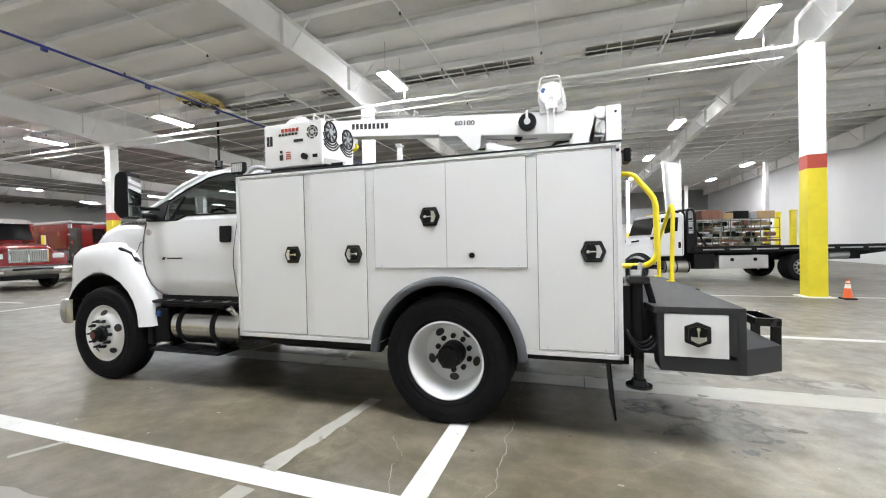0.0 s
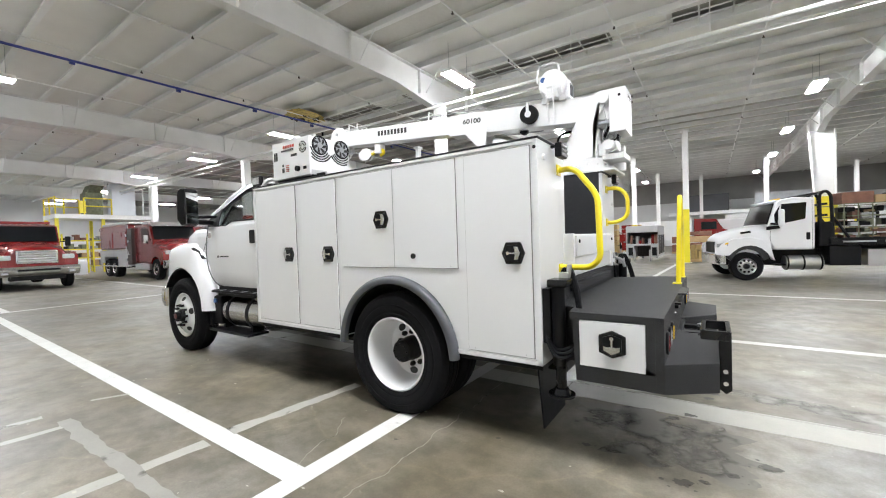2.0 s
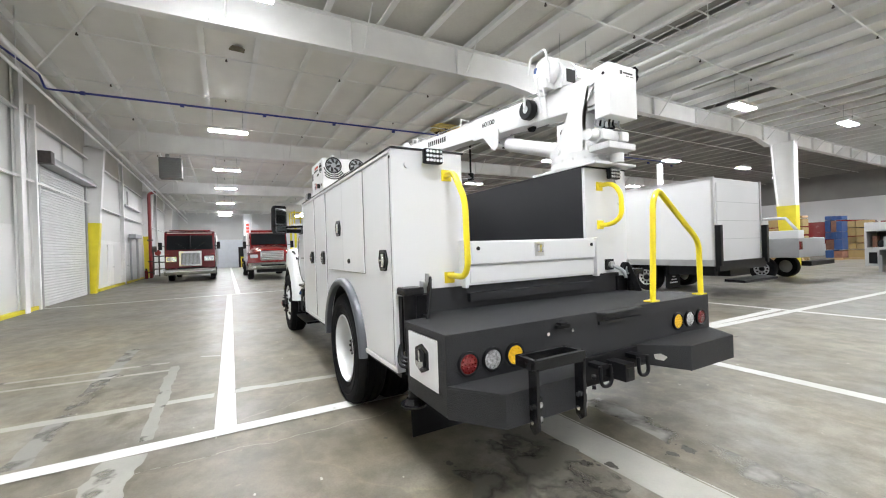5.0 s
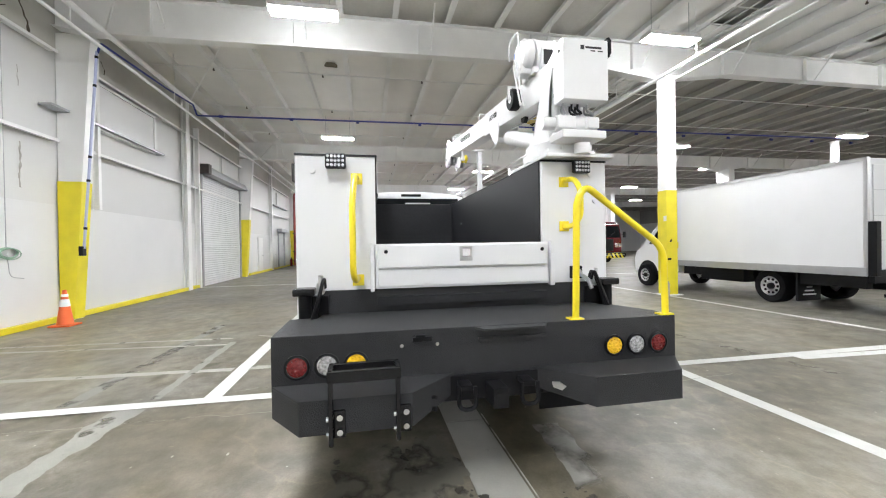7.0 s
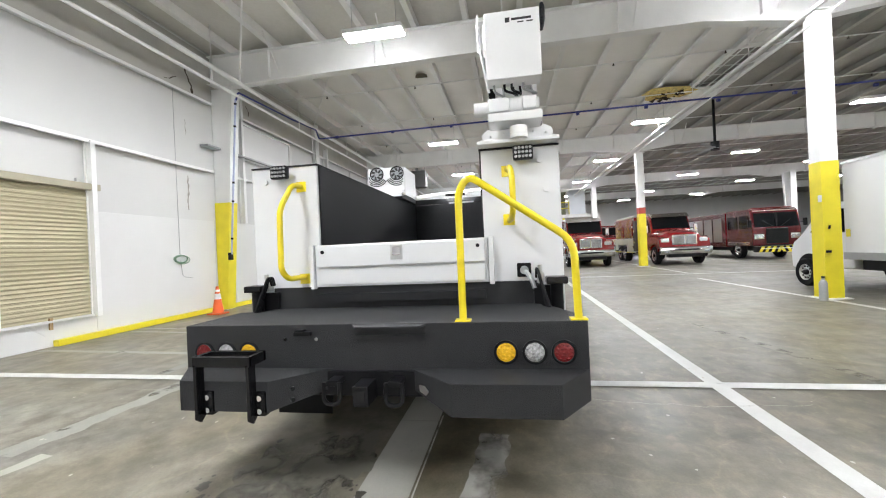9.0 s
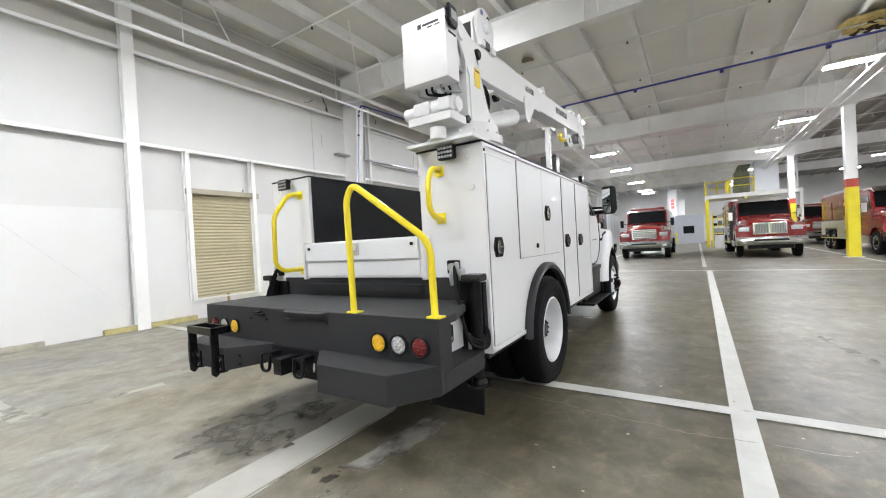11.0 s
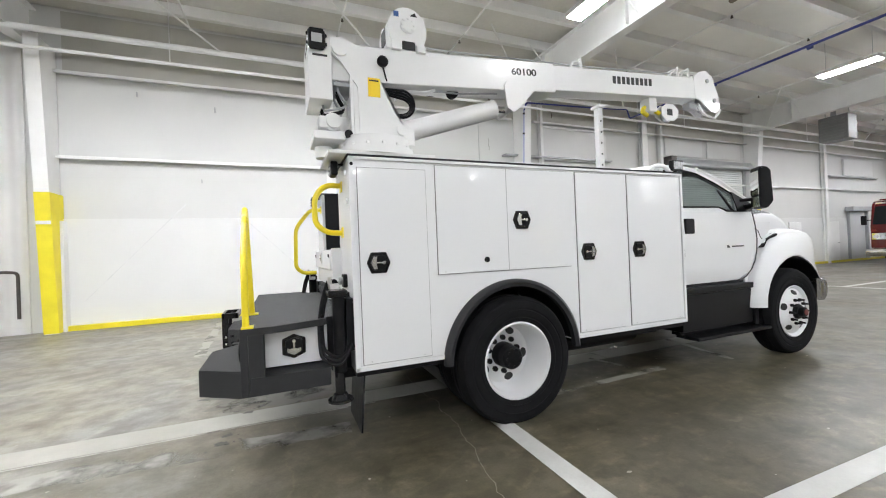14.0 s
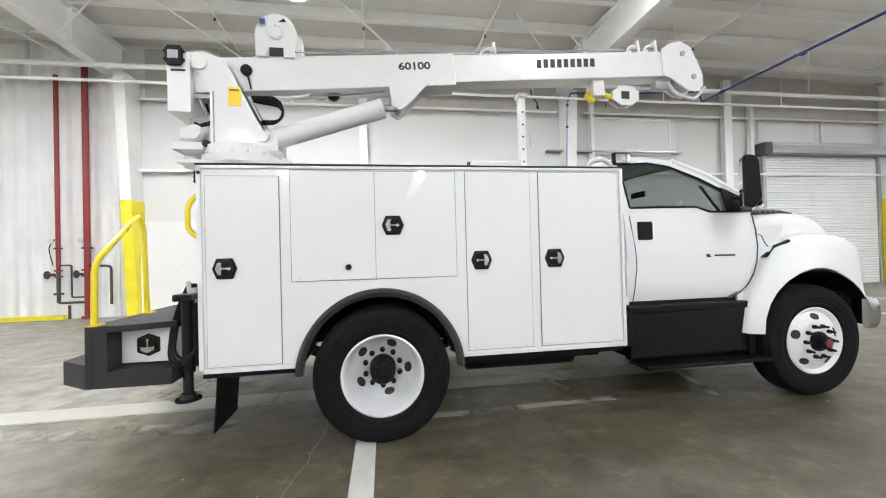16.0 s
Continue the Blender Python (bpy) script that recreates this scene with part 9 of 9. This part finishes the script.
for ob in fb.children_recursive:
    for v in ob.data.vertices:
        if v.co.x < -0.45:
            v.co.x = -0.45 + (v.co.x + 0.45) * 0.6
        if v.co.x < 1.68 and not (ob.name.startswith("wheel") and "arch" not in ob.name) and not ob.name.startswith("rim") and not ob.name.startswith("hub"):
            v.co.x = 1.68 - 0.92 * (1.68 - v.co.x)
fb.matrix_basis = PARKED
# wire crates full of gear on the bed
rng = random.Random(21)
RUSTW = mat("rusty_brown_frame", (0.13, 0.06, 0.04), 0.6, vary=0.3, scale=12)
for k, x in enumerate((2.3, 3.5)):
    cr = thing("wire_crate", (0, 0, 0), "olive wire crate filled with mixed gear on the flat bed", "crate", "crates on the flat bed")
    for y in (0.15, 1.35):
        for i in range(5):
            part("upright", turned(B(), (x + 0.285 * i, y, 1.09), (x + 0.285 * i, y, 2.05), 0.014, seg=6), OLIVE, cr)
        for z in (1.11, 1.42, 1.73, 2.05):
            part("cross_wire", turned(B(), (x, y, z), (x + 1.14, y, z), 0.016, seg=6), OLIVE, cr)
    for j in range(60):
        px, py, pz = x + rng.uniform(0.1, 1.04), rng.uniform(0.25, 1.2), 1.1 + 0.185 * (j % 5)
        w, d = rng.uniform(0.04, 0.17), rng.uniform(0.06, 0.14)
        if j % 4 == 1:
            bm = turned(B(), (px - w, py, pz + 0.07), (px + w, py, pz + 0.07), rng.uniform(0.05, 0.09), seg=12)
        else:
            bm = bx(px - w, px + w, py - d, py + d, pz, pz + rng.uniform(0.05, 0.19), bevel=0.015)
        part("packed_item", bm, (OLIVE, BROWN, BLACK, BLACK, GREYM, CARD, OLIVE, RUSTW)[rng.randrange(8)], cr)
    part("rack_frame", bx(x + 0.55, x + 1.15, 0.1, 0.14, 1.3, 1.36), RUSTW, cr, "rusty brown angle frame")
    part("rack_frame", bx(x + 0.55, x + 1.15, 0.1, 0.14, 1.12, 1.18), RUSTW, cr, "rusty brown angle frame")
    cr.matrix_basis = PARKED
for x, w, hh, m, lab in ((2.3, 0.65, 0.3, BROWN, "dusty brown trunk stacked on a wire crate"), (2.97, 0.33, 0.2, CARD, "dusty cardboard carton stacked on a wire crate"), (3.34, 0.45, 0.26, BLACK, "black kit bag stacked on a wire crate"), (3.82, 0.22, 0.2, GREYM, "grey case stacked on a wire crate"), (4.08, 0.5, 0.24, CARD, "dusty cardboard carton stacked on a wire crate")):
    ob = tagged(part("carton", bx(x, x + w, 0.25, 0.8, 2.065, 2.065 + hh, bevel=0.03 if m is BLACK else 0.012), m), lab, "carton", "cartons")
    ob.matrix_basis = PARKED

# pickup and stores in the far part of the hall
pk = thing("service_pickup", (-3.9, 14.2, 0), "white pickup with a grey service body", "pickup")
part("service_body", bx(-5.2, -2.75, 13.2, 15.2, 0.75, 1.35, bevel=0.03), GREYM, pk, "grey service body")
part("body_top", bx(-5.2, -2.75, 13.2, 13.6, 1.35, 1.6, bevel=0.02), WHITE, pk)
part("cab", prism(B(), [(x, 13.3, z) for x, z in ((-5.3, 0.6), (-5.3, 1.85), (-6.3, 1.88), (-6.9, 1.25), (-7.9, 1.15), (-8.0, 0.6))], (0, 1.8, 0), bevel=0.05), WHITE, pk)
part("rear_bumper", bx(-2.75, -2.5, 13.3, 15.1, 0.5, 0.65, bevel=0.02), BLACK, pk)
part("tail_lamp", bx(-2.75, -2.72, 13.22, 13.36, 1.0, 1.25), REDLENS, pk)
part("ladder_rack", tube(B(), [(-2.9, 13.5, 1.6), (-3.2, 13.6, 2.0), (-5.2, 14.2, 2.05)], 0.05, 8), GALV, pk)
for s, y in ((-1, 13.35), (1, 15.05)):
    simple_wheel(pk, -3.75, y, s, 0.38, 0.26, GALV)
    simple_wheel(pk, -7.0, y, s, 0.38, 0.26, GALV)

tr = thing("body_module", (-2.0, 19.0, 0), "unfinished aluminium truck body with open lockers on legs", "truck body")
MODULE = mat("dull_sheet_aluminium", (0.5, 0.505, 0.515), 0.38, 0.5, vary=0.06, scale=2)
part("roof_panel", bx(-2.78, -1.29, 19.0, 22.2, 1.5, 1.84, bevel=0.02), MODULE, tr)
part("side_panel", bx(-2.78, -2.72, 19.0, 22.2, 0.2, 1.5), MODULE, tr)
part("back_panel", bx(-2.72, -1.35, 20.2, 20.25, 0.2, 1.5), DARKPIPE, tr, "dark locker back")
part("mid_shelf", bx(-2.72, -1.3, 19.0, 20.2, 0.82, 0.9), MODULE, tr)
# locker_mouth: black plates that stand in for shade inside open lockers
for x0, x1 in ((-2.72, -2.4), (-1.62, -1.3)):
    part("lower_locker", bx(x0, x1, 19.0, 20.2, 0.2, 0.82, bevel=0.01), MODULE, tr)
    part("locker_mouth", bx(x0 + 0.05, x1 - 0.05, 18.985, 19.0, 0.3, 0.72), BLACK, tr, "dark open locker")
for y0, y1 in ((19.3, 20.1), (20.3, 21.1), (21.3, 22.1)):
    part("side_locker", bx(-1.32, -1.29, y0 - 0.1, y1 + 0.1, 0.2, 1.5), MODULE, tr)
    part("locker_mouth", bx(-1.29, -1.28, y0, y1, 0.35, 1.35), BLACK, tr, "dark open locker")
for x in (-2.38, -1.66):
    part("leg", bx(x - 0.05, x + 0.05, 19.0, 19.1, 0, 0.6), GALV, tr)
    part("leg", bx(x - 0.05, x + 0.05, 22.0, 22.1, 0, 0.6), GALV, tr)
rng = random.Random(17)
for k in range(9):
    x, w = -2.65 + 0.145 * k, rng.uniform(0.1, 0.16)
    part("stored_part", bx(x, x + w, 19.3, 19.7, 0.9, 0.9 + rng.uniform(0.15, 0.5), bevel=0.02), (BROWN, BLACK, GREYM, FIRE)[k % 4], tr)


def pallet_stack(x, y, w, h, material, label, category, name, seed):
    """Goods piled on a pallet: a few uneven boxes on boards."""
    e = thing(name, (x, y + 0.45, 0), label, category, "stores in the far hall")
    rnd = random.Random(seed)
    for k in range(3):
        part("pallet_board", bx(x - w / 2, x + w / 2, y + 0.35 * k, y + 0.35 * k + 0.18, 0, 0.12), CARD, e)
    z = 0.12
    while z < h - 0.1:
        t = min(h - z, rnd.uniform(0.35, 0.8))
        n = rnd.choice((1, 2, 2, 3))
        for k in range(n):
            a = x - w / 2 + w * k / n
            part("box", bx(a + 0.01, a + w / n - 0.01, y + rnd.uniform(0, 0.12), y + 0.9, z, z + t * rnd.uniform(0.85, 1), bevel=0.02), material if rnd.random() < 0.75 else (GREYM, BROWN, CARD)[rnd.randrange(3)], e)
        z += t
    return e


KRAFT = mat("kraft_board", (0.34, 0.24, 0.1), 0.8, vary=0.15, scale=3)
for k, (x, y, w, h, m, lab, cat, nm) in enumerate((
        (-6.25, 28.0, 0.75, 2.5, BLUEP, "blue plastic crates stacked on a pallet", "crate stack", "crate_stack"),
        (-5.6, 29.0, 1.15, 2.2, KRAFT, "brown cartons stacked on a pallet", "carton stack", "carton_stack"),
        (-7.9, 26.5, 1.6, 2.6, KRAFT, "tall pile of brown cartons on a pallet", "carton stack", "carton_stack"),
        (-4.4, 31.0, 1.4, 2.2, FIRE, "red painted truck panels stacked on a pallet", "parts pile", "parts_pile"),
        (-9.8, 25.5, 1.3, 1.6, BROWN, "dark crates stacked on a pallet", "crate stack", "crate_stack"),
        (0.33, 18.75, 0.45, 0.82, KRAFT, "brown cardboard carton standing beside the column", "carton", "carton_stack"),
        (0.2, 31.0, 1.6, 1.5, BROWN, "dark crates stacked on a pallet", "crate stack", "crate_stack"),
        (1.7, 32.0, 1.8, 1.4, FIRE, "red painted truck panels stacked on a pallet", "parts pile", "parts_pile"),
        (3.6, 30.5, 1.4, 1.3, FIRE, "red painted truck panels stacked on a pallet", "parts pile", "parts_pile"),
        (-0.8, 27.5, 1.0, 1.2, BROWN, "dark crates stacked on a pallet", "crate stack", "crate_stack"),
        (-13.0, 31.0, 2.2, 1.6, BROWN, "dark crates stacked on a pallet", "crate stack", "crate_stack"),
        (8.0, 31.0, 2.2, 1.8, GREYM, "grey machine cabinets standing on a pallet", "machine", "machine_stack"),
        (6.0, 33.0, 1.5, 1.5, BROWN, "dark crates stacked on a pallet", "crate stack", "crate_stack"))):
    pallet_stack(x, y, w, h, m, lab, cat, nm, k + 3)
for k, (x, y) in enumerate(((1.2, 33.6), (-7.0, 36.0), (-14.0, 37.5), (-22.0, 30.0), (6.5, 36.0))):
    v = thing("far_truck", (x, y, 0), "red truck parked far back in the hall", "truck", "far trucks")
    part("cab", prism(B(), [(x + a, y, z) for a, z in ((0, 0.6), (1.2, 0.6), (1.25, 1.3), (0.5, 1.6), (0.1, 2.4), (-1.4, 2.5), (-1.4, 0.6))], (0, 2.2, 0), bevel=0.04), FIRE, v)
    part("body", bx(x - 5.5, x - 1.5, y, y + 2.3, 0.8, 2.4, bevel=0.04), FIRE if k % 2 else WHITE, v)
    part("window", bx(x - 0.9, x + 0.1, y - 0.01, y, 1.6, 2.2), DARKGLASS, v)
    for a in (0.5, -4.2):
        simple_wheel(v, x + a, y + 0.1, -1, 0.48)
        simple_wheel(v, x + a, y + 2.1, 1, 0.48)
setting("mezzanine_wall", bx(2.0, 13.9, 41.0, 45.9, 0, 2.9), WALL, "white walled office block at the far end", "office block")
tagged(part("dark_screen", bx(4.2, 8.0, 40.9, 40.98, 3.1, 4.7), GREYM), "dark mesh screen above the far office block", "screen", kind="structure")

setting("office_upper", bx(-1.1, 2.4, 43.0, 45.9, 3.4, 5.05), mat("charcoal_store_wall", (0.06, 0.062, 0.067), 0.6, vary=0.3, scale=0.8), "dark upper store over the far office block", "office block")
setting("office_beam", bx(-2.6, 13.9, 42.4, 43.0, 3.1, 3.4), STEEL, "white beam along the far office block", "beam")

# mezzanine with yellow rails near the end of the hall
MX = -34.5
mz = thing("mezzanine", (MX - 3, 6.0, 0), "steel mezzanine platform with yellow guard rails", "mezzanine")
part("platform", bx(MX - 3.0, MX, 3.4, 9.1, 3.72, 4.02, bevel=0.01), STEEL, mz, "white platform deck")
for y in (3.5, 5.9, 9.0):
    for x in (MX - 0.12, MX - 2.8):
        part("post", bx(x - 0.09, x + 0.09, y - 0.09, y + 0.09, 0, 3.72), YEL if y < 8 else STEEL, mz, "steel post")
for z in (4.6, 5.15):
    part("rail", turned(B(), (MX - 0.05, 4.9, z), (MX - 0.05, 6.4, z), 0.04, seg=8), YELT, mz, "yellow guard rail")
    part("rail", turned(B(), (MX - 2.9, 3.45, z), (MX - 0.05, 3.45, z), 0.04, seg=8), YELT, mz, "yellow guard rail")
    part("rail", turned(B(), (MX - 1.6, 3.45, z), (MX - 1.6, 5.0, z), 0.04, seg=8), YELT, mz, "yellow guard rail")
for x, y in ((MX - 0.05, 4.9), (MX - 0.05, 6.4), (MX - 1.6, 4.2), (MX - 1.6, 5.0), (MX - 0.05, 3.45), (MX - 1.5, 3.45), (MX - 2.9, 3.45)):
    part("rail_post", turned(B(), (x, y, 4.02), (x, y, 5.17), 0.045, seg=8), YELT, mz, "yellow rail post")
part("swing_gate", bx(MX - 0.09, MX - 0.05, 4.65, 5.0, 4.1, 4.95, bevel=0.01), YELT, mz, "yellow gate panel")
tk = thing("white_tank", (MX - 0.6, 7.1, 4.02), "tall white square tank standing on the mezzanine", "tank")
part("shell", bx(MX - 0.9, MX - 0.02, 6.43, 7.84, 4.02, 6.28, bevel=0.05), mat("pale_blue_white_panel", (0.8, 0.84, 0.9), 0.4, vary=0.05, scale=1.0), tk)
part("outlet", turned(B(), (MX - 0.5, 7.2, 6.28), (MX - 0.5, 7.2, 6.55), 0.16, seg=14), GALV, tk)
part("pipe", tube(B(), bend([(MX - 0.3, 7.3, 6.5), (MX - 0.3, 8.85, 6.62), (MX - 0.3, 8.85, 4.02)], 0.12), 0.07, 10), STEEL, tk, "white pipe")
part("pipe", tube(B(), bend([(MX - 0.6, 7.84, 6.0), (MX - 0.6, 8.5, 6.1), (MX - 0.6, 8.5, 4.02)], 0.12), 0.05, 10), STEEL, tk, "white pipe")
for k in range(6):
    part("ladder_rung", turned(B(), (MX - 0.3, 8.4, 4.3 + 0.4 * k), (MX - 0.3, 8.85, 4.3 + 0.4 * k), 0.025, seg=6), STEEL, tk)
du = thing("duct_unit", (MX - 3.0, 5.6, 4.02), "dark olive duct work behind the tank on the mezzanine", "duct")
part("trunk", bx(MX - 2.6, MX - 1.4, 5.3, 6.3, 4.02, 5.7, bevel=0.04), OLIVE, du)
part("hood", prism(B(), [(MX - 2.6, 5.4, 5.7), (MX - 1.4, 5.4, 5.7), (MX - 1.4, 6.2, 5.7), (MX - 2.6, 6.2, 5.7)], (0.1, 0.2, 0.55), bevel=0.03), OLIVE, du)
for k in range(3):
    rk = thing("storage_rack", (MX - 1.2, 4.4 + 1.6 * k, 0), "yellow storage rack filled with dark parts", "rack", "racks under the mezzanine")
    y = 3.75 + 1.6 * k
    for yy in (y, y + 1.3):
        part("upright", bx(MX - 0.6, MX - 0.5, yy, yy + 0.09, 0, 2.7), YEL, rk)
    for z in (0.4, 1.0, 1.6, 2.2):
        part("shelf", bx(MX - 1.5, MX - 0.5, y, y + 1.38, z, z + 0.07), YEL, rk)
        for j in range(4):
            part("stored_part", bx(MX - 1.4, MX - 0.6, y + 0.08 + 0.32 * j, y + 0.34 + 0.32 * j, z + 0.07, z + 0.07 + rng.uniform(0.15, 0.42), bevel=0.02), (GREYM, BROWN, OLIVE, BLACK, CARD)[rng.randrange(5)], rk)
pb = thing("plastic_drum", (MX + 2.0, 4.1, 0), "white plastic drum standing under the mezzanine edge", "drum")
bm = turned(B(), (MX + 2.0, 4.1, 0), (MX + 2.0, 4.1, 0.85), 0.32, seg=24)
turned(bm, (MX + 2.0, 4.1, 0.85), (MX + 2.0, 4.1, 0.95), 0.32, 0.26, seg=24)
for z in (0.3, 0.6):
    turned(bm, (MX + 2.0, 4.1, z), (MX + 2.0, 4.1, z + 0.03), 0.335, seg=24)
part("shell", bm, FRP, pb)

# office room, barrier and sign box at the west end
setting("end_room", bx(-52.5, -48.0, -3.6, 3.5, 0, 3.1, bevel=0.01), GREYWALL, "pale blue-grey office room by the end wall", "office room")
setting("end_door", bx(-48.0, -47.95, -0.66, 0.2, 0, 2.3), BLACK, "dark doorway in the grey office room", "door")
setting("room_window", bx(-48.0, -47.97, 1.6, 2.6, 1.1, 1.9), DARKGLASS, "dark window in the grey office room", "window")
gt = thing("yellow_barrier", (-46.5, 0.2, 0), "low yellow pedestrian barrier before the office room", "barrier")
for z in (0.45, 1.05):
    part("bar", bx(-46.55, -46.45, -0.5, 1.1, z, z + 0.12), YEL, gt)
for y in (-0.5, 0.3, 1.0):
    part("post", bx(-46.55, -46.45, y, y + 0.1, 0, 1.2), YEL, gt)
sb = thing("sign_box", (-52.0, 0.9, 3.2), "white cabinet with red square signs above the office room", "sign cabinet")
part("cabinet", bx(-53.0, -52.0, 0.1, 1.0, 3.1, 6.4, bevel=0.02), FRP, sb)
part("cabinet", bx(-53.0, -52.2, 1.0, 1.75, 3.3, 5.1, bevel=0.02), FRP, sb)
for k in range(3):
    part("sign", bx(-52.0, -51.97, 0.38, 0.72, 4.1 + 0.4 * k, 4.42 + 0.4 * k), REDINK, sb, "red square sign")
for k, (y, h, m, lab) in enumerate(((4.4, 1.5, DARKPIPE, "dark machine parts heaped by the end wall"), (5.4, 1.0, DARKPIPE, "dark machine parts heaped by the end wall"), (6.6, 1.2, GREYM, "grey cabinet by the end wall"))):
    pallet_stack(-50.0, y, 1.0, h, m, lab, "parts pile", "parts_pile", 40 + k)

# far riser and clutter along the south wall
fr = thing("fire_riser", (-31.5, -6.8, 0), "dull red fire riser pipe along the far wall", "riser pipe", "fire risers")
part("riser", tube(B(), bend([(-31.5, -6.6, 0.0), (-31.5, -6.6, 5.9), (-31.5, -6.2, 6.0)], 0.2), 0.1, 14), REDPIPE, fr)
for z in (0.35, 1.1, 2.6):
    part("flange", turned(B(), (-31.5, -6.6, z), (-31.5, -6.6, z + 0.07), 0.17, seg=14), DARKPIPE, fr)
part("valve", turned(B(), (-31.5, -6.5, 2.0), (-31.5, -6.25, 2.0), 0.2, seg=14), DARKPIPE, fr, "dark iron valve")
part("bypass", tube(B(), bend([(-31.9, -6.5, 0.2), (-31.9, -6.5, 1.9), (-31.55, -6.5, 2.0)], 0.1), 0.05, 10), DARKPIPE, fr)
vs = thing("valve_stand", (-33.4, -6.3, 0), "dark iron valve stand with a red wheel by the wall", "valve stand")
for y in (-6.75, -6.35, -5.95):
    part("upright_pipe", turned(B(), (-33.4, y, 0), (-33.4, y, 1.7), 0.05, seg=10), DARKPIPE, vs)
for z in (0.55, 1.05, 1.5):
    part("cross_pipe", turned(B(), (-33.4, -6.8, z), (-33.4, -5.9, z), 0.045, seg=10), DARKPIPE, vs)
part("wheel", turned(B(), (-33.3, -6.4, 1.75), (-33.22, -6.4, 1.75), 0.2, seg=18), REDPIPE, vs, "red valve wheel")
part("stem", turned(B(), (-33.4, -6.4, 1.5), (-33.3, -6.4, 1.78), 0.05, seg=10), DARKPIPE, vs)
sd = setting("side_door", bx(-28.9, -27.3, YS + 0.05, YS + 0.1, 0.1, 2.6), GREYLT, "plain white side door with a dark hood", "door")
part("hood", bx(-29.05, -27.0, YS + 0.05, YS + 0.4, 2.62, 2.86, bevel=0.03), GREYM, sd, "grey hood over the door")
part("jamb", bx(-29.0, -28.9, YS + 0.05, YS + 0.22, 0.1, 2.62), GREYM, sd)
part("jamb", bx(-27.3, -27.2, YS + 0.05, YS + 0.14, 0.1, 2.62), GREYM, sd)
fx_ = thing("fire_extinguisher", (-30.6, -6.75, 0), "red fire extinguisher standing by the wall", "extinguisher")
part("bottle", turned(B(), (-30.6, -6.75, 0.0), (-30.6, -6.75, 0.55), 0.1, seg=16), FIRE, fx_)
part("valve", bx(-30.65, -30.55, -6.8, -6.7, 0.55, 0.68, bevel=0.01), BLACK, fx_)

gb = thing("gas_bottle", (-6.15, 7.02, 0), "small grey bottle standing at the foot of the column", "bottle")
part("body", lathe_up([(0.0005, 0.002), (0.062, 0.002), (0.07, 0.02), (0.07, 0.34), (0.05, 0.4), (0.025, 0.42), (0.025, 0.46), (0.0005, 0.46)], (-6.15, 7.02)), GREYM, gb)
part("cap", turned(B(), (-6.15, 7.02, 0.46), (-6.15, 7.02, 0.49), 0.03, seg=12), BLACK, gb)

for k, y in enumerate((27.0, 29.0)):
    gp = thing("guard_post", (13.3, y, 0), "yellow steel guard post beside the wall", "guard post", "guard posts")
    part("post", bx(13.15, 13.45, y - 0.12, y + 0.12, 0, 3.1, bevel=0.02), YEL, gp)
    part("cap", bx(13.1, 13.5, y - 0.16, y + 0.16, 3.1, 3.17, bevel=0.01), YEL, gp)
